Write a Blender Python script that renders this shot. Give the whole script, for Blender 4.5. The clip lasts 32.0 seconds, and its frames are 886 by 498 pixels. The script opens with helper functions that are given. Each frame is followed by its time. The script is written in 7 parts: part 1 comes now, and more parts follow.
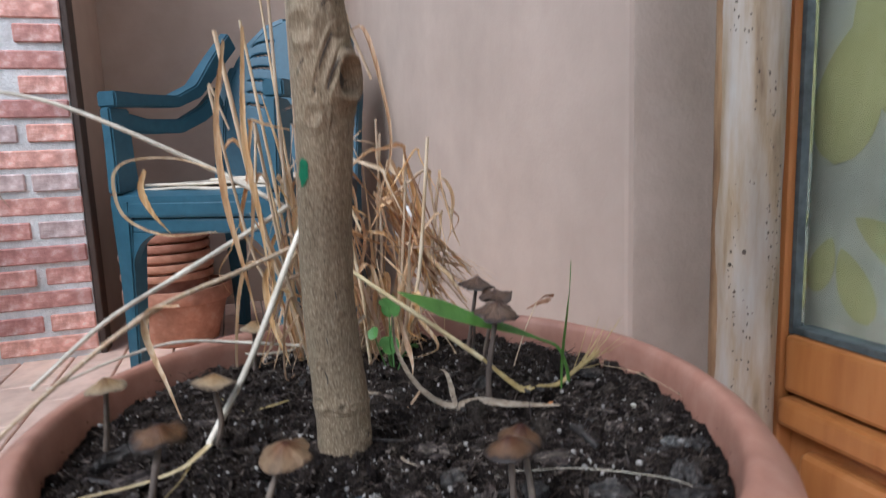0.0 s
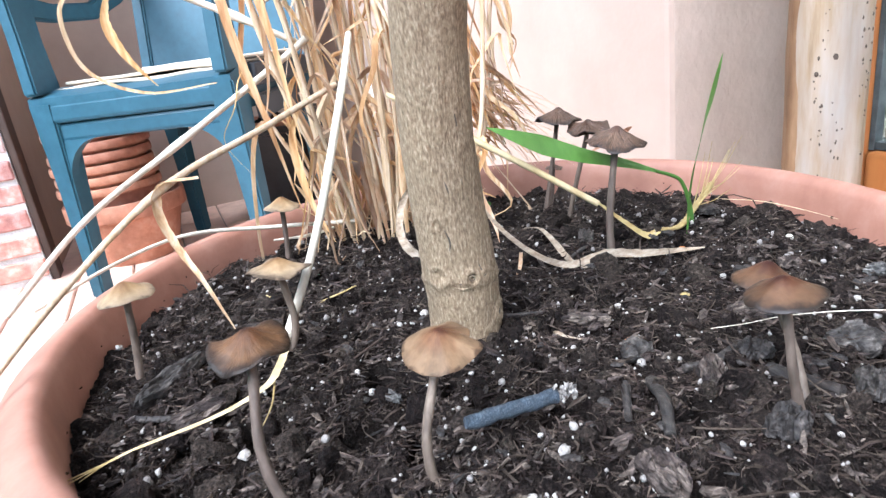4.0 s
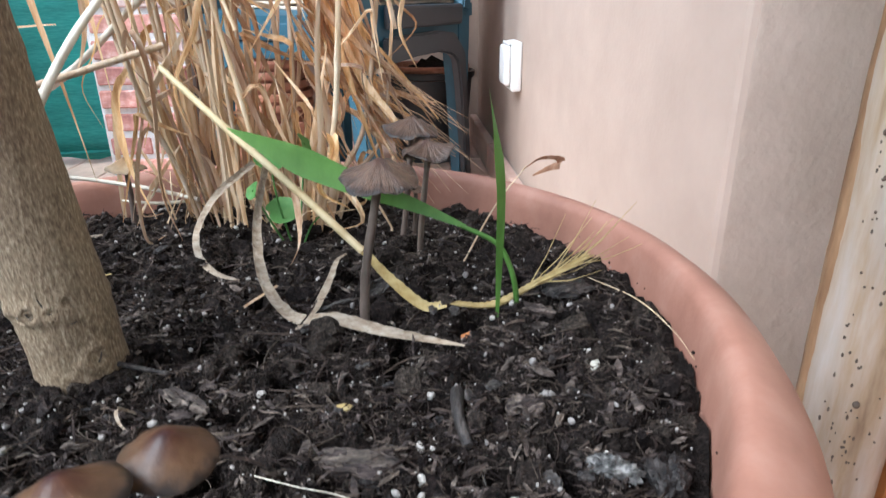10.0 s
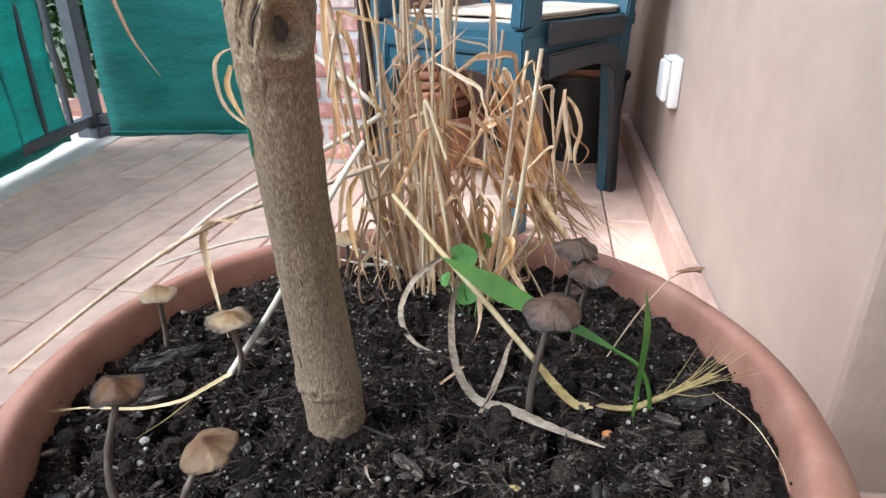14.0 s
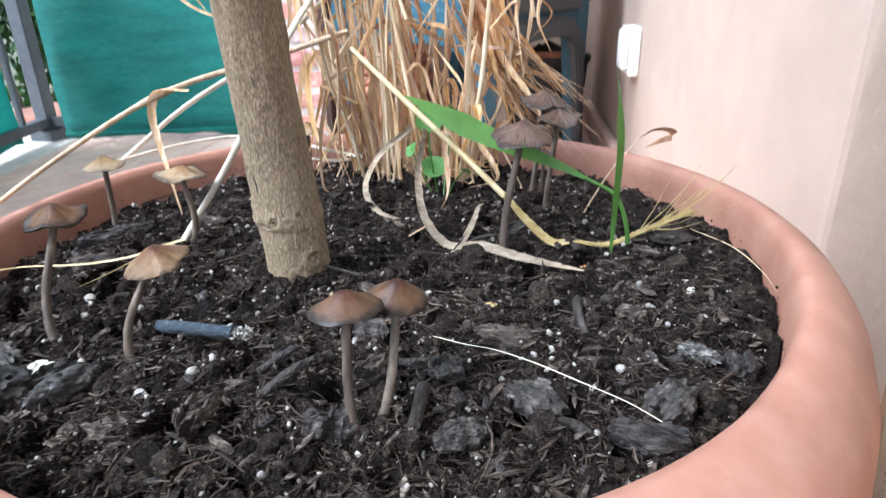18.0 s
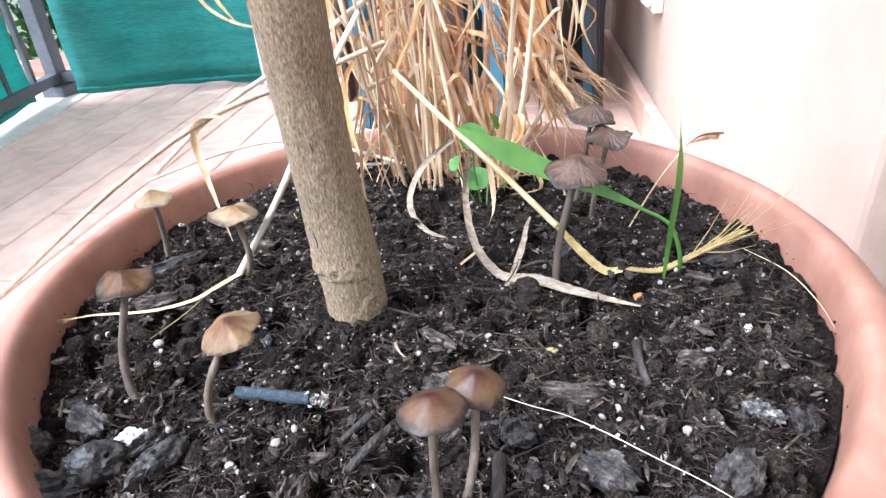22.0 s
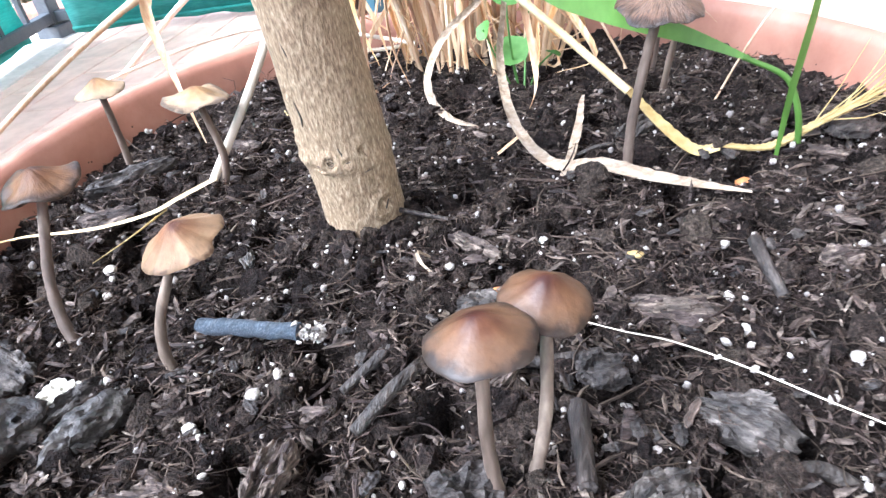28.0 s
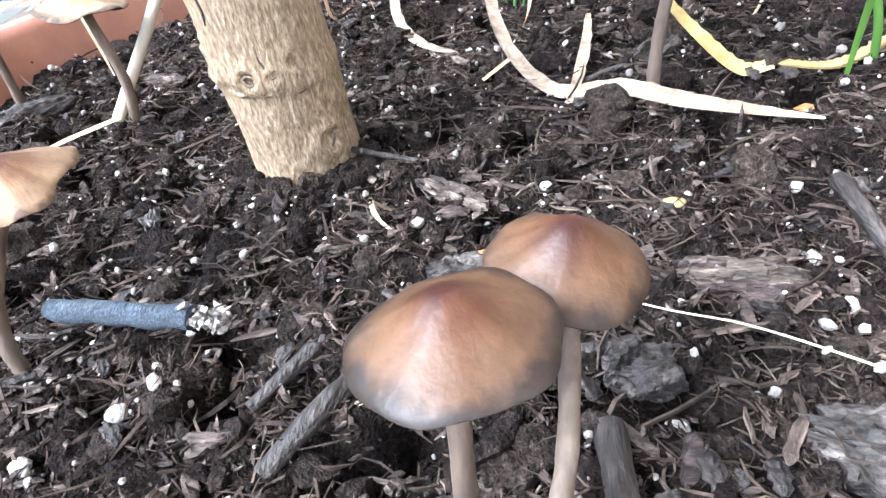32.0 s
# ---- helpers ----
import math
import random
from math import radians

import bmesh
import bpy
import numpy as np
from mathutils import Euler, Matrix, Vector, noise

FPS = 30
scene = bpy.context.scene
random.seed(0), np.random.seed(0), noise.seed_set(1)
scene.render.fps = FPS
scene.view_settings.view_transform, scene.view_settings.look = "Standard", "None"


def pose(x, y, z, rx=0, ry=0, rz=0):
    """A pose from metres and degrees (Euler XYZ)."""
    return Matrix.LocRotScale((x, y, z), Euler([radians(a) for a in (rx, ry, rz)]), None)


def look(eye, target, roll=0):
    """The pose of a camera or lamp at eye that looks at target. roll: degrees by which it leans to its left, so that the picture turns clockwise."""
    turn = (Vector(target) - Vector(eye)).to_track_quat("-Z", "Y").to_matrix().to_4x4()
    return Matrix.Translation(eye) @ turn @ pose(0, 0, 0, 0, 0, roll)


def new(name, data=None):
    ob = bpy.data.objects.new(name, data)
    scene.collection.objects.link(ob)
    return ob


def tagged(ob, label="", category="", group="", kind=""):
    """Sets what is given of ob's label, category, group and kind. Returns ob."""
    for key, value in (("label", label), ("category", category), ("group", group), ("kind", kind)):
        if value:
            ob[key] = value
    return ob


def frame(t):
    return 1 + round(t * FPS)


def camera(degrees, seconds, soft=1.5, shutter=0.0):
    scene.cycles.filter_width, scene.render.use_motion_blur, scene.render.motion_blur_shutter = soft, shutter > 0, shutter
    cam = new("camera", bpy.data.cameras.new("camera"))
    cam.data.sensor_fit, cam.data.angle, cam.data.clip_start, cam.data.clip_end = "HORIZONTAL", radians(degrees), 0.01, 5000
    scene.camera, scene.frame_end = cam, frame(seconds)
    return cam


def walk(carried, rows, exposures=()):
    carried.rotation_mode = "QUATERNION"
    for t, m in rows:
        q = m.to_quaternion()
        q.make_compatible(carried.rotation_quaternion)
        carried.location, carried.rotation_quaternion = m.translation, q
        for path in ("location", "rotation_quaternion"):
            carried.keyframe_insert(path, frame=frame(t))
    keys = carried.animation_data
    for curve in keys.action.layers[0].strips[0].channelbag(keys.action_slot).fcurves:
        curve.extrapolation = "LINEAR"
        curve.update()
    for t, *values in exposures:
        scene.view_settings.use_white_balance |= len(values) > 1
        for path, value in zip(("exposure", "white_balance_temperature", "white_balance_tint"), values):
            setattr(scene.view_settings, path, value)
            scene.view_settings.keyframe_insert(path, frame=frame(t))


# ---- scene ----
# ---- the camera and its walk ----
cam = camera(70.0, 32.0, 1.4, 0.5)
PATH = [
    (0.0, -0.0640, -0.3453, 0.4628, 81.47, 2.15, -14.83),
    (0.5, -0.0590, -0.3139, 0.4184, 82.16, 2.38, -15.54),
    (1.0, -0.0964, -0.2837, 0.4519, 73.29, 1.93, -19.47),
    (1.5, -0.1347, -0.2720, 0.4904, 69.00, 2.25, -23.64),
    (2.0, -0.1303, -0.2493, 0.4488, 72.02, 5.19, -22.79),
    (2.5, -0.1390, -0.2661, 0.4418, 69.09, 4.89, -23.67),
    (4.5, -0.1028, -0.2370, 0.4239, 71.35, 7.40, -20.26),
    (5.0, -0.0858, -0.2422, 0.4246, 71.54, 6.36, -19.58),
    (5.5, -0.0669, -0.2470, 0.4233, 71.77, 5.09, -19.16),
    (6.0, -0.0582, -0.2426, 0.4364, 71.64, 4.26, -18.54),
    (6.5, -0.0622, -0.2393, 0.4357, 71.32, 3.69, -17.69),
    (7.0, -0.0794, -0.2377, 0.4518, 70.69, 1.65, -22.95),
    (7.5, -0.1009, -0.2295, 0.4683, 66.40, -1.38, -24.78),
    (8.0, -0.0487, -0.2216, 0.4653, 67.48, -0.04, -12.83),
    (8.5, -0.0187, -0.2124, 0.4472, 73.24, 0.09, -12.16),
    (9.0, 0.0100, -0.2240, 0.4522, 66.34, -2.52, -8.62),
    (9.5, 0.0770, -0.2072, 0.4186, 72.45, 4.90, 4.50),
    (10.0, 0.0806, -0.2085, 0.4254, 68.33, 0.55, -0.41),
    (10.5, 0.0683, -0.2054, 0.4459, 69.90, -1.19, 5.29),
    (11.0, 0.0520, -0.2221, 0.4467, 67.93, -1.62, 4.83),
    (11.5, 0.0621, -0.2219, 0.4636, 67.14, -0.28, 6.02),
    (12.0, 0.0998, -0.2449, 0.5096, 67.69, -0.94, 12.68),
    (12.5, 0.1032, -0.2642, 0.5333, 70.69, 0.65, 10.84),
    (13.0, 0.0896, -0.2676, 0.5224, 67.17, 0.74, 11.34),
    (13.5, 0.0687, -0.2589, 0.5173, 66.45, 0.77, 12.51),
    (14.0, 0.0659, -0.2549, 0.5163, 65.60, 0.08, 12.67),
    (14.5, 0.0768, -0.2562, 0.5194, 65.90, -0.55, 11.65),
    (16.5, 0.0768, -0.2579, 0.5121, 66.84, 2.22, 8.95),
    (17.0, 0.0718, -0.2701, 0.4949, 63.58, 2.28, 8.86),
    (17.5, 0.0669, -0.2689, 0.4757, 62.27, 1.65, 9.20),
    (18.0, 0.0706, -0.2748, 0.4304, 67.25, 1.26, 9.25),
    (18.5, 0.0704, -0.2716, 0.4207, 73.09, -0.01, 6.29),
    (19.0, 0.0689, -0.2679, 0.4232, 73.16, 0.83, 6.55),
    (19.5, 0.0646, -0.2645, 0.4220, 72.00, 1.57, 6.89),
    (20.0, 0.0637, -0.2595, 0.4250, 71.35, 1.66, 7.05),
    (20.5, 0.0621, -0.2556, 0.4235, 70.75, 1.90, 7.30),
    (21.0, 0.0572, -0.2566, 0.4276, 69.86, 2.10, 6.74),
    (21.5, 0.0570, -0.2643, 0.4515, 61.36, 3.20, 7.84),
    (22.0, 0.0508, -0.2585, 0.4778, 60.64, 3.62, 9.49),
    (22.5, 0.0502, -0.2532, 0.4759, 59.12, 2.80, 9.89),
    (23.0, 0.0531, -0.2498, 0.4780, 58.62, 2.19, 9.92),
    (23.5, 0.0482, -0.2504, 0.4778, 57.88, 2.06, 9.99),
    (24.0, 0.0508, -0.2539, 0.4761, 57.83, 3.08, 9.61),
    (24.5, 0.0522, -0.2490, 0.4788, 57.66, 4.44, 8.72),
    (26.5, 0.0454, -0.2601, 0.4687, 58.25, 5.23, 9.05),
    (27.0, 0.0392, -0.2323, 0.4451, 57.51, 5.45, 9.43),
    (27.5, 0.0359, -0.2160, 0.4333, 55.82, 5.89, 9.67),
    (28.0, 0.0333, -0.2064, 0.4248, 55.16, 6.60, 9.81),
    (28.5, 0.0312, -0.1940, 0.4162, 54.61, 7.31, 10.01),
    (29.0, 0.0300, -0.1847, 0.4101, 53.87, 7.55, 10.06),
    (29.5, 0.0287, -0.1771, 0.4047, 53.60, 7.39, 9.30),
    (30.0, 0.0292, -0.1743, 0.4010, 53.15, 7.24, 8.67),
    (30.5, 0.0282, -0.1710, 0.3979, 52.79, 7.33, 8.32),
    (31.0, 0.0275, -0.1697, 0.3939, 52.83, 7.05, 8.30),
    (31.5, 0.0267, -0.1684, 0.3912, 52.51, 6.42, 8.36),
    (32.0, 0.0269, -0.1663, 0.3900, 52.51, 6.41, 8.38),
]
EXPOSURES = [(0.0, 0.8, 5590, 10), (1.0, 1.15, 5540, 10), (2.5, 1.38, 5540, 10), (4.5, 2.35, 5490, 10), (7.5, 2.1, 5540, 7), (9.0, 1.5, 5590, 7), (11.0, 1.83, 5540, 7), (12.0, 1.82, 5590, 7), (13.0, 1.32, 5580, 7), (14.0, 1.45, 5580, 7), (17.0, 1.5, 5430, 7), (18.0, 2.02, 5460, 7), (19.0, 2.16, 5390, 7), (21.0, 2.3, 5440, 10), (24.0, 2.62, 5540, 12), (28.0, 2.97, 5520, 13), (32.0, 3.18, 5520, 11)]
walk(cam, [(r[0], pose(*r[1:])) for r in PATH], EXPOSURES)

# ---- light ----
world = bpy.data.worlds.new("sky")
scene.world = world
world.use_nodes = True
sky = world.node_tree.nodes.new("ShaderNodeTexSky")
sky.sky_type = "NISHITA"
sky.sun_disc = False
sky.sun_elevation, sky.sun_rotation = radians(48.9), radians(-124.3)
haze = world.node_tree.nodes.new("ShaderNodeHueSaturation")   # a white, overcast sky
haze.inputs["Saturation"].default_value = 0.4
world.node_tree.links.new(sky.outputs[0], haze.inputs["Color"])
world.node_tree.links.new(haze.outputs[0], world.node_tree.nodes["Background"].inputs[0])
world.node_tree.nodes["Background"].inputs[1].default_value = 0.15
sun = new("sun", bpy.data.lights.new("sun", "SUN"))
sun.data.energy, sun.data.angle, sun.data.color = 1.95, radians(38), (1.0, 0.99, 0.97)
sun.matrix_world = look((-2.2, -1.5, 3.05), (0, 0, 0.0))

# ---- materials ----
def ramp_node(nt, stops):
    r = nt.nodes.new("ShaderNodeValToRGB")
    el = r.color_ramp.elements
    while len(el) < len(stops):
        el.new(0.5)
    for e, (p, c) in zip(el, stops):
        e.position, e.color = p, (*c, 1)
    return r


def surface(name, stops, scale=60.0, stretch=(1, 1, 1), rough=(0.6, 0.9), bump=0.3, fine=400.0, depth=0.001, wear=0.25, wear_scale=6.0,
            vary="", vary_by=0.25, metal=0.0, sheen=0.5, gaps=0.0, through_light=0.0, wave=0.0):
    """A surface with colour grain, larger blotches, relief and, with vary, a tone for each piece."""
    m = bpy.data.materials.new(name)
    m.use_nodes = True
    nt = m.node_tree
    link, add = nt.links.new, nt.nodes.new
    b = nt.nodes["Principled BSDF"]
    co = add("ShaderNodeTexCoord")
    mp = add("ShaderNodeMapping")
    mp.inputs["Scale"].default_value = stretch
    link(co.outputs["Object"], mp.inputs[0])
    n1 = add("ShaderNodeTexNoise")
    n1.inputs["Scale"].default_value, n1.inputs["Detail"].default_value, n1.inputs["Roughness"].default_value = scale, 6, 0.62
    link(mp.outputs[0], n1.inputs["Vector"])
    r1 = ramp_node(nt, stops)
    link(n1.outputs[0], r1.inputs[0])
    n2 = add("ShaderNodeTexNoise")
    n2.inputs["Scale"].default_value, n2.inputs["Detail"].default_value = wear_scale, 4
    link(mp.outputs[0], n2.inputs["Vector"])
    mr = add("ShaderNodeMapRange")
    mr.inputs[1].default_value, mr.inputs[2].default_value = 0.3, 0.7
    mr.inputs[3].default_value, mr.inputs[4].default_value = 1 - wear, 1 + wear * 0.6
    link(n2.outputs[0], mr.inputs[0])
    hs = add("ShaderNodeHueSaturation")
    link(r1.outputs[0], hs.inputs["Color"])
    last = mr.outputs[0]
    if vary:
        if vary == "object":
            rnd = add("ShaderNodeObjectInfo").outputs["Random"]
        else:
            rnd = add("ShaderNodeNewGeometry").outputs["Random Per Island"]
        m2 = add("ShaderNodeMapRange")
        m2.inputs[3].default_value, m2.inputs[4].default_value = 1 - vary_by, 1 + vary_by
        link(rnd, m2.inputs[0])
        mu = add("ShaderNodeMath")
        mu.operation = "MULTIPLY"
        link(mr.outputs[0], mu.inputs[0]), link(m2.outputs[0], mu.inputs[1])
        last = mu.outputs[0]
        m3 = add("ShaderNodeMapRange")
        m3.inputs[3].default_value, m3.inputs[4].default_value = 0.5 - 0.03 * vary_by, 0.5 + 0.03 * vary_by
        link(rnd, m3.inputs[0]), link(m3.outputs[0], hs.inputs["Hue"])
    link(last, hs.inputs["Value"])
    link(hs.outputs[0], b.inputs["Base Color"])
    rr = add("ShaderNodeMapRange")
    rr.inputs[3].default_value, rr.inputs[4].default_value = rough
    link(n1.outputs[0], rr.inputs[0]), link(rr.outputs[0], b.inputs["Roughness"])
    b.inputs["Metallic"].default_value = metal
    b.inputs["Specular IOR Level"].default_value = sheen
    if bump:
        n3 = add("ShaderNodeTexNoise")
        n3.inputs["Scale"].default_value, n3.inputs["Detail"].default_value = fine, 5
        link(mp.outputs[0], n3.inputs["Vector"])
        height = n3.outputs[0]
        if wave:
            w = add("ShaderNodeTexWave")
            w.bands_direction = "Z"
            w.inputs["Scale"].default_value, w.inputs["Distortion"].default_value = wave, 1.0
            link(mp.outputs[0], w.inputs["Vector"])
            s = add("ShaderNodeMath")
            link(w.outputs[1], s.inputs[0]), link(n3.outputs[0], s.inputs[1])
            height = s.outputs[0]
        bp = add("ShaderNodeBump")
        bp.inputs["Strength"].default_value, bp.inputs["Distance"].default_value = bump, depth
        link(height, bp.inputs["Height"]), link(bp.outputs[0], b.inputs["Normal"])
    if through_light:
        b.inputs["Transmission Weight"].default_value = 0.0
        tr = add("ShaderNodeBsdfTranslucent")
        mx = add("ShaderNodeMixShader")
        mx.inputs[0].default_value = through_light
        link(hs.outputs[0], tr.inputs[0])
        link(b.outputs[0], mx.inputs[1]), link(tr.outputs[0], mx.inputs[2])
        last = mx.outputs[0]
        if gaps:
            clear = add("ShaderNodeBsdfTransparent")
            my = add("ShaderNodeMixShader")
            my.inputs[0].default_value = gaps
            link(last, my.inputs[1]), link(clear.outputs[0], my.inputs[2])
            last = my.outputs[0]
        link(last, nt.nodes["Material Output"].inputs[0])
    return m


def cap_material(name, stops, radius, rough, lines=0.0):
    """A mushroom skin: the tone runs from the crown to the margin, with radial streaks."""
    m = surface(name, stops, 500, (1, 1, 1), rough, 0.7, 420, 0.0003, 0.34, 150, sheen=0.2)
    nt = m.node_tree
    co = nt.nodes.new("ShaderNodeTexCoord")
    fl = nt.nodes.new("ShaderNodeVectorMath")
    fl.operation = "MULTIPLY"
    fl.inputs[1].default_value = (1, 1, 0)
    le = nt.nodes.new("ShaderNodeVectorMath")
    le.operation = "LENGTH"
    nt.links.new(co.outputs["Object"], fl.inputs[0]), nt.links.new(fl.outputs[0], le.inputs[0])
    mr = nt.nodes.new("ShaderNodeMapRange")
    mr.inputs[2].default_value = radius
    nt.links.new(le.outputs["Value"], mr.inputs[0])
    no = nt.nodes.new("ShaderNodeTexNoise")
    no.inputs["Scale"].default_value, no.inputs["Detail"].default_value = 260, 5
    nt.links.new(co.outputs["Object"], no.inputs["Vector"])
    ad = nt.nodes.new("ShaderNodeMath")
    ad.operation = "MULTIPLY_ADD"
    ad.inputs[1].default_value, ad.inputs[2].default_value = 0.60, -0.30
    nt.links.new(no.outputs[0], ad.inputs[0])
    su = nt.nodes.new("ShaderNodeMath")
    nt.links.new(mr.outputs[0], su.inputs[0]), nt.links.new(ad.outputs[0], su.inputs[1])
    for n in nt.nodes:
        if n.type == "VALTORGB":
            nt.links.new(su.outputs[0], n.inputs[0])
    if lines:
        # fine wrinkles that run from the crown to the margin; tone paints streaks and wrinkle highlights
        ra = nt.nodes.new("ShaderNodeVectorMath")
        ra.operation = "NORMALIZE"
        nt.links.new(fl.outputs[0], ra.inputs[0])
        sk = nt.nodes.new("ShaderNodeVectorMath")
        sk.operation = "MULTIPLY_ADD"
        sk.inputs[1].default_value = (26, 26, 40)
        nt.links.new(co.outputs["Object"], sk.inputs[0]), nt.links.new(ra.outputs[0], sk.inputs[2])
        wr = nt.nodes.new("ShaderNodeTexNoise")
        wr.inputs["Scale"].default_value, wr.inputs["Detail"].default_value, wr.inputs["Roughness"].default_value = 15, 4, 0.6
        nt.links.new(sk.outputs[0], wr.inputs["Vector"])
        up = nt.nodes.new("ShaderNodeMath")
        up.operation = "MULTIPLY_ADD"
        up.inputs[1].default_value = 3.2 * lines
        tone = nt.nodes.new("ShaderNodeMapRange")
        tone.inputs[1].default_value, tone.inputs[2].default_value = 0.36, 0.64
        tone.inputs[3].default_value, tone.inputs[4].default_value = 1 - 0.55 * lines, 1 + 0.45 * lines
        nt.links.new(wr.outputs[0], up.inputs[0]), nt.links.new(wr.outputs[0], tone.inputs[0])
        for n in [n for n in nt.nodes if n.type in ("BUMP", "HUE_SAT")]:
            if n.type == "BUMP":
                nt.links.new(n.inputs["Height"].links[0].from_socket, up.inputs[2])
                nt.links.new(up.outputs[0], n.inputs["Height"])
            else:
                both = nt.nodes.new("ShaderNodeMath")
                both.operation = "MULTIPLY"
                nt.links.new(n.inputs["Value"].links[0].from_socket, both.inputs[0])
                nt.links.new(tone.outputs[0], both.inputs[1]), nt.links.new(both.outputs[0], n.inputs["Value"])
    return m


def glass_material(name, tint=(0.9, 0.95, 0.92), rough=0.02):
    m = bpy.data.materials.new(name)
    m.use_nodes = True
    b = m.node_tree.nodes["Principled BSDF"]
    b.inputs["Base Color"].default_value = (*tint, 1)
    b.inputs["Roughness"].default_value = rough
    b.inputs["Transmission Weight"].default_value = 1.0
    b.inputs["IOR"].default_value = 1.45
    return m


M_TERRA = surface("terracotta", [(0.25, (0.269, 0.1203, 0.079)), (0.5, (0.3374, 0.1598, 0.1081)), (0.75, (0.3921, 0.2106, 0.1504))], 55, rough=(0.5, 0.75), bump=0.15, fine=500, depth=0.0006, wear=0.18, wear_scale=14)
M_OLDTERRA = surface("old_terracotta", [(0.25, (0.30, 0.12, 0.07)), (0.55, (0.43, 0.19, 0.12)), (0.8, (0.50, 0.30, 0.22))], 40, rough=(0.7, 0.9), bump=0.3, fine=300, depth=0.001, wear=0.3, wear_scale=12, vary="object", vary_by=0.15)
M_SOIL = surface("potting_soil", [(0.32, (0.0049, 0.0037, 0.0031)), (0.55, (0.0207, 0.0154, 0.0127)), (0.8, (0.0634, 0.047, 0.039))], 620, rough=(0.88, 0.98), bump=1.0, fine=1300, depth=0.0028, wear=0.4, wear_scale=60, sheen=0.08)
M_CRUMB = surface("soil_crumbs", [(0.34, (0.0076, 0.0055, 0.0044)), (0.55, (0.0329, 0.0238, 0.0193)), (0.78, (0.1049, 0.0762, 0.0622))], 750, rough=(0.7, 0.95), bump=1.0, fine=1700, depth=0.0022, wear=0.35, wear_scale=80, vary="island", vary_by=0.6, sheen=0.12)
M_FIBRE = surface("soil_fibres", [(0.3, (0.0195, 0.0137, 0.0107)), (0.55, (0.0537, 0.0384, 0.0305)), (0.8, (0.1281, 0.0933, 0.0744))], 300, rough=(0.7, 0.9), bump=0.5, fine=1500, depth=0.0005, wear=0.3, wear_scale=60, vary="island", vary_by=0.65, sheen=0.12)
M_SHRED = surface("shredded_bark", [(0.3, (0.0174, 0.0122, 0.0095)), (0.52, (0.0792, 0.0564, 0.044)), (0.74, (0.246, 0.1835, 0.1452))], 520, (0.22, 1, 1), rough=(0.5, 0.85), bump=1.0, fine=900, depth=0.002, wear=0.4, wear_scale=120, vary="object", vary_by=0.55, sheen=0.3)
M_CHIP = surface("bark_chips", [(0.3, (0.0167, 0.0126, 0.0105)), (0.52, (0.0746, 0.0558, 0.0464)), (0.72, (0.2457, 0.1904, 0.1585))], 520, (0.25, 1, 1), rough=(0.5, 0.85), bump=1.0, fine=800, depth=0.0025, wear=0.4, wear_scale=90, vary="island", vary_by=0.6, sheen=0.25)
M_CHAR = surface("charred_bark", [(0.34, (0.0128, 0.0107, 0.0096)), (0.5, (0.0385, 0.0326, 0.0289)), (0.62, (0.075, 0.0643, 0.0568)), (0.74, (0.1928, 0.1684, 0.1488))], 420, (0.5, 1, 1), rough=(0.45, 0.8), bump=1.0, fine=700, depth=0.0014, wear=0.45, wear_scale=110, vary="object", vary_by=0.3, sheen=0.3)
M_PERLITE = surface("perlite", [(0.3, (0.2133, 0.1867, 0.1638)), (0.6, (0.3809, 0.3504, 0.3161))], 500, rough=(0.8, 0.95), bump=0.9, fine=1200, depth=0.0009, wear=0.3, wear_scale=300, vary="island", vary_by=0.35)
M_BLUE = surface("blue_paint", [(0.3, (0.0125, 0.0204, 0.0323)), (0.5, (0.0446, 0.0654, 0.0904)), (0.72, (0.1517, 0.17, 0.1898))], 420, (1, 6, 6), rough=(0.55, 0.85), bump=1.0, fine=600, depth=0.0012, wear=0.4, wear_scale=110)
M_SPLINTER = surface("splintered_wood", [(0.33, (0.08, 0.0704, 0.0624)), (0.55, (0.336, 0.308, 0.276)), (0.75, (0.48, 0.456, 0.424))], 500, rough=(0.8, 0.95), bump=1, fine=900, depth=0.001, vary="island", vary_by=0.4)
M_BARK = surface("tree_bark", [(0.34, (0.120, 0.080, 0.045)), (0.46, (0.190, 0.134, 0.078)), (0.56, (0.262, 0.194, 0.120)), (0.66, (0.370, 0.292, 0.198))], 1300, (1, 1, 0.34), rough=(0.7, 0.92), bump=1.0, fine=1300, depth=0.00055, wear=0.26, wear_scale=32)
M_STONE = surface("dark_stone", [(0.34, (0.015, 0.0131, 0.0115)), (0.52, (0.0374, 0.0333, 0.0295)), (0.72, (0.0983, 0.0882, 0.0787))], 260, rough=(0.28, 0.55), bump=1.0, fine=600, depth=0.0008, wear=0.4, wear_scale=120, vary="object", vary_by=0.25, sheen=0.35)
M_HEART = surface("dead_heartwood", [(0.3, (0.035, 0.028, 0.022)), (0.7, (0.10, 0.082, 0.066))], 500, rough=(0.8, 0.95), bump=1.0, fine=700, depth=0.001)
M_SILVER = surface("silvery_stone", [(0.36, (0.0168, 0.0154, 0.014)), (0.5, (0.0803, 0.075, 0.0684)), (0.66, (0.306, 0.2888, 0.2628))], 380, rough=(0.3, 0.6), bump=1.0, fine=800, depth=0.0015, wear=0.4, wear_scale=140)
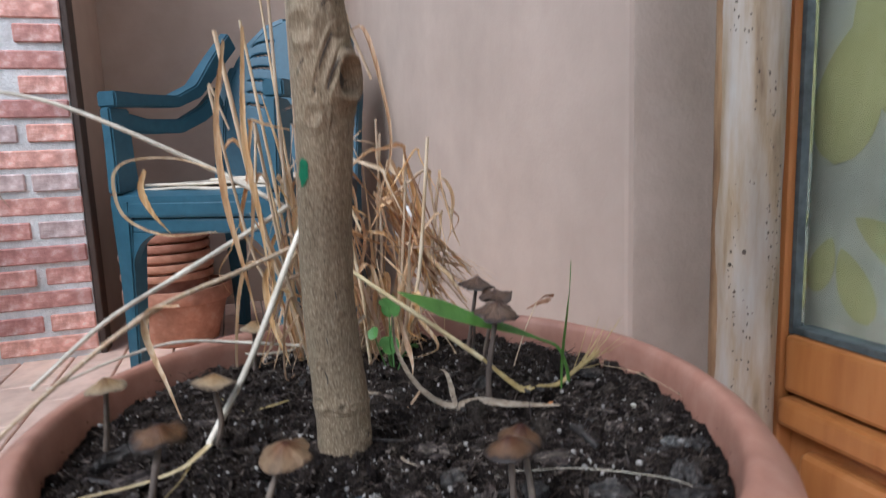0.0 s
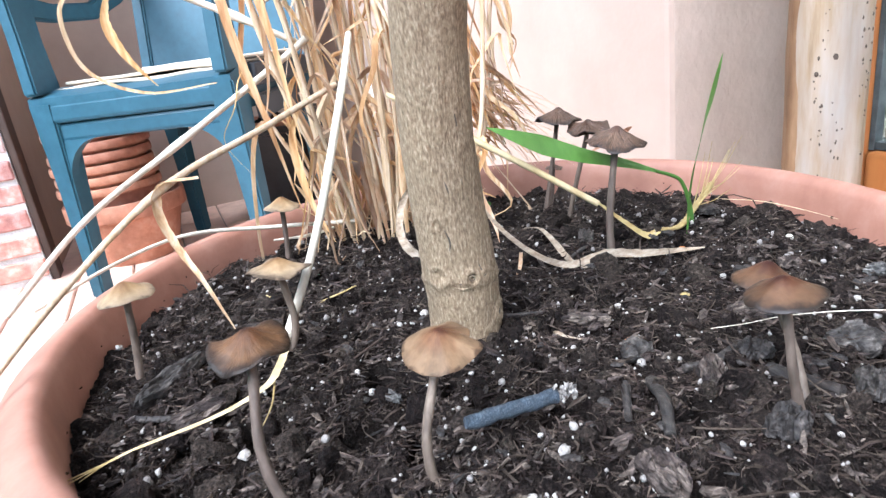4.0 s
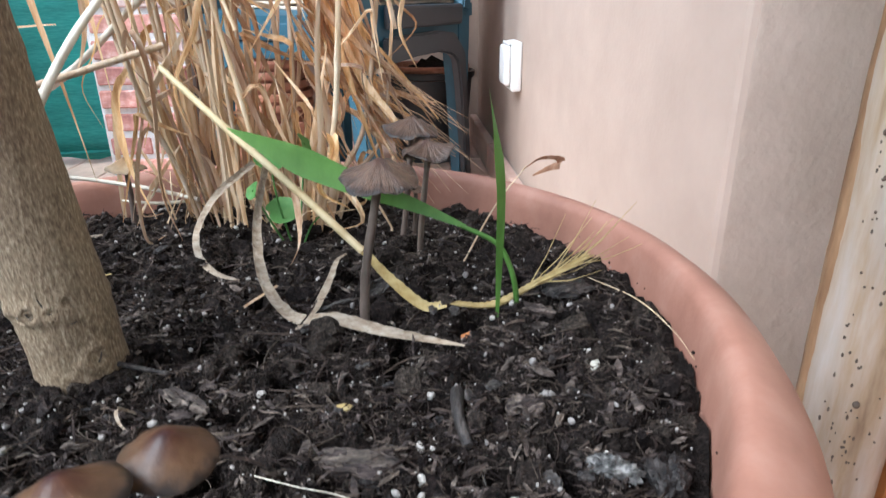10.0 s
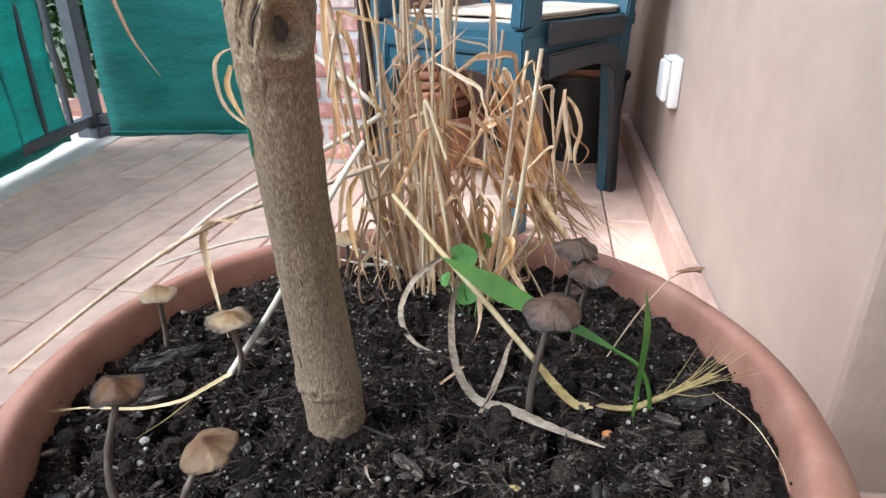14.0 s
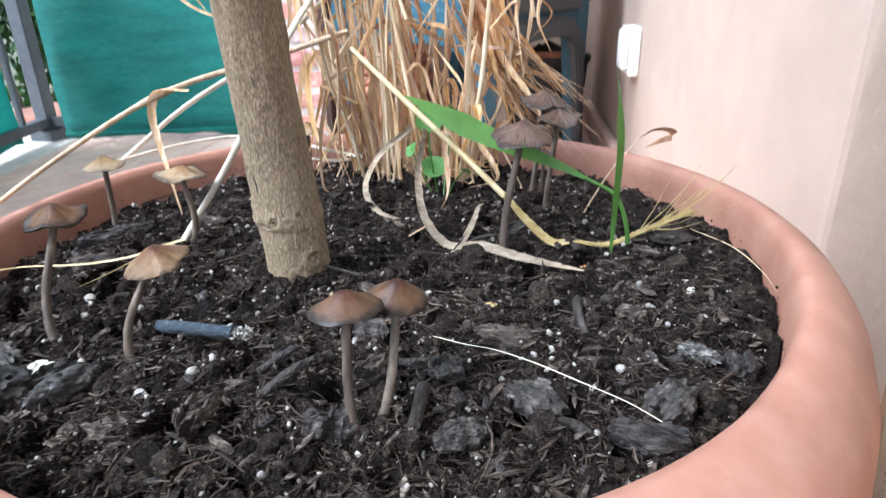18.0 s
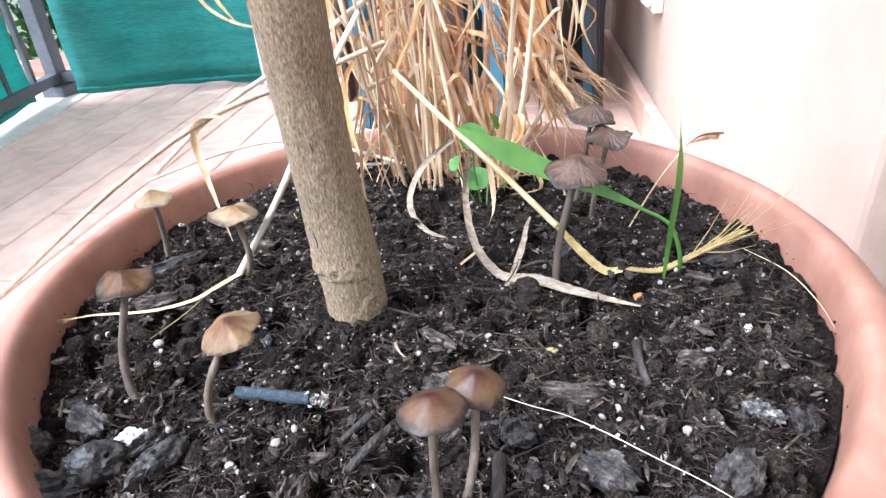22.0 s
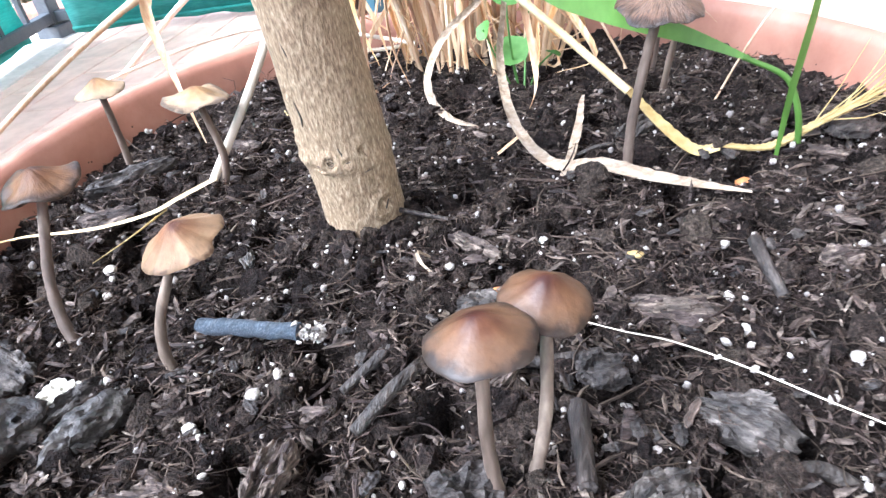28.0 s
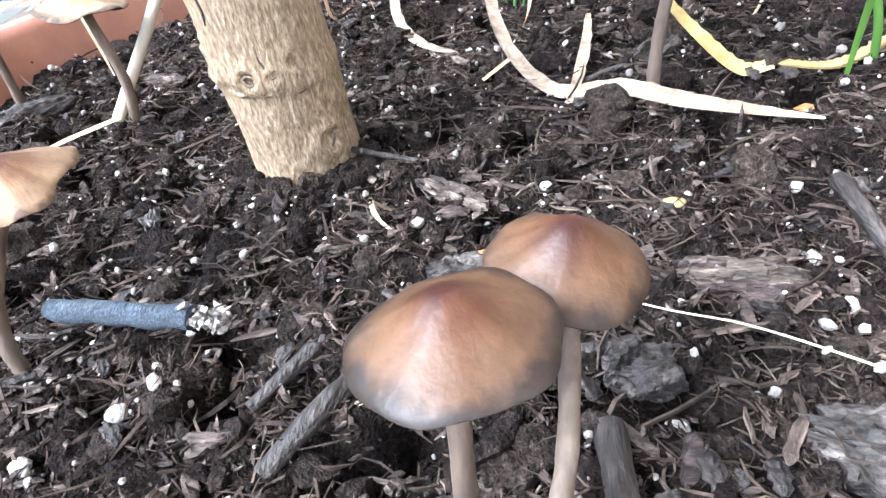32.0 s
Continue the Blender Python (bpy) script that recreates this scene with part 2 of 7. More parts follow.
M_TWIG = surface("dark_twig_bark", [(0.32, (0.009, 0.0071, 0.0058)), (0.52, (0.0322, 0.0254, 0.0208)), (0.74, (0.087, 0.0713, 0.0595))], 600, (1, 0.22, 1), rough=(0.5, 0.8), bump=1.0, fine=900, depth=0.0012, wear=0.35, wear_scale=90, vary="object", vary_by=0.25, sheen=0.5)
M_PAINT = surface("green_paint", [(0.3, (0.0, 0.07, 0.028)), (0.7, (0.005, 0.16, 0.065))], 300, rough=(0.5, 0.7), bump=0.6, fine=600)
M_STRAW = surface("dry_straw", [(0.25, (0.4653, 0.2907, 0.1458)), (0.5, (0.6732, 0.4998, 0.3186)), (0.75, (0.792, 0.6783, 0.5184))], 330, (1, 1, 0.08), rough=(0.45, 0.75), bump=0.4, fine=900, depth=0.0004, wear=0.3, wear_scale=35, vary="object", vary_by=0.22, through_light=0.15)
M_PALESTRAW = surface("pale_yellow_straw", [(0.25, (0.42, 0.29, 0.12)), (0.6, (0.62, 0.50, 0.29))], 130, (1, 1, 0.3), rough=(0.5, 0.75), bump=0.4, fine=900, depth=0.0005, wear=0.3, wear_scale=35)
M_WHITESTRAW = surface("bleached_straw", [(0.25, (0.47, 0.385, 0.27)), (0.6, (0.70, 0.63, 0.51))], 130, (1, 1, 0.3), rough=(0.45, 0.75), bump=0.4, fine=900, depth=0.0005, wear=0.3, wear_scale=35, vary="object", vary_by=0.15)
M_DRYLEAF = surface("dry_leaf", [(0.27, (0.3612, 0.1794, 0.0807)), (0.48, (0.6084, 0.3977, 0.227)), (0.68, (0.7605, 0.6062, 0.4338))], 330, (1, 1, 0.10), rough=(0.55, 0.85), bump=0.6, fine=800, depth=0.0006, wear=0.38, wear_scale=30, vary="object", vary_by=0.40, through_light=0.35)
M_ORANGELEAF = surface("rusty_dry_leaf", [(0.27, (0.34, 0.15, 0.05)), (0.48, (0.58, 0.34, 0.155)), (0.68, (0.74, 0.54, 0.32))], 330, (1, 1, 0.10), rough=(0.55, 0.85), bump=0.6, fine=800, depth=0.0006, wear=0.35, wear_scale=30, vary="object", vary_by=0.35, through_light=0.35)
M_LEAFTIP = surface("brown_leaf_tip", [(0.27, (0.196, 0.0814, 0.0403)), (0.5, (0.3797, 0.2034, 0.115)), (0.7, (0.5635, 0.3806, 0.2587))], 180, (1, 1, 0.4), rough=(0.55, 0.85), bump=0.7, fine=800, depth=0.0007, wear=0.35, wear_scale=60, through_light=0.12)
M_PALELEAF = surface("pale_dry_leaf", [(0.27, (0.17, 0.108, 0.060)), (0.5, (0.33, 0.255, 0.178)), (0.72, (0.48, 0.41, 0.32))], 420, (0.5, 1, 1), rough=(0.6, 0.85), bump=0.9, fine=900, depth=0.0012, wear=0.4, wear_scale=70, through_light=0.12)
M_YELLOW = surface("yellow_straw", [(0.3, (0.34, 0.225, 0.065)), (0.6, (0.52, 0.40, 0.175))], 200, rough=(0.5, 0.75), bump=0.5, fine=900, depth=0.0005, wear=0.35, wear_scale=70, through_light=0.1)
M_GREEN = surface("grass_green", [(0.3, (0.085, 0.20, 0.032)), (0.6, (0.135, 0.29, 0.055)), (0.85, (0.20, 0.38, 0.10))], 90, (1, 1, 0.3), rough=(0.4, 0.6), bump=0.25, fine=900, depth=0.0003, wear=0.25, wear_scale=40, through_light=0.3)
M_CLOVER = surface("seedling_green", [(0.3, (0.075, 0.21, 0.04)), (0.7, (0.14, 0.32, 0.08))], 150, rough=(0.45, 0.6), bump=0.3, fine=600, depth=0.0003, through_light=0.3)
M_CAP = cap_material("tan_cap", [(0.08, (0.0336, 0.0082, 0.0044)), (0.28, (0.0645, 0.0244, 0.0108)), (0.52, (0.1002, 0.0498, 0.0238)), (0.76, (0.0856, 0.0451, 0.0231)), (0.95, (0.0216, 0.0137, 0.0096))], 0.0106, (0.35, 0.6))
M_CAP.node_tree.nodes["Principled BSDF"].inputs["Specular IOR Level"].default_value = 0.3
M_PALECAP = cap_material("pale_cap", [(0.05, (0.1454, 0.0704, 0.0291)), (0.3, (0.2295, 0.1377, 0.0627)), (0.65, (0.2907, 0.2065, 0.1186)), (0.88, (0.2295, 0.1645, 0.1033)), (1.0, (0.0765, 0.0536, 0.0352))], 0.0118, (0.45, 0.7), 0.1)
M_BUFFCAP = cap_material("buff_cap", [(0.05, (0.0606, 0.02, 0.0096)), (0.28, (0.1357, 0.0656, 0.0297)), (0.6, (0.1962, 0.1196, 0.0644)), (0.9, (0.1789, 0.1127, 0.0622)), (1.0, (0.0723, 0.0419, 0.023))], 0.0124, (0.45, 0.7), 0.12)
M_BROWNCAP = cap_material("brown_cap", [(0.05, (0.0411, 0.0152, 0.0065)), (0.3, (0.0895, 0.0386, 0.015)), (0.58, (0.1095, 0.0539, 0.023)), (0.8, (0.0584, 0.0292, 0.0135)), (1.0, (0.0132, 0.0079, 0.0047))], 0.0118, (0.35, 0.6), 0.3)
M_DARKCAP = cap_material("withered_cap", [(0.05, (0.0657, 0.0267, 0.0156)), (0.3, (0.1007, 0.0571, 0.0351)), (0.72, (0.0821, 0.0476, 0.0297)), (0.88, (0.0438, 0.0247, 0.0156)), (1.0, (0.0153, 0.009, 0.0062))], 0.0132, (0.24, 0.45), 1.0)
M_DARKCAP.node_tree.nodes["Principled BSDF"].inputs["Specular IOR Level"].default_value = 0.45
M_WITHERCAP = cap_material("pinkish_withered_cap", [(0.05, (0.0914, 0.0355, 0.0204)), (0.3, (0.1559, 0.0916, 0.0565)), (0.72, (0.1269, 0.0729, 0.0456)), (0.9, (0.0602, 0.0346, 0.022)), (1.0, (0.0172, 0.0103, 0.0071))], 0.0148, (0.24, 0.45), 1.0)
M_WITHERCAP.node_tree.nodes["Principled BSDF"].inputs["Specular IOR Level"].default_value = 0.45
M_GILL = surface("gills", [(0.3, (0.035, 0.024, 0.018)), (0.7, (0.09, 0.065, 0.048))], 400, rough=(0.7, 0.9), bump=0.8, fine=900, depth=0.0005)
M_STEM = surface("mushroom_stem", [(0.3, (0.0675, 0.0472, 0.0343)), (0.55, (0.1343, 0.0984, 0.0736)), (0.8, (0.2342, 0.1804, 0.1383))], 240, (1, 1, 0.25), rough=(0.5, 0.8), bump=0.5, fine=700, depth=0.0005, wear=0.3, wear_scale=60, vary="object", vary_by=0.2)
M_WALL = surface("pink_plaster", [(0.3, (0.4029, 0.3042, 0.2412)), (0.7, (0.4649, 0.356, 0.2866))], 9, rough=(0.8, 0.95), bump=0.22, fine=170, depth=0.0018, wear=0.08, wear_scale=2.5)
M_REVEAL = surface("rough_plaster", [(0.3, (0.4695, 0.3657, 0.2879)), (0.7, (0.5787, 0.4611, 0.3702))], 14, rough=(0.85, 0.95), bump=0.4, fine=110, depth=0.003, wear=0.10, wear_scale=4)
M_PLASTERWHITE = surface("white_plaster", [(0.3, (0.66, 0.66, 0.64)), (0.7, (0.80, 0.80, 0.78))], 20, rough=(0.8, 0.95), bump=0.6, fine=120, depth=0.003, wear=0.12)
M_OFFWHITE = surface("offwhite_paint", [(0.3, (0.72, 0.70, 0.66)), (0.7, (0.78, 0.76, 0.72))], 8, rough=(0.85, 0.95), bump=0.2, fine=120)
M_TILE = surface("floor_tile", [(0.25, (0.6544, 0.4366, 0.3339)), (0.5, (0.7677, 0.5356, 0.416)), (0.8, (0.8431, 0.617, 0.5036))], 30, rough=(0.5, 0.75), bump=0.12, fine=300, depth=0.0006, wear=0.16, wear_scale=9, vary="object", vary_by=0.08)
M_GROUT = surface("grout", [(0.3, (0.325, 0.26, 0.221)), (0.7, (0.468, 0.39, 0.338))], 80, rough=(0.85, 0.95), bump=0.6, fine=500)
M_BASETILE = surface("skirting_tile", [(0.3, (0.47, 0.295, 0.225)), (0.7, (0.57, 0.40, 0.32))], 30, rough=(0.4, 0.65), bump=0.12, fine=300, depth=0.0006, wear=0.15, wear_scale=9, vary="object", vary_by=0.08)
M_BRICK = surface("brick", [(0.25, (0.486, 0.2052, 0.1674)), (0.5, (0.6696, 0.3294, 0.27)), (0.75, (0.8208, 0.6048, 0.5508))], 45, rough=(0.75, 0.95), bump=0.7, fine=260, depth=0.002, wear=0.3, wear_scale=22, vary="object", vary_by=0.25)
M_GREYBRICK = surface("limewashed_brick", [(0.25, (0.3910, 0.2530, 0.2300)), (0.5, (0.5175, 0.3795, 0.3565)), (0.75, (0.6670, 0.5750, 0.5520))], 45, rough=(0.75, 0.95), bump=0.7, fine=260, depth=0.002, wear=0.3, wear_scale=22, vary="object", vary_by=0.2)
M_MORTAR = surface("mortar", [(0.3, (0.6160, 0.5940, 0.5720)), (0.7, (0.8140, 0.7920, 0.7700))], 60, rough=(0.85, 0.95), bump=0.9, fine=220, depth=0.003, wear=0.2, wear_scale=14)
M_CHAIR = surface("blue_green_plastic", [(0.3, (0.020, 0.072, 0.105)), (0.7, (0.031, 0.099, 0.142))], 60, rough=(0.4, 0.6), bump=0.06, fine=700, depth=0.0003, wear=0.12, wear_scale=8)
# charcoal tone that holds the shade on the chair's flank
M_SHADEDCHAIR = surface("shaded_chair_plastic", [(0.3, (0.020, 0.022, 0.026)), (0.7, (0.034, 0.037, 0.042))], 60, rough=(0.4, 0.6), bump=0.06, fine=700, depth=0.0003, wear=0.12, wear_scale=8)
M_NET = surface("green_net", [(0.3, (0.045, 0.400, 0.345)), (0.7, (0.095, 0.560, 0.490))], 40, (1, 1, 6), rough=(0.5, 0.7), bump=0.8, fine=300, depth=0.002, wear=0.25, wear_scale=5, through_light=0.42, wave=32, gaps=0.05)
M_RAIL = surface("grey_painted_steel", [(0.3, (0.05, 0.06, 0.07)), (0.7, (0.085, 0.095, 0.105))], 60, rough=(0.4, 0.6), bump=0.2, fine=300, wear=0.15)
M_KERB = surface("pale_stone", [(0.3, (0.5382, 0.494, 0.4286)), (0.7, (0.6849, 0.6365, 0.5626))], 40, rough=(0.7, 0.9), bump=0.3, fine=300, depth=0.001, wear=0.15)
M_LOG = surface("weathered_log", [(0.32, (0.142, 0.0859, 0.0455)), (0.43, (0.2734, 0.1953, 0.1178)), (0.54, (0.3366, 0.2708, 0.2061)), (0.72, (0.3892, 0.3541, 0.3159))], 40, (1, 1, 0.14), rough=(0.6, 0.85), bump=0.45, fine=160, depth=0.0015, wear=0.36, wear_scale=26)
M_HOLE = surface("beetle_holes", [(0.3, (0.04, 0.028, 0.020)), (0.7, (0.10, 0.072, 0.050))], 200, rough=(0.8, 0.95), bump=0.3)
M_LOGBARK = surface("log_bark", [(0.3, (0.1360, 0.0680, 0.0280)), (0.55, (0.2640, 0.1520, 0.0720)), (0.8, (0.4000, 0.2720, 0.1520))], 60, (1, 1, 0.2), rough=(0.6, 0.85), bump=0.6, fine=200, depth=0.0015, wear=0.3, wear_scale=20)
M_DOOR = surface("varnished_wood", [(0.25, (0.2640, 0.0874, 0.0213)), (0.5, (0.3600, 0.1368, 0.0380)), (0.8, (0.4240, 0.1824, 0.0608))], 34, (1, 1, 0.12), rough=(0.28, 0.45), bump=0.15, fine=240, depth=0.0006, wear=0.12, wear_scale=9)
M_SEAL = surface("rubber_seal", [(0.3, (0.02, 0.025, 0.025)), (0.7, (0.10, 0.12, 0.12))], 60, rough=(0.5, 0.7), bump=0)
M_GLASS = glass_material("pane_glass")
M_CURTAIN = surface("grey_curtain", [(0.3, (0.2542, 0.2432, 0.1950)), (0.7, (0.3162, 0.3072, 0.2574))], 25, rough=(0.8, 0.95), bump=0.3, fine=900, through_light=0.2)
M_LEAFPRINT = surface("olive_print", [(0.3, (0.2275, 0.2074, 0.0836)), (0.7, (0.2669, 0.2462, 0.114))], 25, rough=(0.8, 0.95), bump=0.3, fine=900)
M_SOCKET = surface("white_plastic", [(0.3, (0.78, 0.77, 0.74)), (0.7, (0.84, 0.83, 0.80))], 30, rough=(0.3, 0.45), bump=0.05, fine=400, wear=0.05)
M_BLACKPOT = surface("black_plastic", [(0.3, (0.012, 0.013, 0.015)), (0.7, (0.026, 0.027, 0.030))], 60, rough=(0.4, 0.65), bump=0.2, fine=300)
M_PAD = surface("beige_pad", [(0.3, (0.52, 0.44, 0.34)), (0.7, (0.66, 0.58, 0.47))], 60, rough=(0.8, 0.95), bump=0.5, fine=500)
# dark brown that paints the shadow gap beside the pillar
M_SHADOWGAP = surface("shadow_gap_brown", [(0.3, (0.045, 0.028, 0.02)), (0.7, (0.085, 0.055, 0.04))], 40, (1, 1, 0.15), rough=(0.5, 0.8), bump=0.4, fine=200)
M_ORANGE = surface("orange_flake", [(0.3, (0.40, 0.13, 0.035)), (0.7, (0.56, 0.25, 0.09))], 300, rough=(0.5, 0.8), bump=0.5, fine=900)
M_WHITESTONE = surface("pale_stone_bit", [(0.3, (0.360, 0.324, 0.238)), (0.6, (0.518, 0.504, 0.446))], 160, rough=(0.7, 0.9), bump=0.8, fine=500, depth=0.001)
M_FOLIAGE = surface("foliage", [(0.3, (0.02, 0.06, 0.012)), (0.7, (0.06, 0.13, 0.03))], 20, rough=(0.5, 0.7), bump=0, vary="island", vary_by=0.5, through_light=0.25)
M_GROUND = surface("grassy_ground", [(0.3, (0.04, 0.06, 0.02)), (0.7, (0.12, 0.11, 0.06))], 3, rough=(0.85, 0.95), bump=0.5, fine=40, depth=0.02, wear_scale=0.4)


# ---- building helpers ----
def part(name, bm, mat, parent=None, label="", at=None, smooth=True, sharp=58):
    me = bpy.data.meshes.new(name)
    bmesh.ops.recalc_face_normals(bm, faces=bm.faces)
    bm.to_mesh(me)
    bm.free()
    me.materials.append(mat)
    if smooth:
        me.polygons.foreach_set("use_smooth", [True] * len(me.polygons))
        me.set_sharp_from_angle(angle=radians(sharp))
    ob = new(name, me)
    ob.parent = parent
    if at is not None:
        ob.matrix_basis = at
    if label:
        tagged(ob, label)
    return ob


def raw(name, verts, faces, mat, parent=None, label="", smooth=False):
    me = bpy.data.meshes.new(name)
    me.from_pydata(verts, [], faces)
    me.materials.append(mat)
    if smooth:
        me.polygons.foreach_set("use_smooth", [True] * len(me.polygons))
    ob = new(name, me)
    ob.parent = parent
    if label:
        tagged(ob, label)
    return ob


def root(name, at, label, category, group=""):
    ob = new(name)
    ob.empty_display_size = 0.02
    ob.matrix_basis = at if isinstance(at, Matrix) else Matrix.Translation(at)
    return tagged(ob, label, category, group)


def box(bm, x0, y0, z0, x1, y1, z1, m=None, bevel=0.0, segs=2):
    r = bmesh.ops.create_cube(bm, size=1)
    s = Matrix.Translation(((x0 + x1) / 2, (y0 + y1) / 2, (z0 + z1) / 2)) @ Matrix.Diagonal((abs(x1 - x0), abs(y1 - y0), abs(z1 - z0), 1))
    bmesh.ops.transform(bm, matrix=s, verts=r["verts"])
    vs = r["verts"]
    if bevel:
        es = list({e for v in vs for e in v.link_edges})
        out = bmesh.ops.bevel(bm, geom=es, offset=bevel, segments=segs, affect="EDGES", profile=0.5)
        vs = list({v for f in out["faces"] for v in f.verts} | {v for v in vs if v.is_valid})
    if m is not None:
        bmesh.ops.transform(bm, matrix=m, verts=vs)


def a_box(name, dims, mat, parent=None, label="", m=None, bevel=0.0, segs=2):
    bm = bmesh.new()
    box(bm, *dims, m, bevel, segs)
    return part(name, bm, mat, parent, label, None, True, 20)


def lathe(bm, profile, n=48, wob=0.0, seed=0.0, cap_ends=False):
    rings = []
    for r, z in profile:
        ring = []
        for k in range(n):
            a = 2 * math.pi * k / n
            q = 1 + wob * noise.noise(Vector((math.cos(a) * 1.5 + seed, math.sin(a) * 1.5, z * 8)))
            ring.append(bm.verts.new((r * q * math.cos(a), r * q * math.sin(a), z)))
        rings.append(ring)
    for a, b in zip(rings, rings[1:]):
        for k in range(n):
            bm.faces.new((a[k], a[(k + 1) % n], b[(k + 1) % n], b[k]))
    if cap_ends:
        bm.faces.new(rings[0]), bm.faces.new(rings[-1])
    return rings


def smooth_path(points, n):
    """n + 1 points on a smooth curve through the given ones."""
    p = [Vector(q) for q in points]
    p = [2 * p[0] - p[1]] + p + [2 * p[-1] - p[-2]]
    out = []
    spans = len(p) - 3
    for i in range(n + 1):
        u = i / n * spans
        k = min(int(u), spans - 1)
        t = u - k
        a, b, c, d = p[k:k + 4]
        out.append(0.5 * ((2 * b) + (c - a) * t + (2 * a - 5 * b + 4 * c - d) * t * t + (3 * b - a - 3 * c + d) * t ** 3))
    return out


def tube(bm, points, radii, n=8, ends=True):
    rings, u = [], None
    for i, p in enumerate(points):
        d = (Vector(points[min(i + 1, len(points) - 1)]) - Vector(points[max(i - 1, 0)])).normalized()
        u = d.orthogonal().normalized() if u is None else (u - d * u.dot(d)).normalized()
        v = d.cross(u)
        rings.append([bm.verts.new(Vector(p) + radii[i] * (math.cos(2 * math.pi * k / n) * u + math.sin(2 * math.pi * k / n) * v)) for k in range(n)])
    for a, b in zip(rings, rings[1:]):
        for k in range(n):
            bm.faces.new((a[k], a[(k + 1) % n], b[(k + 1) % n], b[k]))
    if ends:
        bm.faces.new(rings[0][::-1]), bm.faces.new(rings[-1])


def blade(bm, points, width, side=Vector((1, 0, 0)), twist=0.0, fold=0.3, taper=(0.3, 1.0, 0.05), peak=0.35, ragged=0.12):
    """A leaf blade: folded along its middle, tapering, and twisting along its length."""
    n = len(points) - 1
    rows = []
    for i, p in enumerate(points):
        t = i / n
        d = (Vector(points[min(i + 1, n)]) - Vector(points[max(i - 1, 0)])).normalized()
        s = side - d * side.dot(d)
        s = s.normalized() if s.length > 1e-4 else d.orthogonal().normalized()
        s = Matrix.Rotation(twist * t, 3, d) @ s
        up = d.cross(s)
        w = taper[0] + (taper[1] - taper[0]) * min(1, t / peak) if t < peak else taper[1] + (taper[2] - taper[1]) * ((t - peak) / (1 - peak)) ** 1.4
        w *= width / 2
        edge = 1 + ragged * math.sin(i * 2.3)
        rows.append([bm.verts.new(Vector(p) + s * w * edge + up * fold * w), bm.verts.new(Vector(p)), bm.verts.new(Vector(p) - s * w + up * fold * w)])
    for a, b in zip(rows, rows[1:]):
        for k in (0, 1):
            bm.faces.new((a[k], a[k + 1], b[k + 1], b[k]))


ICO_BM = bmesh.new()
bmesh.ops.create_icosphere(ICO_BM, subdivisions=1, radius=1.0)
ICO_V = np.array([v.co[:] for v in ICO_BM.verts])
ICO_F = np.array([[v.index for v in f.verts] for f in ICO_BM.faces])
ICO_BM.free()


def rotations(rng, n):
    q = rng.normal(size=(n, 4))
    q /= np.linalg.norm(q, axis=1, keepdims=True)
    w, x, y, z = q.T
    return np.stack([np.stack([1 - 2 * (y * y + z * z), 2 * (x * y - z * w), 2 * (x * z + y * w)], -1), np.stack([2 * (x * y + z * w), 1 - 2 * (x * x + z * z), 2 * (y * z - x * w)], -1), np.stack([2 * (x * z - y * w), 2 * (y * z + x * w), 1 - 2 * (x * x + y * y)], -1)], 1)


def scatter(base_v, base_f, places, turns, sizes, jitter, rng):
    """Many jittered copies of a small shape as one vertex and face list."""
    n = len(places)
    v = base_v[None] * (1 + jitter * rng.normal(size=(n, len(base_v), 1))) * sizes[:, None, :]
    v = np.einsum("nij,nkj->nki", turns, v) + places[:, None, :]
    f = base_f[None] + (np.arange(n) * len(base_v))[:, None, None]
    return v.reshape(-1, 3).tolist(), f.reshape(-1, base_f.shape[1]).tolist()


# ---- setting ----
S = 0.31                       # level of the soil over the floor
PX, PY = -0.010, 0.006         # middle of the large pot
WALL_TURN = 3.38               # the house stands turned by this much


def oval(x, y):
    """How far the pot, which is not quite round, bulges towards its front."""
    return 1 + 0.088 * max(0.0, math.cos(math.atan2(y, x) + radians(75))) ** 4


def along(x, y, z=0.0):
    return pose(x, y, z, 0, 0, WALL_TURN)


def struct(ob):
    return tagged(ob, "", "", "", "structure")


HOUSE = along(0.2950, 0.2600)
floor = struct(a_box("floor", (-2.1, -3.2, -0.2, 0.9, 2.1, -0.008), M_GROUT, m=along(0, 0)))
wall = struct(a_box("wall_east", (0, -0.006, -0.2, 0.3, 2.2, 2.6), M_WALL, m=HOUSE, bevel=0.012, segs=4))
wall.data.materials.append(M_REVEAL)
for f in wall.data.polygons:
    f.material_index = 1 if f.normal.y < -0.9 else 0
struct(a_box("wall_north", (-0.98, 1.58, -0.2, 0.4, 1.8, 2.6), M_WALL, m=HOUSE))
# unseen wall behind the camera, added to block light from that end
struct(a_box("wall_south", (-2.0, -3.3, -0.2, 0.6, -3.1, 0.95), M_WALL, m=HOUSE, bevel=0.004, segs=1))
struct(a_box("wall_over_door", (0.10, -3.2, 2.15, 0.3, -0.02, 2.6), M_WALL, m=HOUSE))
struct(a_box("wall_past_door", (0.10, -3.2, -0.2, 0.3, -1.2, 2.16), M_WALL, m=HOUSE))
# unseen slab overhead, added to keep sun and sky off the foreground
struct(a_box("ceiling", (-1.35, -1.9, 2.6, 0.6, -0.12, 2.75), M_OFFWHITE, m=HOUSE))
ground = struct(a_box("ground", (-400, -400, -3.4, 400, 400, -3.2), M_GROUND))

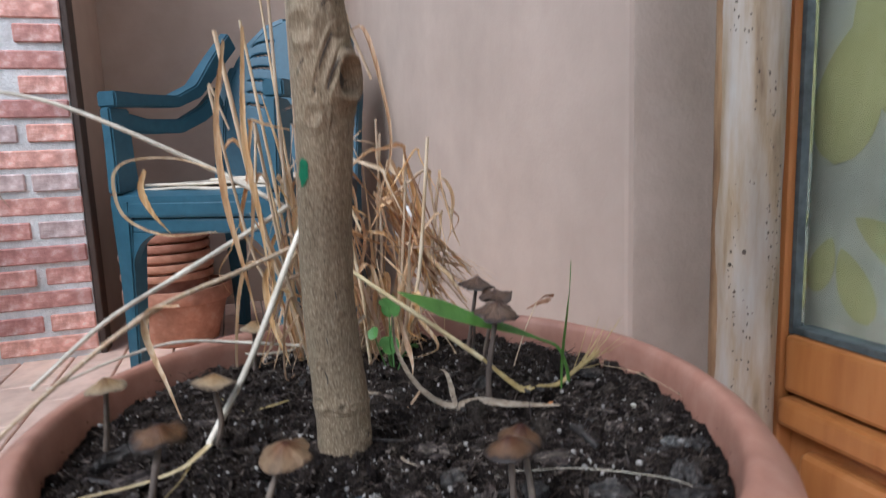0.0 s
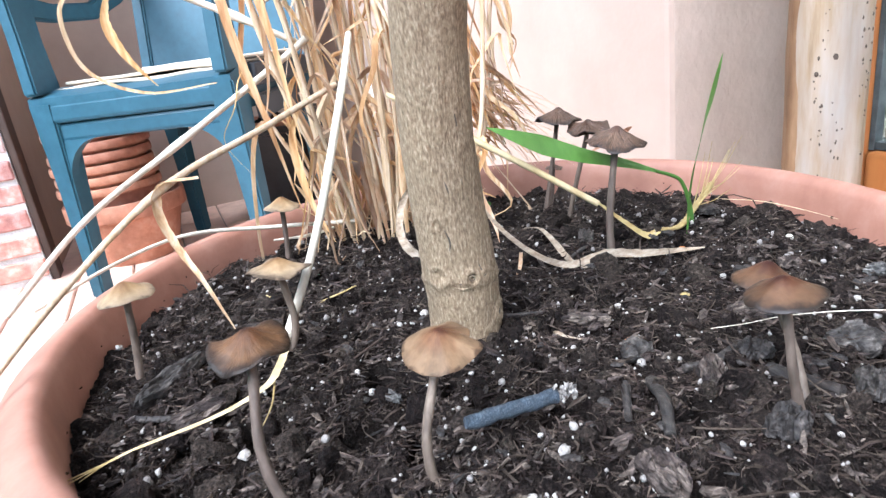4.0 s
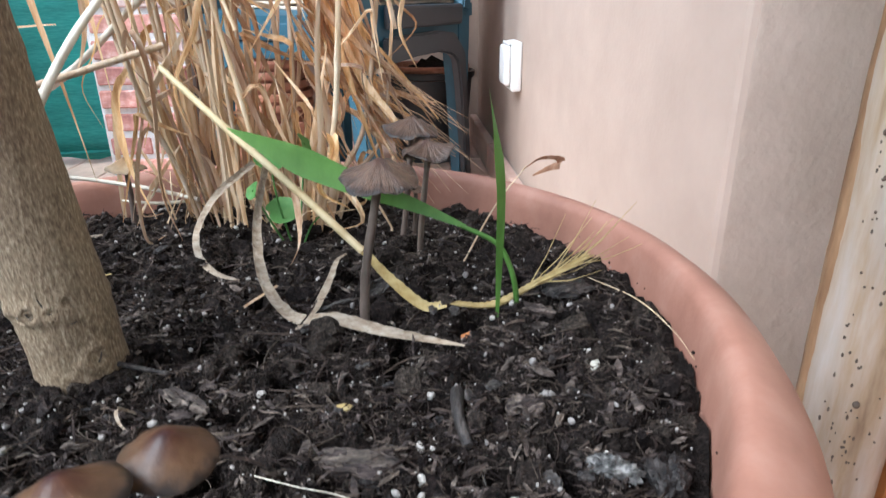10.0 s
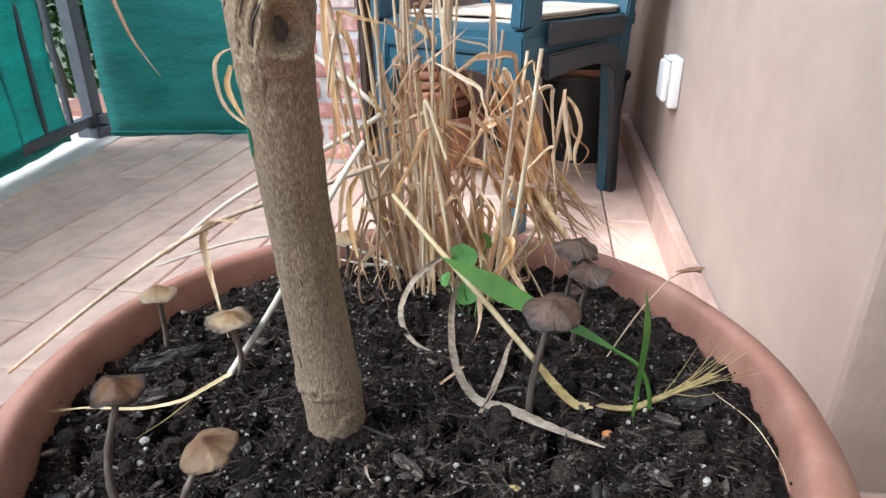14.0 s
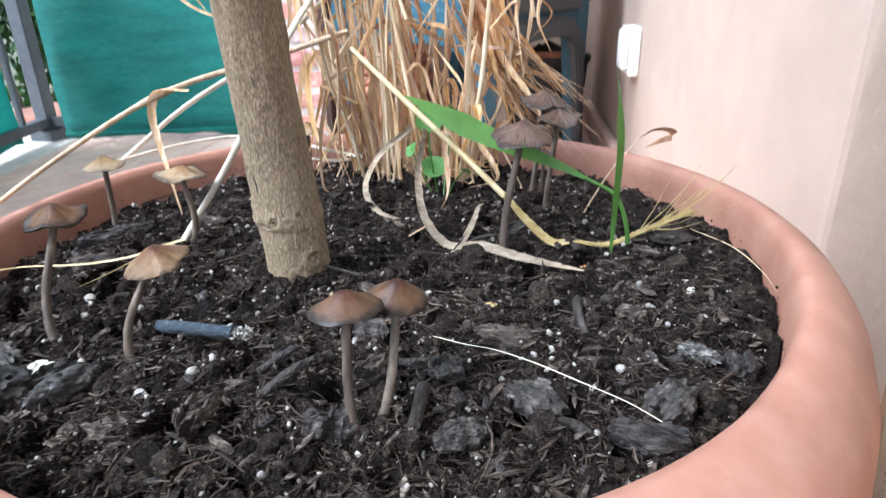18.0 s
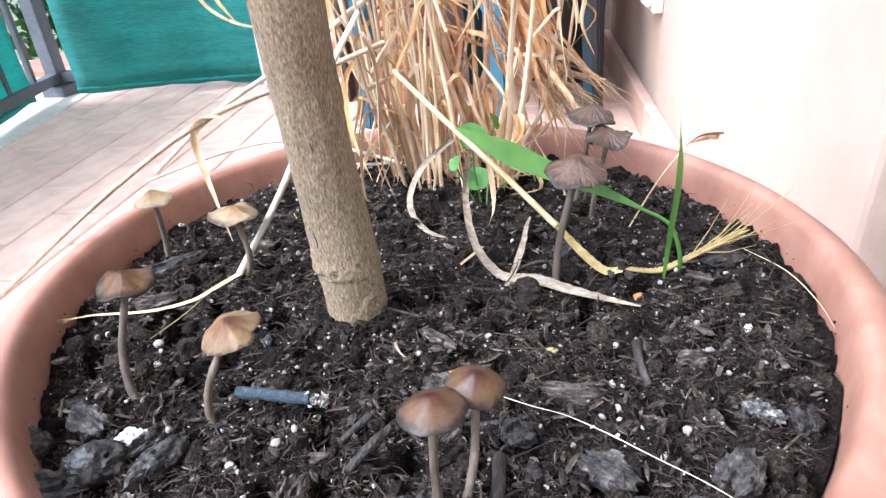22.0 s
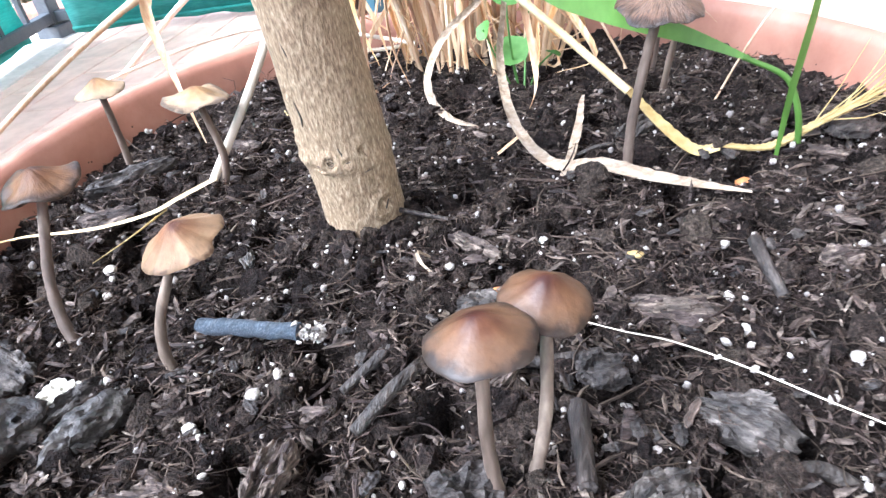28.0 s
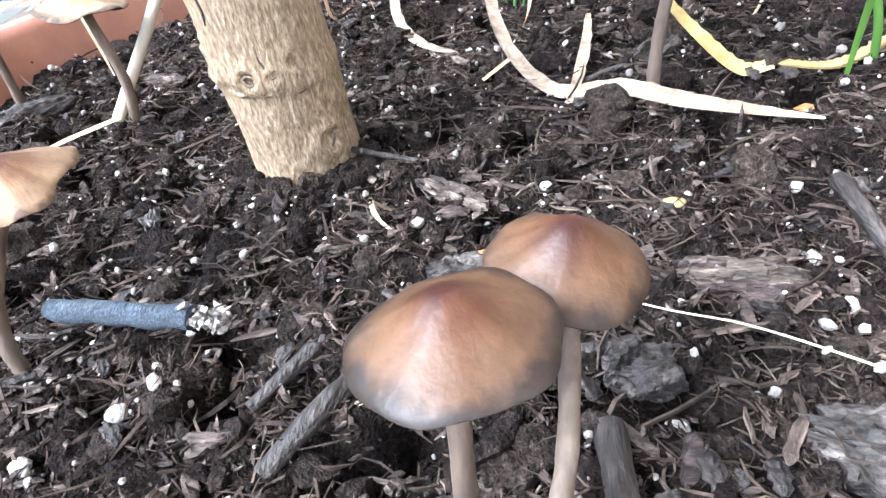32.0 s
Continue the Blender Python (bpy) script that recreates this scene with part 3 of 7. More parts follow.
# brick pillar with a patch of white plaster; a dark strip on its flank paints the shadow gap
PILLAR = pose(-0.512, 1.355, 0, 0, 0, WALL_TURN)
pillar = struct(a_box("pillar", (-0.226, 0.0055, -0.1, -0.008, 0.46, 2.6), M_MORTAR, m=PILLAR))
struct(a_box("white_plaster", (-0.232, -0.006, 0.615, -0.178, 0.03, 2.6), M_PLASTERWHITE, m=PILLAR, bevel=0.008))
struct(a_box("trim", (-0.007, 0.006, 0.0, 0.009, 0.072, 2.6), M_SHADOWGAP, m=PILLAR, bevel=0.003))
struct(a_box("pillar_return", (-0.06, 0.075, -0.1, 0.0, 0.46, 2.6), M_WALL, m=PILLAR))

# door in the recess: frame, leaf with a glazed field and a panel below
DOOR = along(0.3720, 0.0720)
door = root("door_1", DOOR, "varnished orange-brown wooden glazed door, shut, beside a weathered log", "door")
tagged(door, kind="structure")
a_box("frame_post", (-0.01, 0.059, 0, 0.026, 0.085, 2.15), M_DOOR, door, m=None, bevel=0.004)
a_box("stile", (0.0, 0.044, 0, 0.024, 0.055, 2.1), M_DOOR, door, bevel=0.004)
a_box("stile", (0.0, -0.95, 0, 0.05, -0.87, 2.1), M_DOOR, door, bevel=0.004)
a_box("lower_rail", (0.002, -0.868, 0.236, 0.05, 0.043, 0.29), M_DOOR, door, bevel=0.005)
a_box("moulding", (-0.006, -0.868, 0.205, 0.05, 0.043, 0.232), M_DOOR, door, bevel=0.006)
a_box("bottom_rail", (0.0, -0.868, 0.0, 0.05, 0.043, 0.055), M_DOOR, door, bevel=0.005)
a_box("top_rail", (0.0, -0.868, 2.02, 0.05, 0.043, 2.1), M_DOOR, door, bevel=0.005)
a_box("panel", (0.016, -0.868, 0.056, 0.04, 0.043, 0.204), M_DOOR, door)
a_box("raised_field", (0.002, -0.83, 0.075, 0.03, 0.025, 0.186), M_DOOR, door, bevel=0.010, segs=3)
a_box("seal", (0.008, 0.039, 0.29, 0.0238, 0.0435, 2.02), M_SEAL, door, "dark rubber glazing seal")
a_box("seal", (0.008, -0.868, 0.291, 0.03, 0.038, 0.297), M_SEAL, door, "dark rubber glazing seal")
pane = a_box("pane", (0.016, -0.868, 0.297, 0.022, 0.038, 2.02), M_GLASS, door, "clear glass pane")
pane.visible_shadow = False
curtain = root("curtain", DOOR @ Matrix.Translation((0.050, 0.088, 0.2)), "grey-green curtain printed with large olive leaves", "curtain")
bm = bmesh.new()
cols = 60
for i in range(cols):
    y0, y1 = -0.96 * i / cols, -0.96 * (i + 1) / cols
    f = [bm.verts.new((0.004 * math.sin(y * 40), y, z)) for y, z in ((y0, 0), (y1, 0), (y1, 1.85), (y0, 1.85))]
    bm.faces.new(f)
bmesh.ops.remove_doubles(bm, verts=bm.verts, dist=1e-5)
cloth = part("cloth", bm, M_CURTAIN, curtain)


def leaf_print(y, z, length, width, turn):
    bm = bmesh.new()
    k = 16
    up = [(length * (i / k - 0.5), width * 0.5 * math.sin(math.pi * (i / k) ** 0.75) ** 0.7) for i in range(k + 1)]
    c, s = math.cos(turn), math.sin(turn)
    rows = []
    for a, b in up:
        row = []
        for q in range(7):
            o = b * (q / 3 - 1)
            py = y + a * c - o * s
            row.append(bm.verts.new((0.004 * math.sin(py * 40) - 0.0012, py, z + a * s + o * c)))
        rows.append(row)
    for r0, r1 in zip(rows, rows[1:]):
        for q in range(6):
            bm.faces.new((r0[q], r0[q + 1], r1[q + 1], r1[q]))
    part("leaf_print", bm, M_LEAFPRINT, cloth, smooth=False)


for y, z, le, wi, tu in [(-0.045, 0.15, 0.055, 0.026, 1.9), (-0.075, 0.135, 0.07, 0.03, 1.2), (-0.11, 0.17, 0.09, 0.035, 0.6), (-0.06, 0.30, 0.12, 0.06, 1.7), (-0.105, 0.36, 0.17, 0.09, 1.45),
                         (-0.03, 0.42, 0.10, 0.05, 2.2), (-0.06, 0.52, 0.12, 0.055, 0.9), (-0.14, 0.56, 0.16, 0.08, 1.9), (-0.19, 0.25, 0.16, 0.07, 2.0), (-0.24, 0.45, 0.2, 0.09, 1.1), (-0.2, 0.75, 0.2, 0.09, 1.7), (-0.08, 0.78, 0.16, 0.07, 1.2)]:
    leaf_print(y, z, le, wi, tu)
struct(a_box("room_wall", (0.35, -1.3, -0.2, 0.4, 0.3, 2.6), M_OFFWHITE, m=along(0.401, 0.134)))

# railing with a shade net, standing on a pale kerb
CORNER = Vector((-1.475, 1.475, 0))
LEFT_END = Vector((-1.325, 0.78, 0))
SOUTH_END = Vector((-1.20, -3.0, 0))
PILLAR_SIDE = Vector((-0.715, 1.66, 0))


def run_of(a, b):
    d = b - a
    return pose(a.x, a.y, 0, 0, 0, math.degrees(math.atan2(d.y, d.x))), d.length


for a, b in ((CORNER, LEFT_END), (LEFT_END, SOUTH_END)):
    m, ln = run_of(a, b)
    struct(a_box("kerb", (0, -0.10, -0.2, ln, 0.085, 0.006), M_KERB, m=m, bevel=0.006))
railing = root("railing", CORNER, "grey steel balcony railing with slim bars behind green net", "railing")
INV = Matrix.Translation(-CORNER)
for a, b, offset in ((CORNER, LEFT_END, 0.07), (LEFT_END, SOUTH_END, 0.07), (CORNER, PILLAR_SIDE, 0.02)):
    m, ln = run_of(a, b)
    for z in (0.045, 0.98):
        a_box("rail", (0, -0.015, z, ln, 0.015, z + 0.03), M_RAIL, railing, m=INV @ m, bevel=0.003)
    for i in range(1, int(ln / 0.13)):
        a_box("bar", (i * 0.13 - 0.007, -0.007, 0.075, i * 0.13 + 0.007, 0.007, 0.98), M_RAIL, railing, m=INV @ m)
for p in (CORNER, LEFT_END, SOUTH_END):
    a_box("post", (p.x - 0.022, p.y - 0.022, 0.0, p.x + 0.022, p.y + 0.022, 1.05), M_RAIL, railing, m=INV, bevel=0.004)
    a_box("foot", (p.x - 0.04, p.y - 0.04, 0.0, p.x + 0.04, p.y + 0.04, 0.04), M_RAIL, railing, m=INV, bevel=0.006)


def net(a, b, low, high, seed):
    m, ln = run_of(a, b)
    thing = root("shade_net", m @ Matrix.Translation((0, 0, 0)), "green woven plastic shade net tied along the railing", "net", "shade nets")
    nx, nz = max(8, int(ln * 26)), 22
    bm = bmesh.new()
    grid = []
    for j in range(nz + 1):
        row = []
        for i in range(nx + 1):
            x, z = ln * i / nx, low + (high - low) * j / nz
            hang = 0.018 * noise.noise(Vector((x * 6 + seed, 0, z * 2))) + 0.006 * noise.noise(Vector((x * 22, seed, z * 9)))
            foot = 0.014 * noise.noise(Vector((x * 9, seed + 5, 0))) if j == 0 else 0
            row.append(bm.verts.new((x, hang, z + foot)))
        grid.append(row)
    for j in range(nz):
        for i in range(nx):
            bm.faces.new((grid[j][i], grid[j][i + 1], grid[j + 1][i + 1], grid[j + 1][i]))
    ob = part("mesh_cloth", bm, M_NET, thing)
    so = ob.modifiers.new("thick", "SOLIDIFY")
    so.thickness = 0.0015
    bm = bmesh.new()
    tube(bm, smooth_path([(ln * i / 9, 0.012 * noise.noise(Vector((i, seed, 3))) - 0.004, low + 0.012 + 0.01 * noise.noise(Vector((i, seed, 0)))) for i in range(10)], 40), [0.006] * 41, 6)
    part("hem", bm, M_NET, thing)


net(Vector((-1.380, 1.432, 0)), Vector((-0.728, 1.590, 0)), 0.020, 1.02, 1.0)
net(Vector((-1.445, 1.330, 0)), LEFT_END + Vector((0.03, 0, 0)), 0.024, 1.02, 7.0)
net(LEFT_END + Vector((0.03, 0, 0)), SOUTH_END + Vector((0.03, 0, 0)), 0.024, 1.02, 13.0)

# neighbour's white and orange planter past the railing, and shrubs
planter = root("planter_box", (-1.72, 1.86, -0.43), "white planter box with an orange rim beyond the railing", "planter")
a_box("box", (-0.16, -0.12, 0, 0.16, 0.12, 0.42), M_KERB, planter, bevel=0.01)
a_box("rim", (-0.18, -0.14, 0.40, 0.18, 0.14, 0.46), M_TERRA, planter, bevel=0.01)
a_box("shelf", (-0.3, -0.25, -2.75, 0.3, 0.25, -0.001), M_KERB, planter)


def shrub(name, x, y, z, w, d, h, count, seed):
    rng = np.random.RandomState(seed)
    thing = root(name, (x, y, -3.2), "leafy green shrub beyond the balcony railing", "shrub", "shrubs")
    bm = bmesh.new()
    for k in range(6):
        a = rng.uniform(0, 6.28)
        tip = (w * 0.35 * math.cos(a), d * 0.35 * math.sin(a), z + 3.2 + h * rng.uniform(0.2, 0.45))
        tube(bm, smooth_path([(0, 0, 0), (tip[0] * 0.3, tip[1] * 0.3, tip[2] * 0.5), tip], 8), [0.035 * (1 - 0.08 * i) for i in range(9)], 6)
    part("trunk", bm, M_BARK, thing)
    c = rng.normal(size=(60, 3)) * (w * 0.3, d * 0.3, h * 0.27) + (0, 0, z + 3.2)
    p = c[rng.randint(0, 60, count)] + rng.normal(size=(count, 3)) * 0.09
    leaf_v = np.array([(-0.5, 0, 0), (0, 0.28, 0.06), (0.5, 0, 0), (0, -0.28, 0.06)])
    v, f = scatter(leaf_v, np.array([[0, 1, 2, 3]]), p, rotations(rng, count), np.repeat(rng.uniform(0.05, 0.10, (count, 1)), 3, 1), 0.1, rng)
    raw("crown", v, f, M_FOLIAGE, thing)


shrub("shrub", -2.6, 2.9, 0.5, 1.3, 1.0, 2.2, 5000, 3)
shrub("shrub", -3.1, 1.6, 0.3, 1.2, 1.4, 2.0, 4000, 4)
shrub("shrub", -1.4, 3.3, 0.4, 1.6, 0.9, 2.2, 5000, 5)
shrub("shrub", -3.4, -0.4, 0.2, 1.4, 1.8, 2.0, 4000, 6)

# ---- weathered log in the recess ----
LOG = Vector((0.3310, 0.1190, 0))
def log_mid(z):
    return 0.004 * noise.noise(Vector((0, 3, z * 3))), 0.004 * noise.noise(Vector((5, 0, z * 3)))


def log_r(a, z):
    return 0.0268 + 0.0018 * noise.noise(Vector((2 * math.cos(a), 2 * math.sin(a), z * 5))) + 0.0008 * noise.noise(Vector((6 * math.cos(a), 6 * math.sin(a), z * 18)))


log = root("log_post", LOG, "weathered pale log with beetle holes, standing against the reveal", "log")
bm = bmesh.new()
rings = []
for j in range(141):
    z = 2.1 * j / 140
    cx, cy = log_mid(z)
    ring = []
    for k in range(28):
        a = 2 * math.pi * k / 28
        r = log_r(a, z)
        ring.append(bm.verts.new((cx + r * math.cos(a), cy + r * math.sin(a), z)))
    rings.append(ring)
for a, b in zip(rings, rings[1:]):
    for k in range(28):
        bm.faces.new((a[k], a[(k + 1) % 28], b[(k + 1) % 28], b[k]))
bm.faces.new(rings[0][::-1]), bm.faces.new(rings[-1])
part("trunk", bm, M_LOG, log)
rng = np.random.RandomState(8)
pits, turns, sizes = [], [], []
for k in range(900):
    lane = rng.choice([-2.75, -2.55, -2.30, -2.12, -1.9, -1.6, -1.3])
    a = lane + rng.normal() * 0.07
    z = 0.08 + 1.3 * rng.rand()
    if noise.noise(Vector((lane * 7, 0, z * 9))) < -0.05:
        continue
    r, (cx, cy) = log_r(a, z), log_mid(z)
    pits.append((cx + r * math.cos(a), cy + r * math.sin(a), z))
    turns.append(np.array([[math.cos(a), -math.sin(a), 0], [math.sin(a), math.cos(a), 0], [0, 0, 1]]))
    s = rng.uniform(0.0004, 0.0009)
    sizes.append((0.0006, s, s * rng.uniform(1, 2.4)))
v, f = scatter(ICO_V, ICO_F, np.array(pits), np.array(turns), np.array(sizes), 0.1, rng)
holes = raw("beetle_holes", v, f, M_HOLE, log, "small dark beetle holes")
tagged(holes, kind="stuff")
bm = bmesh.new()
edge = []
for j in range(141):
    z = 2.1 * j / 140
    cx, cy = log_mid(z)
    a0, a1 = -4.6, -3.22 + 0.20 * noise.noise(Vector((1, 0, z * 9))) + 0.10 * noise.noise(Vector((1, 5, z * 37)))
    row = []
    for k in range(9):
        a = a0 + (a1 - a0) * k / 8
        r = log_r(a, z) + (0.0012 if 0 < k < 8 else -0.0004) + 0.0005 * noise.noise(Vector((a * 6, 0, z * 60)))
        row.append(bm.verts.new((cx + r * math.cos(a), cy + r * math.sin(a), z)))
    edge.append(row)
for a, b in zip(edge, edge[1:]):
    for k in range(8):
        bm.faces.new((a[k], a[k + 1], b[k + 1], b[k]))
part("bark_strip", bm, M_LOGBARK, log, "strip of brown bark left on the log")
for a, z, s in ((-2.28, 0.372, 0.0036), (-2.05, 0.205, 0.002), (-2.75, 0.36, 0.0016), (-1.75, 0.62, 0.003)):
    bm = bmesh.new()
    bmesh.ops.create_icosphere(bm, subdivisions=2, radius=1)
    bmesh.ops.transform(bm, matrix=Matrix.Translation((0.0264 * math.cos(a), 0.0264 * math.sin(a), z)) @ Matrix.Rotation(a, 4, "Z") @ Matrix.Diagonal((0.0018, s, s * 1.25, 1)), verts=bm.verts)
    part("knot", bm, M_HOLE, log, "dark round knot")

# ---- the large terracotta pot ----
pot = root("plant_pot", (PX, PY, 0), "large round terracotta pot with a thick rolled rim, full of soil", "plant pot")
bm = bmesh.new()
lathe(bm, [(0.001, 0.0), (0.120, 0.0), (0.128, 0.006), (0.150, 0.10), (0.172, 0.20), (0.181, 0.240), (0.183, 0.246), (0.168, 0.247), (0.160, 0.2465), (0.140, 0.10), (0.001, 0.02)], 96, 0.004)
for v in bm.verts:
    q = oval(v.co.x, v.co.y)
    v.co.x, v.co.y = v.co.x * q, v.co.y * q
part("body", bm, M_TERRA, pot)
bm = bmesh.new()
prof = [(0.1835, 0.247), (0.196, 0.249), (0.2040, 0.256), (0.2080, 0.270), (0.2088, 0.285), (0.2074, 0.300), (0.2035, 0.3125), (0.1972, 0.3215), (0.1905, 0.3265), (0.1850, 0.3285), (0.1815, 0.3275), (0.1795, 0.3235), (0.1785, 0.316), (0.1775, 0.300), (0.1755, 0.280), (0.173, 0.2475)]
lathe(bm, prof + [prof[0]], 128, 0.006, 4.0)
bmesh.ops.remove_doubles(bm, verts=bm.verts, dist=1e-6)
for v in bm.verts:
    q = oval(v.co.x, v.co.y)
    v.co.x, v.co.y = v.co.x * q, v.co.y * q
part("rim", bm, M_TERRA, pot, "rounded terracotta rim")
rng = np.random.RandomState(3)
flecks = []
for k in range(60):
    a, z = rng.uniform(0, 6.283), S - 0.001 + 0.007 * rng.rand() ** 2.5
    r = (0.1782 + 0.06 * max(0.0, z - 0.316)) * oval(math.cos(a), math.sin(a))
    flecks.append((r * math.cos(a), r * math.sin(a), z))
v, f = scatter(ICO_V, ICO_F, np.array(flecks), rotations(rng, 60), rng.uniform(0.0002, 0.0006, (60, 1)) * rng.uniform(0.6, 1.3, (60, 3)), 0.2, rng)
tagged(raw("dirt", v, f, M_CRUMB, pot, "flecks of soil stuck inside the rim"), kind="stuff")


# ---- soil ----
def soil_z(x, y):
    v = Vector((x, y, 0))
    z = 0.0030 * noise.noise(v * 24)
    z += 0.0100 * min(0.55, abs(noise.noise(v * 52 + Vector((7, 0, 0))))) + 0.0052 * abs(noise.noise(v * 118 + Vector((0, 4, 0)))) - 0.0030
    z -= min(0.011, 0.050 * max(0.0, noise.noise(v * 84 + Vector((3, 9, 0))) - 0.18))
    z -= 0.010 * math.exp(-((x + 0.105) ** 2 + (y + 0.072) ** 2) / 0.0022)
    z += 0.004 * math.exp(-((x - 0.06) ** 2 + (y - 0.05) ** 2) / 0.003) + 0.006 * math.exp(-((x + 0.02) ** 2 + (y - 0.12) ** 2) / 0.0016)
    w = math.exp(-(((x + 0.039) ** 2 + (y + 0.030) ** 2) / 0.00055) ** 2)
    z = z * (1 - 0.85 * w) + 0.0030 * w
    r = math.hypot(x - PX, y - PY) / oval(x - PX, y - PY)
    z -= 0.004 * max(0.0, (r - 0.15) / 0.03)
    return S + z - 0.001


def soil_top(x, y):
    """The level on which something long would rest."""
    return 0.5 * soil_z(x, y) + 0.5 * max(soil_z(x + dx, y + dy) for dx in (-0.003, 0.003) for dy in (-0.003, 0.003))


soil = root("soil", (0, 0, 0), "dark loose potting soil with bark, fibres and white perlite", "soil")
tagged(soil, kind="stuff")
N, R = 370, 0.1775
verts, index, faces = [], {}, []
for j in range(N + 1):
    for i in range(N + 1):
        x, y = 1.1 * (-R + 2 * R * i / N), 1.1 * (-R + 2 * R * j / N)
        r, edge = math.hypot(x, y), R * oval(x, y)
        if r <= edge + 0.0016:
            index[i, j] = len(verts)
            if r > edge:
                x, y = x * edge / r, y * edge / r
            fine = Vector((x * 420, y * 420, 3))
            verts.append((PX + x, PY + y, soil_z(PX + x, PY + y) + 0.0011 * noise.noise(fine) + 0.0009 * noise.noise(fine * 2.1)))
for i, j in index:
    q = [(i, j), (i + 1, j), (i + 1, j + 1), (i, j + 1)]
    if all(c in index for c in q):
        faces.append([index[c] for c in q])
raw("bed", verts, faces, M_SOIL, soil, smooth=True)

rng = np.random.RandomState(21)


def spots(n, lift, rmax=0.174, front=0.0):
    """Random places on the soil; front crowds them towards the near side."""
    out = []
    while len(out) < n:
        x, y = rng.uniform(-1.09 * rmax, 1.09 * rmax, 2)
        if math.hypot(x, y) < rmax * oval(x, y) and (x + PX + 0.039) ** 2 + (y + PY + 0.027) ** 2 > 0.00021 and rng.rand() < 1 - front * max(0, min(1, (y + 0.02) / 0.15)):
            out.append((PX + x, PY + y, soil_z(PX + x, PY + y) + lift))
    return np.array(out)


def flat_turns(n, tilt):
    out = []
    for k in range(n):
        out.append(np.array(Euler((rng.normal() * tilt, rng.normal() * tilt, rng.uniform(0, 6.28))).to_matrix()))
    return np.array(out)


n = 15000
size = rng.gamma(1.7, 0.00042, (n, 1)).clip(0.0003, 0.0034)
v, f = scatter(ICO_V, ICO_F, spots(n, 0.0002), rotations(rng, n), size * rng.uniform(0.55, 1.35, (n, 3)), 0.22, rng)
tagged(raw("crumbs", v, f, M_CRUMB, soil, "dark soil crumbs"), kind="stuff")
clod_bm = bmesh.new()
bmesh.ops.create_icosphere(clod_bm, subdivisions=2, radius=1.0)
clod_v, clod_f = np.array([w.co[:] for w in clod_bm.verts]), np.array([[w.index for w in q.verts] for q in clod_bm.faces])
clod_bm.free()
n = 1500
size = rng.gamma(3.0, 0.00085, (n, 1)).clip(0.0012, 0.0062)
v, f = scatter(clod_v, clod_f, spots(n, -0.0004), rotations(rng, n), size * rng.uniform(0.55, 1.2, (n, 3)), 0.17, rng)
tagged(raw("clods", v, f, M_CRUMB, soil, "dark crumbly clods of soil"), kind="stuff")
# splinters of shredded bark: six-sided, pointed at both ends
chip_v = np.array([(-1, 0, 0)] + [(x, y * w, z) for x, w in ((-0.55, 0.8), (0.1, 1.0), (0.6, 0.7)) for y, z in ((-1, -0.5), (1, -0.7), (0.8, 0.8), (-0.7, 1.0))] + [(1, 0.1, 0)], float)
chip_f = [(0, 1 + k, 1 + (k + 1) % 4) for k in range(4)] + [(13, 9 + (k + 1) % 4, 9 + k) for k in range(4)]
chip_f += [t for j in (1, 5) for k in range(4) for t in ((j + k, j + 4 + k, j + 4 + (k + 1) % 4), (j + k, j + 4 + (k + 1) % 4, j + (k + 1) % 4))]
chip_f = np.array(chip_f)
n = 9000
le = rng.gamma(2.0, 0.00075, (n, 1)).clip(0.0007, 0.0050)
v, f = scatter(chip_v, chip_f, spots(n, 0.0009, 0.172, 0.4), flat_turns(n, 0.40), np.hstack([le, le * rng.uniform(0.14, 0.38, (n, 1)), le * rng.uniform(0.06, 0.2, (n, 1))]), 0.16, rng)
tagged(raw("bark_bits", v, f, M_CHIP, soil, "small grey-brown bark bits"), kind="stuff")


def fibres(n, length, radius, lift):
    """Short bent threads, three-sided, in three stretches."""
    p = spots(n, lift, 0.1755 - 0.9 * length)
    a = rng.uniform(0, 6.283, n)
    bend = rng.normal(size=n) * 0.62
    ln = length * rng.lognormal(0, 0.45, n)
    pts = np.zeros((n, 4, 3))
    pts[:, 0] = p
    rise = rng.normal(size=n) * 0.30 + 0.05
    for k in range(1, 4):
        d = np.stack([np.cos(a), np.sin(a), rise], -1)
        pts[:, k] = pts[:, k - 1] + d * (ln / 3)[:, None]
        a, rise = a + bend, rise - 0.12
    side = np.stack([-np.sin(a), np.cos(a), np.zeros(n)], -1)
    up = np.tile((0, 0, 1.0), (n, 1))
    r = radius * rng.lognormal(0, 0.4, n)
    vs = np.zeros((n, 4, 3, 3))
    for k in range(4):
        w = r * (1.0, 1.0, 0.9, 0.35)[k]
        for q in range(3):
            ang = 2 * math.pi * q / 3
            vs[:, k, q] = pts[:, k] + (side * math.cos(ang) + up * math.sin(ang)) * w[:, None]
    base = []
    for k in range(3):
        for q in range(3):
            base.append((3 * k + q, 3 * k + (q + 1) % 3, 3 * k + 3 + (q + 1) % 3, 3 * k + 3 + q))
    fs = np.array(base)[None] + (np.arange(n) * 12)[:, None, None]
    return vs.reshape(-1, 3).tolist(), fs.reshape(-1, 4).tolist()


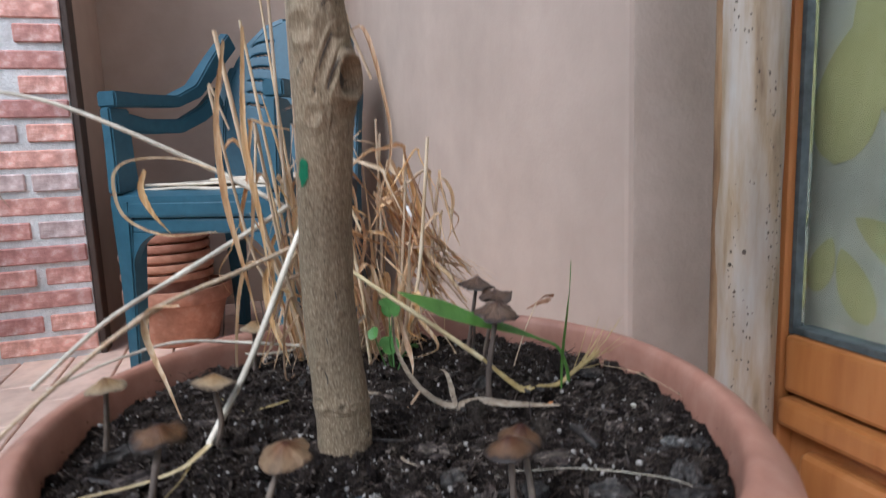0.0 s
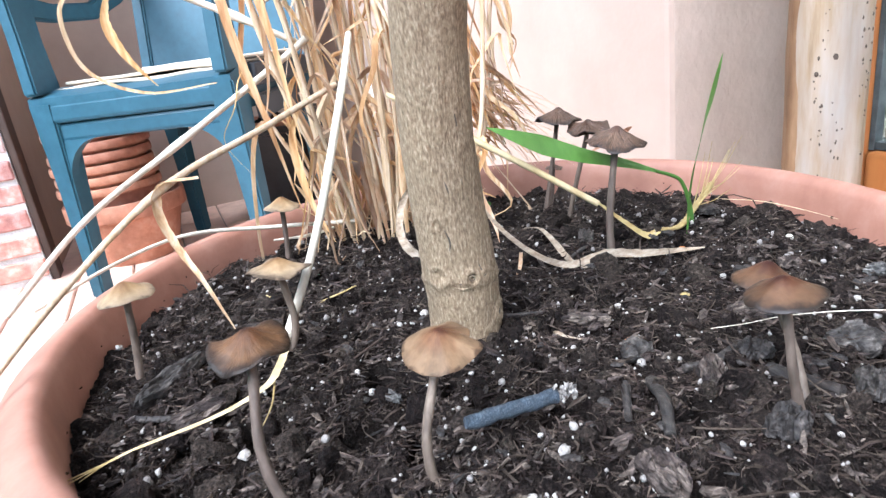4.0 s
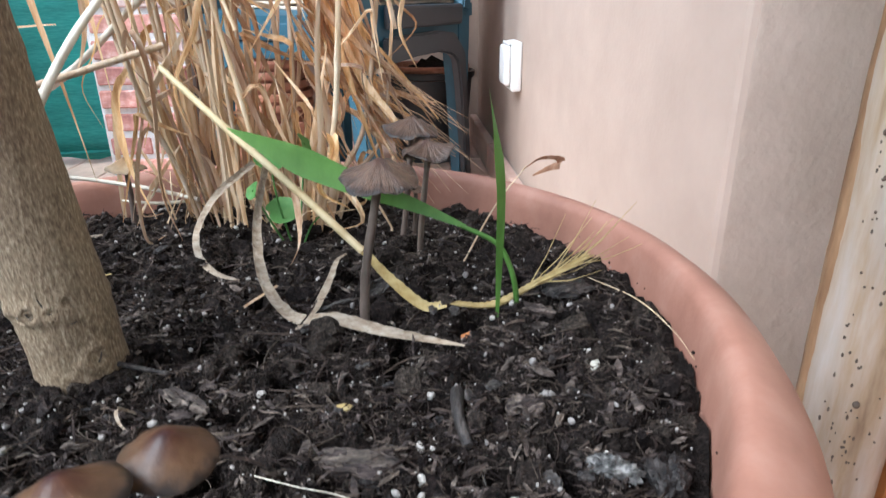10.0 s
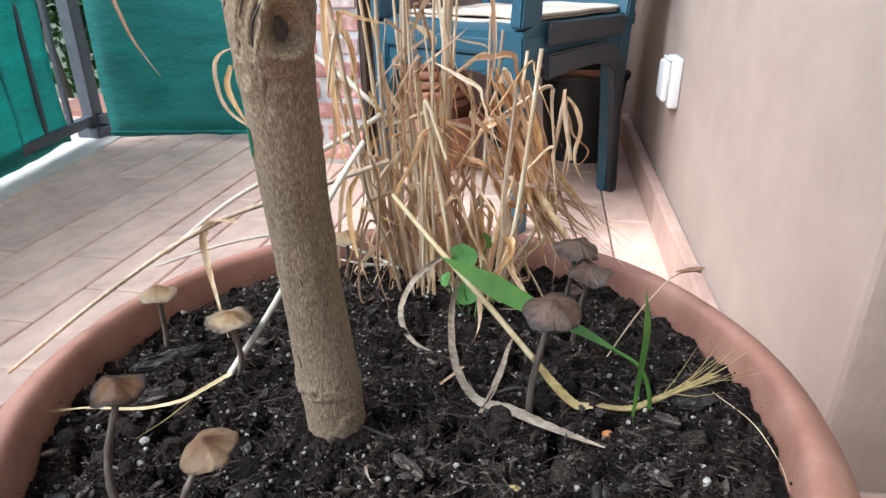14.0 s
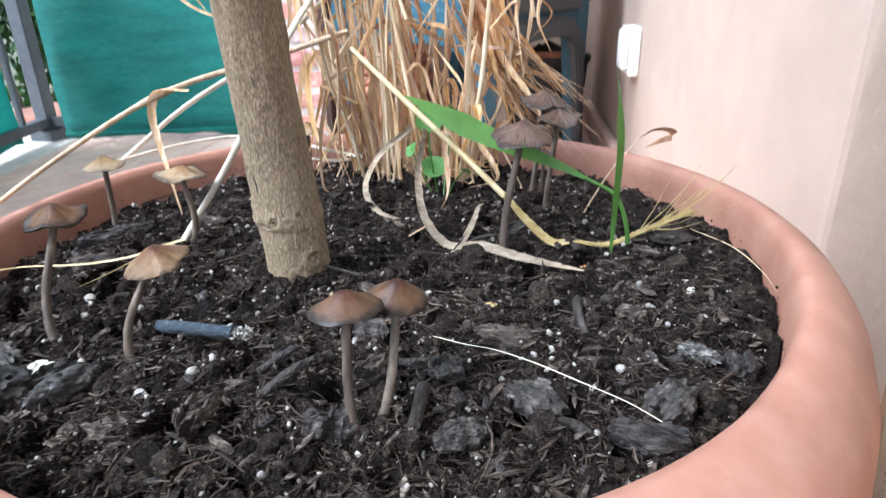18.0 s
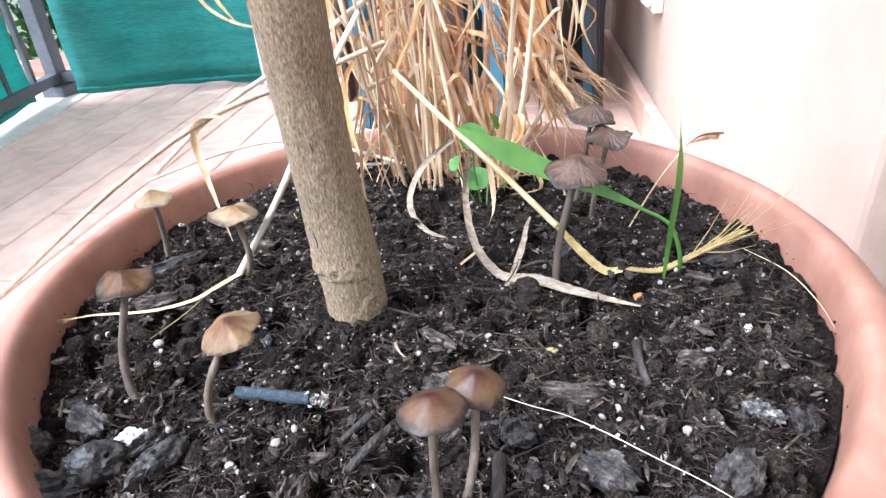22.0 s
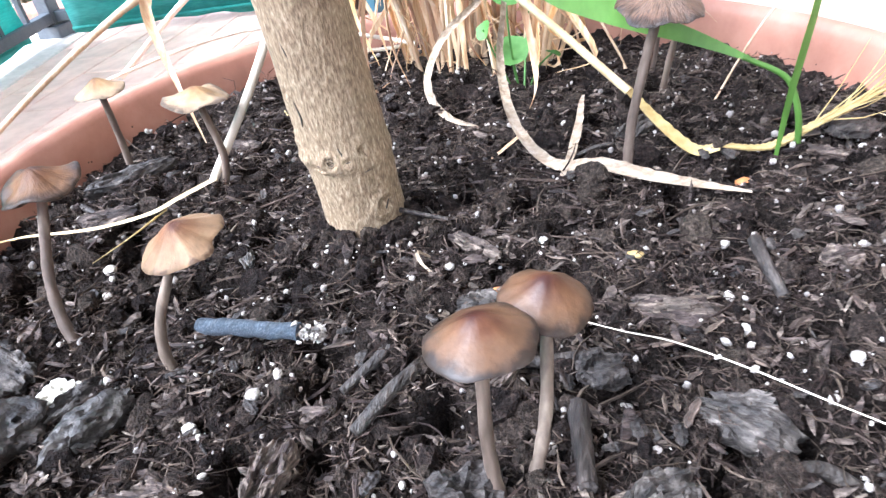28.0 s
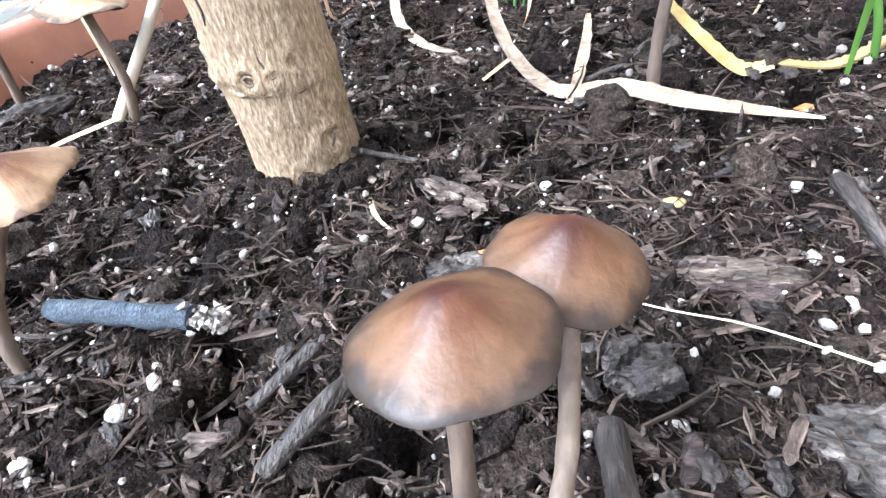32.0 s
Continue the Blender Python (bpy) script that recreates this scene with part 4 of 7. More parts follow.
v, f = fibres(36000, 0.0034, 0.00018, 0.0006)
tagged(raw("fibres", v, f, M_FIBRE, soil, "brown coconut fibres"), kind="stuff")
v, f = fibres(7500, 0.0055, 0.00030, 0.0010)
tagged(raw("coarse_fibre", v, f, M_FIBRE, soil, "coarser grey-brown bark fibres"), kind="stuff")
v, f = fibres(220, 0.013, 0.00030, 0.0014)
tagged(raw("rootlets", v, f, M_FIBRE, soil, "longer brown rootlets"), kind="stuff")
n = 1800
size = rng.gamma(2.4, 0.00021, (n, 1)).clip(0.0003, 0.0015)
v, f = scatter(clod_v, clod_f, spots(n, 0.0014), rotations(rng, n), size * rng.uniform(0.65, 1.25, (n, 3)), 0.11, rng)
tagged(raw("perlite", v, f, M_PERLITE, soil, "white perlite grains", True), kind="stuff")


# crumbs banked up against the foot of the trunk
ringed = []
for k in range(900):
    a, r = rng.uniform(0, 6.283), rng.uniform(0.0128, 0.0215)
    x, y = -0.0386 + r * math.cos(a), -0.0258 + r * math.sin(a)
    ringed.append((x, y, soil_z(x, y) + rng.uniform(-0.0008, 0.0016) * (0.0215 - r) / 0.008))
size = rng.gamma(2.2, 0.00055, (900, 1)).clip(0.0004, 0.0032)
v, f = scatter(clod_v, clod_f, np.array(ringed), rotations(rng, 900), size * rng.uniform(0.55, 1.3, (900, 3)), 0.17, rng)
tagged(raw("banked_crumbs", v, f, M_CRUMB, soil, "dark crumbs banked round the trunk"), kind="stuff")


# ---- single pieces on the soil ----
def lump(name, x, y, size, turn, mat, label, category, group="", detail=3, rough=0.22, seed=0.0, sink=0.35, freq=1.6):
    bm = bmesh.new()
    bmesh.ops.create_icosphere(bm, subdivisions=detail, radius=1)
    for w in bm.verts:
        d = w.co.normalized()
        k = 1 + rough * noise.noise(d * freq + Vector((seed, 0, 0))) + rough * 0.5 * noise.noise(d * freq * 3.1 + Vector((0, seed, 0)))
        k += 0.3 * rough * noise.noise(d * freq * 7 + Vector((0, 0, seed))) - (0.7 * rough * max(0.0, 0.22 - abs(noise.noise(d * freq * 1.7 + Vector((seed, seed, 0))))) / 0.22 if detail > 3 else 0)
        w.co = Vector((d.x * k * size[0], d.y * k * size[1], d.z * k * size[2]))
    ob = part(name, bm, mat, None, "", pose(x, y, soil_top(x, y) + size[2] * (1 - 2 * sink), 0, 0, turn))
    return tagged(ob, label, category, group)


def slab(name, x, y, size, turn, mat, label, category, group="", seed=0.0, tilt=(0, 0), lift=0.0):
    """A split, layered piece of bark: a flat block with broken edges whose top has come off in steps."""
    bm = bmesh.new()
    box(bm, -1, -1, -1, 1, 1, 1)
    bmesh.ops.subdivide_edges(bm, edges=bm.edges, cuts=13, use_grid_fill=True)
    pick = random.Random(int(seed * 10) + 5)
    cells = [(pick.uniform(-1, 1), pick.uniform(-1, 1), pick.uniform(-0.55, 0.55), pick.uniform(-0.5, 0.5), pick.uniform(-0.7, 0.7)) for _ in range(7)]
    for w in bm.verts:
        c = w.co.copy()
        e = max(abs(c.x), abs(c.y))
        n2 = noise.noise(Vector((c.x * 5 + seed, c.y * 5, c.z)))
        px, py, high, sx, sy = min(cells, key=lambda q: (q[0] - c.x) ** 2 * 0.6 + (q[1] - c.y) ** 2 * 1.6 + 0.2 * n2)
        w.co.x = c.x * size[0] * (1 + 0.30 * noise.noise(Vector((c.y * 2.2, seed, c.z * 0.4))) - 0.20 * abs(c.y) ** 3 + 0.10 * n2)
        w.co.y = c.y * size[1] * (1 + 0.35 * noise.noise(Vector((seed, c.x * 1.8, c.z * 0.5))) - 0.30 * abs(c.x) ** 3 + 0.10 * n2)
        step = (high + sx * (c.x - px) + sy * (c.y - py)) * (1 if c.z > -0.5 else 0.3)
        w.co.z = size[2] * (c.z * (1.15 - 0.45 * e ** 4) + 0.8 * step + 0.7 * noise.noise(Vector((c.x * 1.5 + seed, c.y * 1.5, 0))) + 0.30 * n2 + 0.28 * noise.noise(Vector((c.x * 3, c.y * 11, seed))))
    ob = part(name, bm, mat, None, "", pose(x, y, soil_top(x, y) + size[2] * 0.95 + lift, tilt[0], tilt[1], turn), sharp=24)
    return tagged(ob, label, category, group)


BARK = "flat dark grey piece of bark lying on the soil"
for k, (x, y, a, w, h, t, m, tilt) in enumerate([
        (0.0700, -0.1085, 0.0098, 0.0064, 0.0026, -20, M_CHAR, (12, 4)), (0.1110, -0.1060, 0.0088, 0.0068, 0.0026, 50, M_CHAR, (10, -10)), (0.0585, -0.0755, 0.0120, 0.0042, 0.0024, -4, M_CHIP, (0, 0)),
        (0.1335, 0.0298, 0.0130, 0.0062, 0.0016, 40, M_CHAR, (10, 8)), (-0.152, 0.0040, 0.0180, 0.0046, 0.0026, 52, M_CHAR, (10, 0)), (0.0070, -0.0720, 0.0060, 0.0050, 0.0024, 10, M_CHAR, (8, 0)),
        (0.0030, -0.0480, 0.0085, 0.0022, 0.0013, -25, M_CHIP, (0, 6)), (0.1030, -0.1215, 0.0105, 0.0048, 0.0028, -12, M_CHAR, (14, 0)), (0.1395, -0.0760, 0.0068, 0.0052, 0.0022, 70, M_CHAR, (6, 10)),
        (-0.1200, -0.1370, 0.0120, 0.0080, 0.0030, 25, M_CHAR, (0, 6)), (-0.1280, -0.1020, 0.0090, 0.0060, 0.0022, -20, M_CHAR, (8, 0)), (-0.0960, -0.1120, 0.0075, 0.0035, 0.0022, 65, M_CHAR, (18, 0)),
        (-0.1420, -0.1180, 0.0075, 0.0065, 0.0025, 10, M_CHAR, (0, 10)), (0.0120, -0.1330, 0.0075, 0.0050, 0.0035, 30, M_CHAR, (0, 20)), (0.1050, -0.0500, 0.0055, 0.0040, 0.0015, 20, M_CHIP, (0, 8)),
        (0.0150, -0.1010, 0.0070, 0.0035, 0.0020, 60, M_CHIP, (10, 0)), (-0.0620, -0.1370, 0.0100, 0.0070, 0.0028, 5, M_CHIP, (5, 5)), (-0.0300, -0.1330, 0.0080, 0.0040, 0.0030, 85, M_CHIP, (12, 0)),
        (0.0500, -0.1300, 0.0080, 0.0050, 0.0025, 40, M_CHAR, (0, 8)), (-0.1130, 0.0330, 0.0080, 0.0030, 0.0015, -10, M_CHIP, (0, 5)), (0.0560, 0.0330, 0.0120, 0.0040, 0.0020, 55, M_CHAR, (10, 0)),
        (-0.0560, -0.0680, 0.0070, 0.0026, 0.0014, -50, M_CHAR, (0, 8)), (0.1180, 0.0100, 0.0060, 0.0030, 0.0014, -20, M_CHIP, (0, 0)), (-0.1420, -0.0280, 0.0090, 0.0040, 0.0020, 30, M_CHIP, (4, 4)),
        (-0.0785, -0.0440, 0.0062, 0.0022, 0.0012, -60, M_SILVER, (5, 0)), (0.0400, -0.0950, 0.0060, 0.0045, 0.0020, 15, M_CHAR, (0, 10))]):
    slab("bark_piece", x, y, (a, w, h), t, m, BARK, "bark", "bark pieces", 3.1 * k, tilt)
lump("stone", -0.1095, -0.1235, (0.0112, 0.0088, 0.0078), 20, M_STONE, "rounded dark grey stone bedded in the soil", "stone", "stones", 4, 0.22, 1.0)
lump("stone", -0.0860, -0.1195, (0.0128, 0.0056, 0.0058), 66, M_STONE, "long dark charred lump bedded in the soil", "stone", "stones", 4, 0.26, 5.0)
lump("stone", -0.1450, -0.0880, (0.0085, 0.0070, 0.0035), 15, M_STONE, "flat blue-grey stone bedded in the soil", "stone", "stones", 4, 0.26, 8.0)
lump("stone", -0.1044, -0.1095, (0.0065, 0.0050, 0.0038), 30, M_WHITESTONE, "small white stone with a yellow tinge", "stone", "stones", 4, 0.36, 2.0)
lump("stone", 0.1250, -0.0775, (0.0072, 0.0034, 0.0026), -25, M_SILVER, "silvery grey stone on the soil", "stone", "stones", 4, 0.45, 9.0)
lump("stone", 0.1315, -0.0270, (0.0028, 0.0017, 0.0014), 60, M_WHITESTONE, "pale oval chip on the soil", "stone", "stones", 2, 0.3, 4.0)
lump("stone", -0.1370, -0.0965, (0.0036, 0.0034, 0.0030), 0, M_CHIP, "small round brown pebble", "stone", "stones", 2, 0.1, 6.0)
lump("husk", 0.0500, -0.0480, (0.0042, 0.0018, 0.0010), 12, M_YELLOW, "small yellow husk on the soil", "husk", "", 2, 0.4, 3.0, 0.2)
lump("flake", 0.0905, 0.0000, (0.0032, 0.0025, 0.0020), 20, M_ORANGE, "small orange flake on the soil", "flake", "flakes", 2, 0.3, 3.0, 0.2)
lump("flake", 0.0112, -0.0640, (0.0030, 0.0018, 0.0010), 35, M_ORANGE, "small orange flake on the soil", "flake", "flakes", 2, 0.4, 7.0, 0.2)
for x, y, s in ((-0.0475, 0.0005, 0.0026), (0.0235, -0.0400, 0.0019), (-0.130, -0.050, 0.003), (-0.124, -0.062, 0.002), (0.098, -0.087, 0.0022), (0.028, -0.118, 0.0024), (0.045, -0.101, 0.003), (-0.045, -0.110, 0.0024), (-0.060, -0.118, 0.0022)):
    lump("perlite_grain", x, y, (s * 0.8, s * 0.7, s * 0.62), 40, M_PERLITE, "large white perlite grain on the soil", "perlite", "large perlite grains", 3, 0.17, x * 90, 0.25)

# splinters and chunks of shredded bark that lie loose on the soil
rng = np.random.RandomState(77)


def splinter_mesh(name, length, width, thick, seed, mat):
    """A torn splinter: a bent, tapering bar with ragged ends."""
    bm = bmesh.new()
    rows = []
    for i in range(8):
        t = i / 7
        w = (0.35, 0.8, 1.0, 0.95, 1.0, 0.85, 0.7, 0.25)[i] * (1 + 0.35 * noise.noise(Vector((i * 1.3, seed, 0))))
        c = Vector((length * (t - 0.5), 0.25 * width * noise.noise(Vector((t * 2, seed, 5))), 0.5 * thick * noise.noise(Vector((t * 2, seed, 9)))))
        row = []
        for k in range(6):
            a = math.pi / 3 * k + 0.4
            j = 1 + 0.4 * noise.noise(Vector((i * 1.9, k * 3.7, seed)))
            row.append(bm.verts.new(c + Vector(((0.06 * length * noise.noise(Vector((k * 2.1, seed, i))) if i in (0, 7) else 0), 0.5 * width * w * j * math.cos(a), 0.5 * thick * w * j * math.sin(a)))))
        rows.append(row)
    for a, b in zip(rows, rows[1:]):
        for k in range(6):
            bm.faces.new((a[k], a[(k + 1) % 6], b[(k + 1) % 6], b[k]))
    bm.faces.new(rows[0][::-1]), bm.faces.new(rows[-1])
    bmesh.ops.recalc_face_normals(bm, faces=bm.faces)
    me = bpy.data.meshes.new(name)
    bm.to_mesh(me)
    bm.free()
    me.materials.append(mat)
    return me


SPLINTERS = [splinter_mesh("bark_splinter", le, w, h, 4.3 * k, m) for k, (le, w, h, m) in enumerate((
    (0.0070, 0.0012, 0.0008, M_SHRED), (0.0090, 0.0018, 0.0010, M_SHRED), (0.0055, 0.0015, 0.0009, M_SHRED), (0.0110, 0.0015, 0.0010, M_SHRED), (0.0062, 0.0020, 0.0013, M_SHRED),
    (0.0080, 0.0010, 0.0008, M_CHAR), (0.0050, 0.0026, 0.0018, M_CHAR), (0.0065, 0.0032, 0.0022, M_CHAR)))]
taken = [(-0.1095, -0.1235, 0.014), (-0.0860, -0.1195, 0.014), (0.0700, -0.1085, 0.010), (0.1110, -0.1060, 0.009), (-0.0390, -0.0270, 0.016), (-0.0480, -0.0940, 0.010)]
laid = 0
while laid < 290:
    x, y = rng.uniform(-0.165, 0.165), rng.uniform(-0.165, 0.10)
    if math.hypot(x - PX, y - PY) > 0.165 * oval(x - PX, y - PY) or rng.rand() < 0.75 * max(0.0, min(1.0, (y + 0.06) / 0.08)) or any(math.hypot(x - a, y - b) < c for a, b, c in taken):
        continue
    ob = new("bark_splinter", SPLINTERS[rng.randint(8)])
    ob.parent = soil
    ob.matrix_basis = Matrix.Translation((x, y, soil_top(x, y) + 0.0009)) @ Euler((rng.normal() * 0.4, rng.normal() * 0.16, rng.uniform(0, 6.28))).to_matrix().to_4x4() @ Matrix.Scale(rng.uniform(0.65, 1.25), 4)
    laid += 1
rng = np.random.RandomState(21)

# blue painted stick with a splintered pale end
A, B = Vector((-0.0670, -0.0923, 0.3178)), Vector((-0.0278, -0.0938, 0.3175))
D = B - A
stick = root("painted_stick", look(A, B) @ pose(0, 0, 0, 0, 0, 0), "short blue painted stick with a crumbling white end", "stick")
bm = bmesh.new()
tube(bm, [(0.0002 * math.sin(i), 0.0002 * math.cos(i * 1.7), -D.length * 0.76 * i / 12) for i in range(13)], [0.0018, 0.0023] + [0.0023 + 0.0002 * math.sin(i * 2.1) for i in range(11)], 12)
part("painted_shaft", bm, M_BLUE, stick)
bm = bmesh.new()
for k in range(70):
    x, y = rng.normal(size=2) * 0.00115
    z0 = -D.length * rng.uniform(0.74, 0.93)
    r = bmesh.ops.create_icosphere(bm, subdivisions=1, radius=1)
    g = rng.uniform(0.0004, 0.0009)
    bmesh.ops.transform(bm, matrix=Matrix.Translation((x, y, z0)) @ Euler(rng.uniform(0, 3, 3)).to_matrix().to_4x4() @ Matrix.Diagonal((g, g * rng.uniform(0.5, 1.0), g * rng.uniform(0.8, 2.2), 1)), verts=r["verts"])
for w in bm.verts:
    w.co += Vector((rng.normal(), rng.normal(), rng.normal())) * 0.00015
tagged(part("splintered_end", bm, M_SPLINTER, stick, "crumbling pale wood end"), kind="stuff")


def twig(points, radius, mat, label, name="twig", group="twigs"):
    pts = smooth_path([(x, y, soil_top(x, y) + z) for x, y, z in points], 14)
    base = pts[0].copy()
    bm = bmesh.new()
    tube(bm, [p - base for p in pts], [radius * (1 + 0.10 * noise.noise(Vector((i * 0.5, radius * 900, base.x * 50)))) * (1 - 0.25 * i / 14) for i in range(15)], 8)
    return tagged(part(name, bm, mat, None, "", Matrix.Translation(base)), label, "twig", group)


T1 = "dark broken twig lying on the soil"
twig([(-0.0250, -0.0300, 0.004), (-0.0190, -0.0310, 0.0045), (-0.0080, -0.0330, 0.002)], 0.0009, M_TWIG, "thin dark twig beside the tree trunk")
twig([(-0.0020, -0.0930, 0.002), (-0.0090, -0.1080, 0.003), (-0.0160, -0.1190, 0.001)], 0.0022, M_TWIG, T1)
twig([(-0.0140, -0.0960, 0.001), (-0.0220, -0.1080, 0.002)], 0.0015, M_TWIG, T1)
twig([(0.0850, -0.0410, 0.002), (0.0850, -0.0540, 0.002), (0.0875, -0.0650, 0.001)], 0.0021, M_TWIG, "dark twig with a pale tip lying on the soil")
twig([(0.0340, -0.1060, 0.001), (0.0350, -0.1180, 0.002), (0.0360, -0.1300, 0.002)], 0.0026, M_TWIG, T1)
twig([(0.0400, -0.0880, 0.001), (0.0240, -0.0930, 0.002), (0.0120, -0.0920, 0.001)], 0.0019, M_TWIG, T1)
twig([(0.0920, -0.1240, 0.001), (0.0800, -0.1200, 0.002), (0.0700, -0.1280, 0.001)], 0.0020, M_TWIG, T1)
twig([(-0.1640, -0.0150, 0.001), (-0.1500, -0.0230, 0.001)], 0.0014, M_TWIG, T1)
twig([(0.0300, 0.0120, 0.001), (0.0420, 0.0160, 0.002), (0.0500, 0.0180, 0.001)], 0.0010, M_TWIG, T1)
twig([(-0.1130, 0.1020, 0.001), (-0.0980, 0.1070, 0.002)], 0.0010, M_PALELEAF, "short pale straw piece on the soil")
twig([(-0.0960, -0.0200, 0.001), (-0.0700, -0.0130, 0.002)], 0.0006, M_FIBRE, T1)

# ---- the tree ----
AXIS = [(-0.0385, -0.0250, -0.03), (-0.0387, -0.0260, 0.0), (-0.0388, -0.0281, 0.02), (-0.0409, -0.0295, 0.05), (-0.0427, -0.0315, 0.08), (-0.0429, -0.0355, 0.11), (-0.0417, -0.0415, 0.14), (-0.0402, -0.0470, 0.17), (-0.0402, -0.0500, 0.20), (-0.0430, -0.0490, 0.25), (-0.0470, -0.0480, 0.33), (-0.0500, -0.0480, 0.48), (-0.0520, -0.0490, 0.70)]
tree = root("young_tree", (-0.0387, -0.026, S), "slender young tree trunk with grey-brown bark in the pot", "tree")
az = [a[2] for a in AXIS]
zs = [-0.03, -0.02, -0.01] + [0.001 * i for i in range(0, 56)] + [0.056 + 0.003 * i for i in range(0, 30)] + [0.146 + 0.001 * i for i in range(0, 94)] + [0.24 + 0.006 * i for i in range(0, 16)] + [0.34 + 0.02 * i for i in range(0, 19)]


def axis(z):
    return Vector((np.interp(z, az, [a[0] for a in AXIS]) + 0.0387, np.interp(z, az, [a[1] for a in AXIS]) + 0.026, z))


# healed branch scars: height, bearing, ring radius, swelling, hollow, folds round it
SCARS = [(0.1868, -0.72, 0.0080, 0.0040, 0.0060, 0.0005), (0.2080, -2.20, 0.0060, 0.0016, 0.0004, 0.0002), (0.1990, 0.70, 0.0060, 0.0018, 0.0004, 0.0002), (0.172, -2.0, 0.0045, 0.0009, 0.0, 0.0003),
         (0.0300, -1.62, 0.0023, 0.0009, 0.0012, 0.0002), (0.0302, -1.22, 0.0016, 0.0008, 0.0006, 0.0002), (0.0325, -0.85, 0.0024, 0.0006, 0.0005, 0.0002), (0.0315, -2.5, 0.0035, 0.0008, 0.0003, 0.0002), (0.012, -0.65, 0.0034, 0.0012, 0.0008, 0.0002), (0.052, -2.3, 0.0020, 0.0006, 0.0004, 0.0002), (0.100, -1.9, 0.0022, 0.0006, 0.0003, 0.0002), (0.078, -1.2, 0.0016, 0.0005, 0.0002, 0.0001), (0.105, 0.2, 0.0030, 0.0005, 0.0, 0.0001)]
bm = bmesh.new()
rings, K = [], 88
for z in zs:
    c = axis(z)
    r0 = float(np.interp(z, [-0.03, 0.0, 0.012, 0.03, 0.06, 0.12, 0.165, 0.19, 0.215, 0.235, 0.33, 0.71], [0.0150, 0.0143, 0.0138, 0.0141, 0.0132, 0.0127, 0.0131, 0.0140, 0.0130, 0.0112, 0.0108, 0.0100]))
    ring = []
    for k in range(K):
        a = 2 * math.pi * k / K
        d = Vector((math.cos(a), math.sin(a), 0))
        r = r0 + 0.00045 * noise.noise(Vector((d.x * 3, d.y * 3, z * 40))) + 0.00022 * noise.noise(Vector((d.x * 11, d.y * 11, z * 170))) + 0.00016 * noise.noise(Vector((d.x * 24, d.y * 24, z * 420)))
        r += 0.00055 * math.exp(-((z - 0.0285 - 0.0012 * math.sin(a * 2)) / 0.0016) ** 2)
        for sz, sa, sr, up, deep, fold in SCARS:
            da = ((a - sa + math.pi) % (2 * math.pi) - math.pi) * r0
            q = math.hypot((z - sz) / 1.2, da) * (1 + 0.30 * noise.noise(Vector((da * 110, z * 110, sa))))
            if q < sr * 4:
                r += up * math.exp(-((q - sr) / (0.42 * sr)) ** 2) - deep * math.exp(-(q / (0.66 * sr)) ** 4)
                r += fold * math.cos((q - sr) * 6.283 / (0.62 * sr)) * math.exp(-((q - 1.7 * sr) / (0.75 * sr)) ** 2)
        ring.append(bm.verts.new(c + d * r))
    rings.append(ring)
for a, b in zip(rings, rings[1:]):
    for k in range(K):
        bm.faces.new((a[k], a[(k + 1) % K], b[(k + 1) % K], b[k]))
bm.faces.new(rings[-1])
part("trunk", bm, M_BARK, tree)
bm = bmesh.new()
bmesh.ops.create_icosphere(bm, subdivisions=3, radius=1)
out = Vector((math.cos(-0.72), math.sin(-0.72), 0))
for v in bm.verts:
    v.co *= 1 + 0.15 * noise.noise(v.co * 2.5)
bmesh.ops.transform(bm, matrix=Matrix.Translation(axis(0.1868) + out * 0.0088) @ out.to_track_quat("Z", "Y").to_matrix().to_4x4() @ Matrix.Diagonal((0.0046, 0.0060, 0.0012, 1)), verts=bm.verts)
part("scar_heart", bm, M_HEART, tree, "dark dead wood in the hollow of a scar")


def bark_line(name, points, radius, mat, label):
    """A fold or crack that runs over the bark: bearings and heights, laid on the trunk."""
    bm = bmesh.new()
    line = []
    for p in smooth_path([(a, z, 0) for a, z in points], 26):
        a, z = p.x, p.y
        r0 = float(np.interp(z, [0.0, 0.012, 0.03, 0.06, 0.12, 0.165, 0.19, 0.215, 0.235, 0.33], [0.0143, 0.0138, 0.0143, 0.0132, 0.0127, 0.0131, 0.0140, 0.0130, 0.0112, 0.0108]))
        q = math.hypot((z - 0.1868) / 1.2, ((a + 0.72 + math.pi) % (2 * math.pi) - math.pi) * r0)
        r = r0 + 0.0040 * math.exp(-((q - 0.0080) / 0.0034) ** 2)
        line.append(axis(z) + Vector((math.cos(a), math.sin(a), 0)) * (r - radius * 0.25))
    tube(bm, line, [radius * (0.35 + 0.65 * math.sin(math.pi * min(1, max(0.04, i / 26)))) for i in range(27)], 8)
    part(name, bm, mat, tree, label)


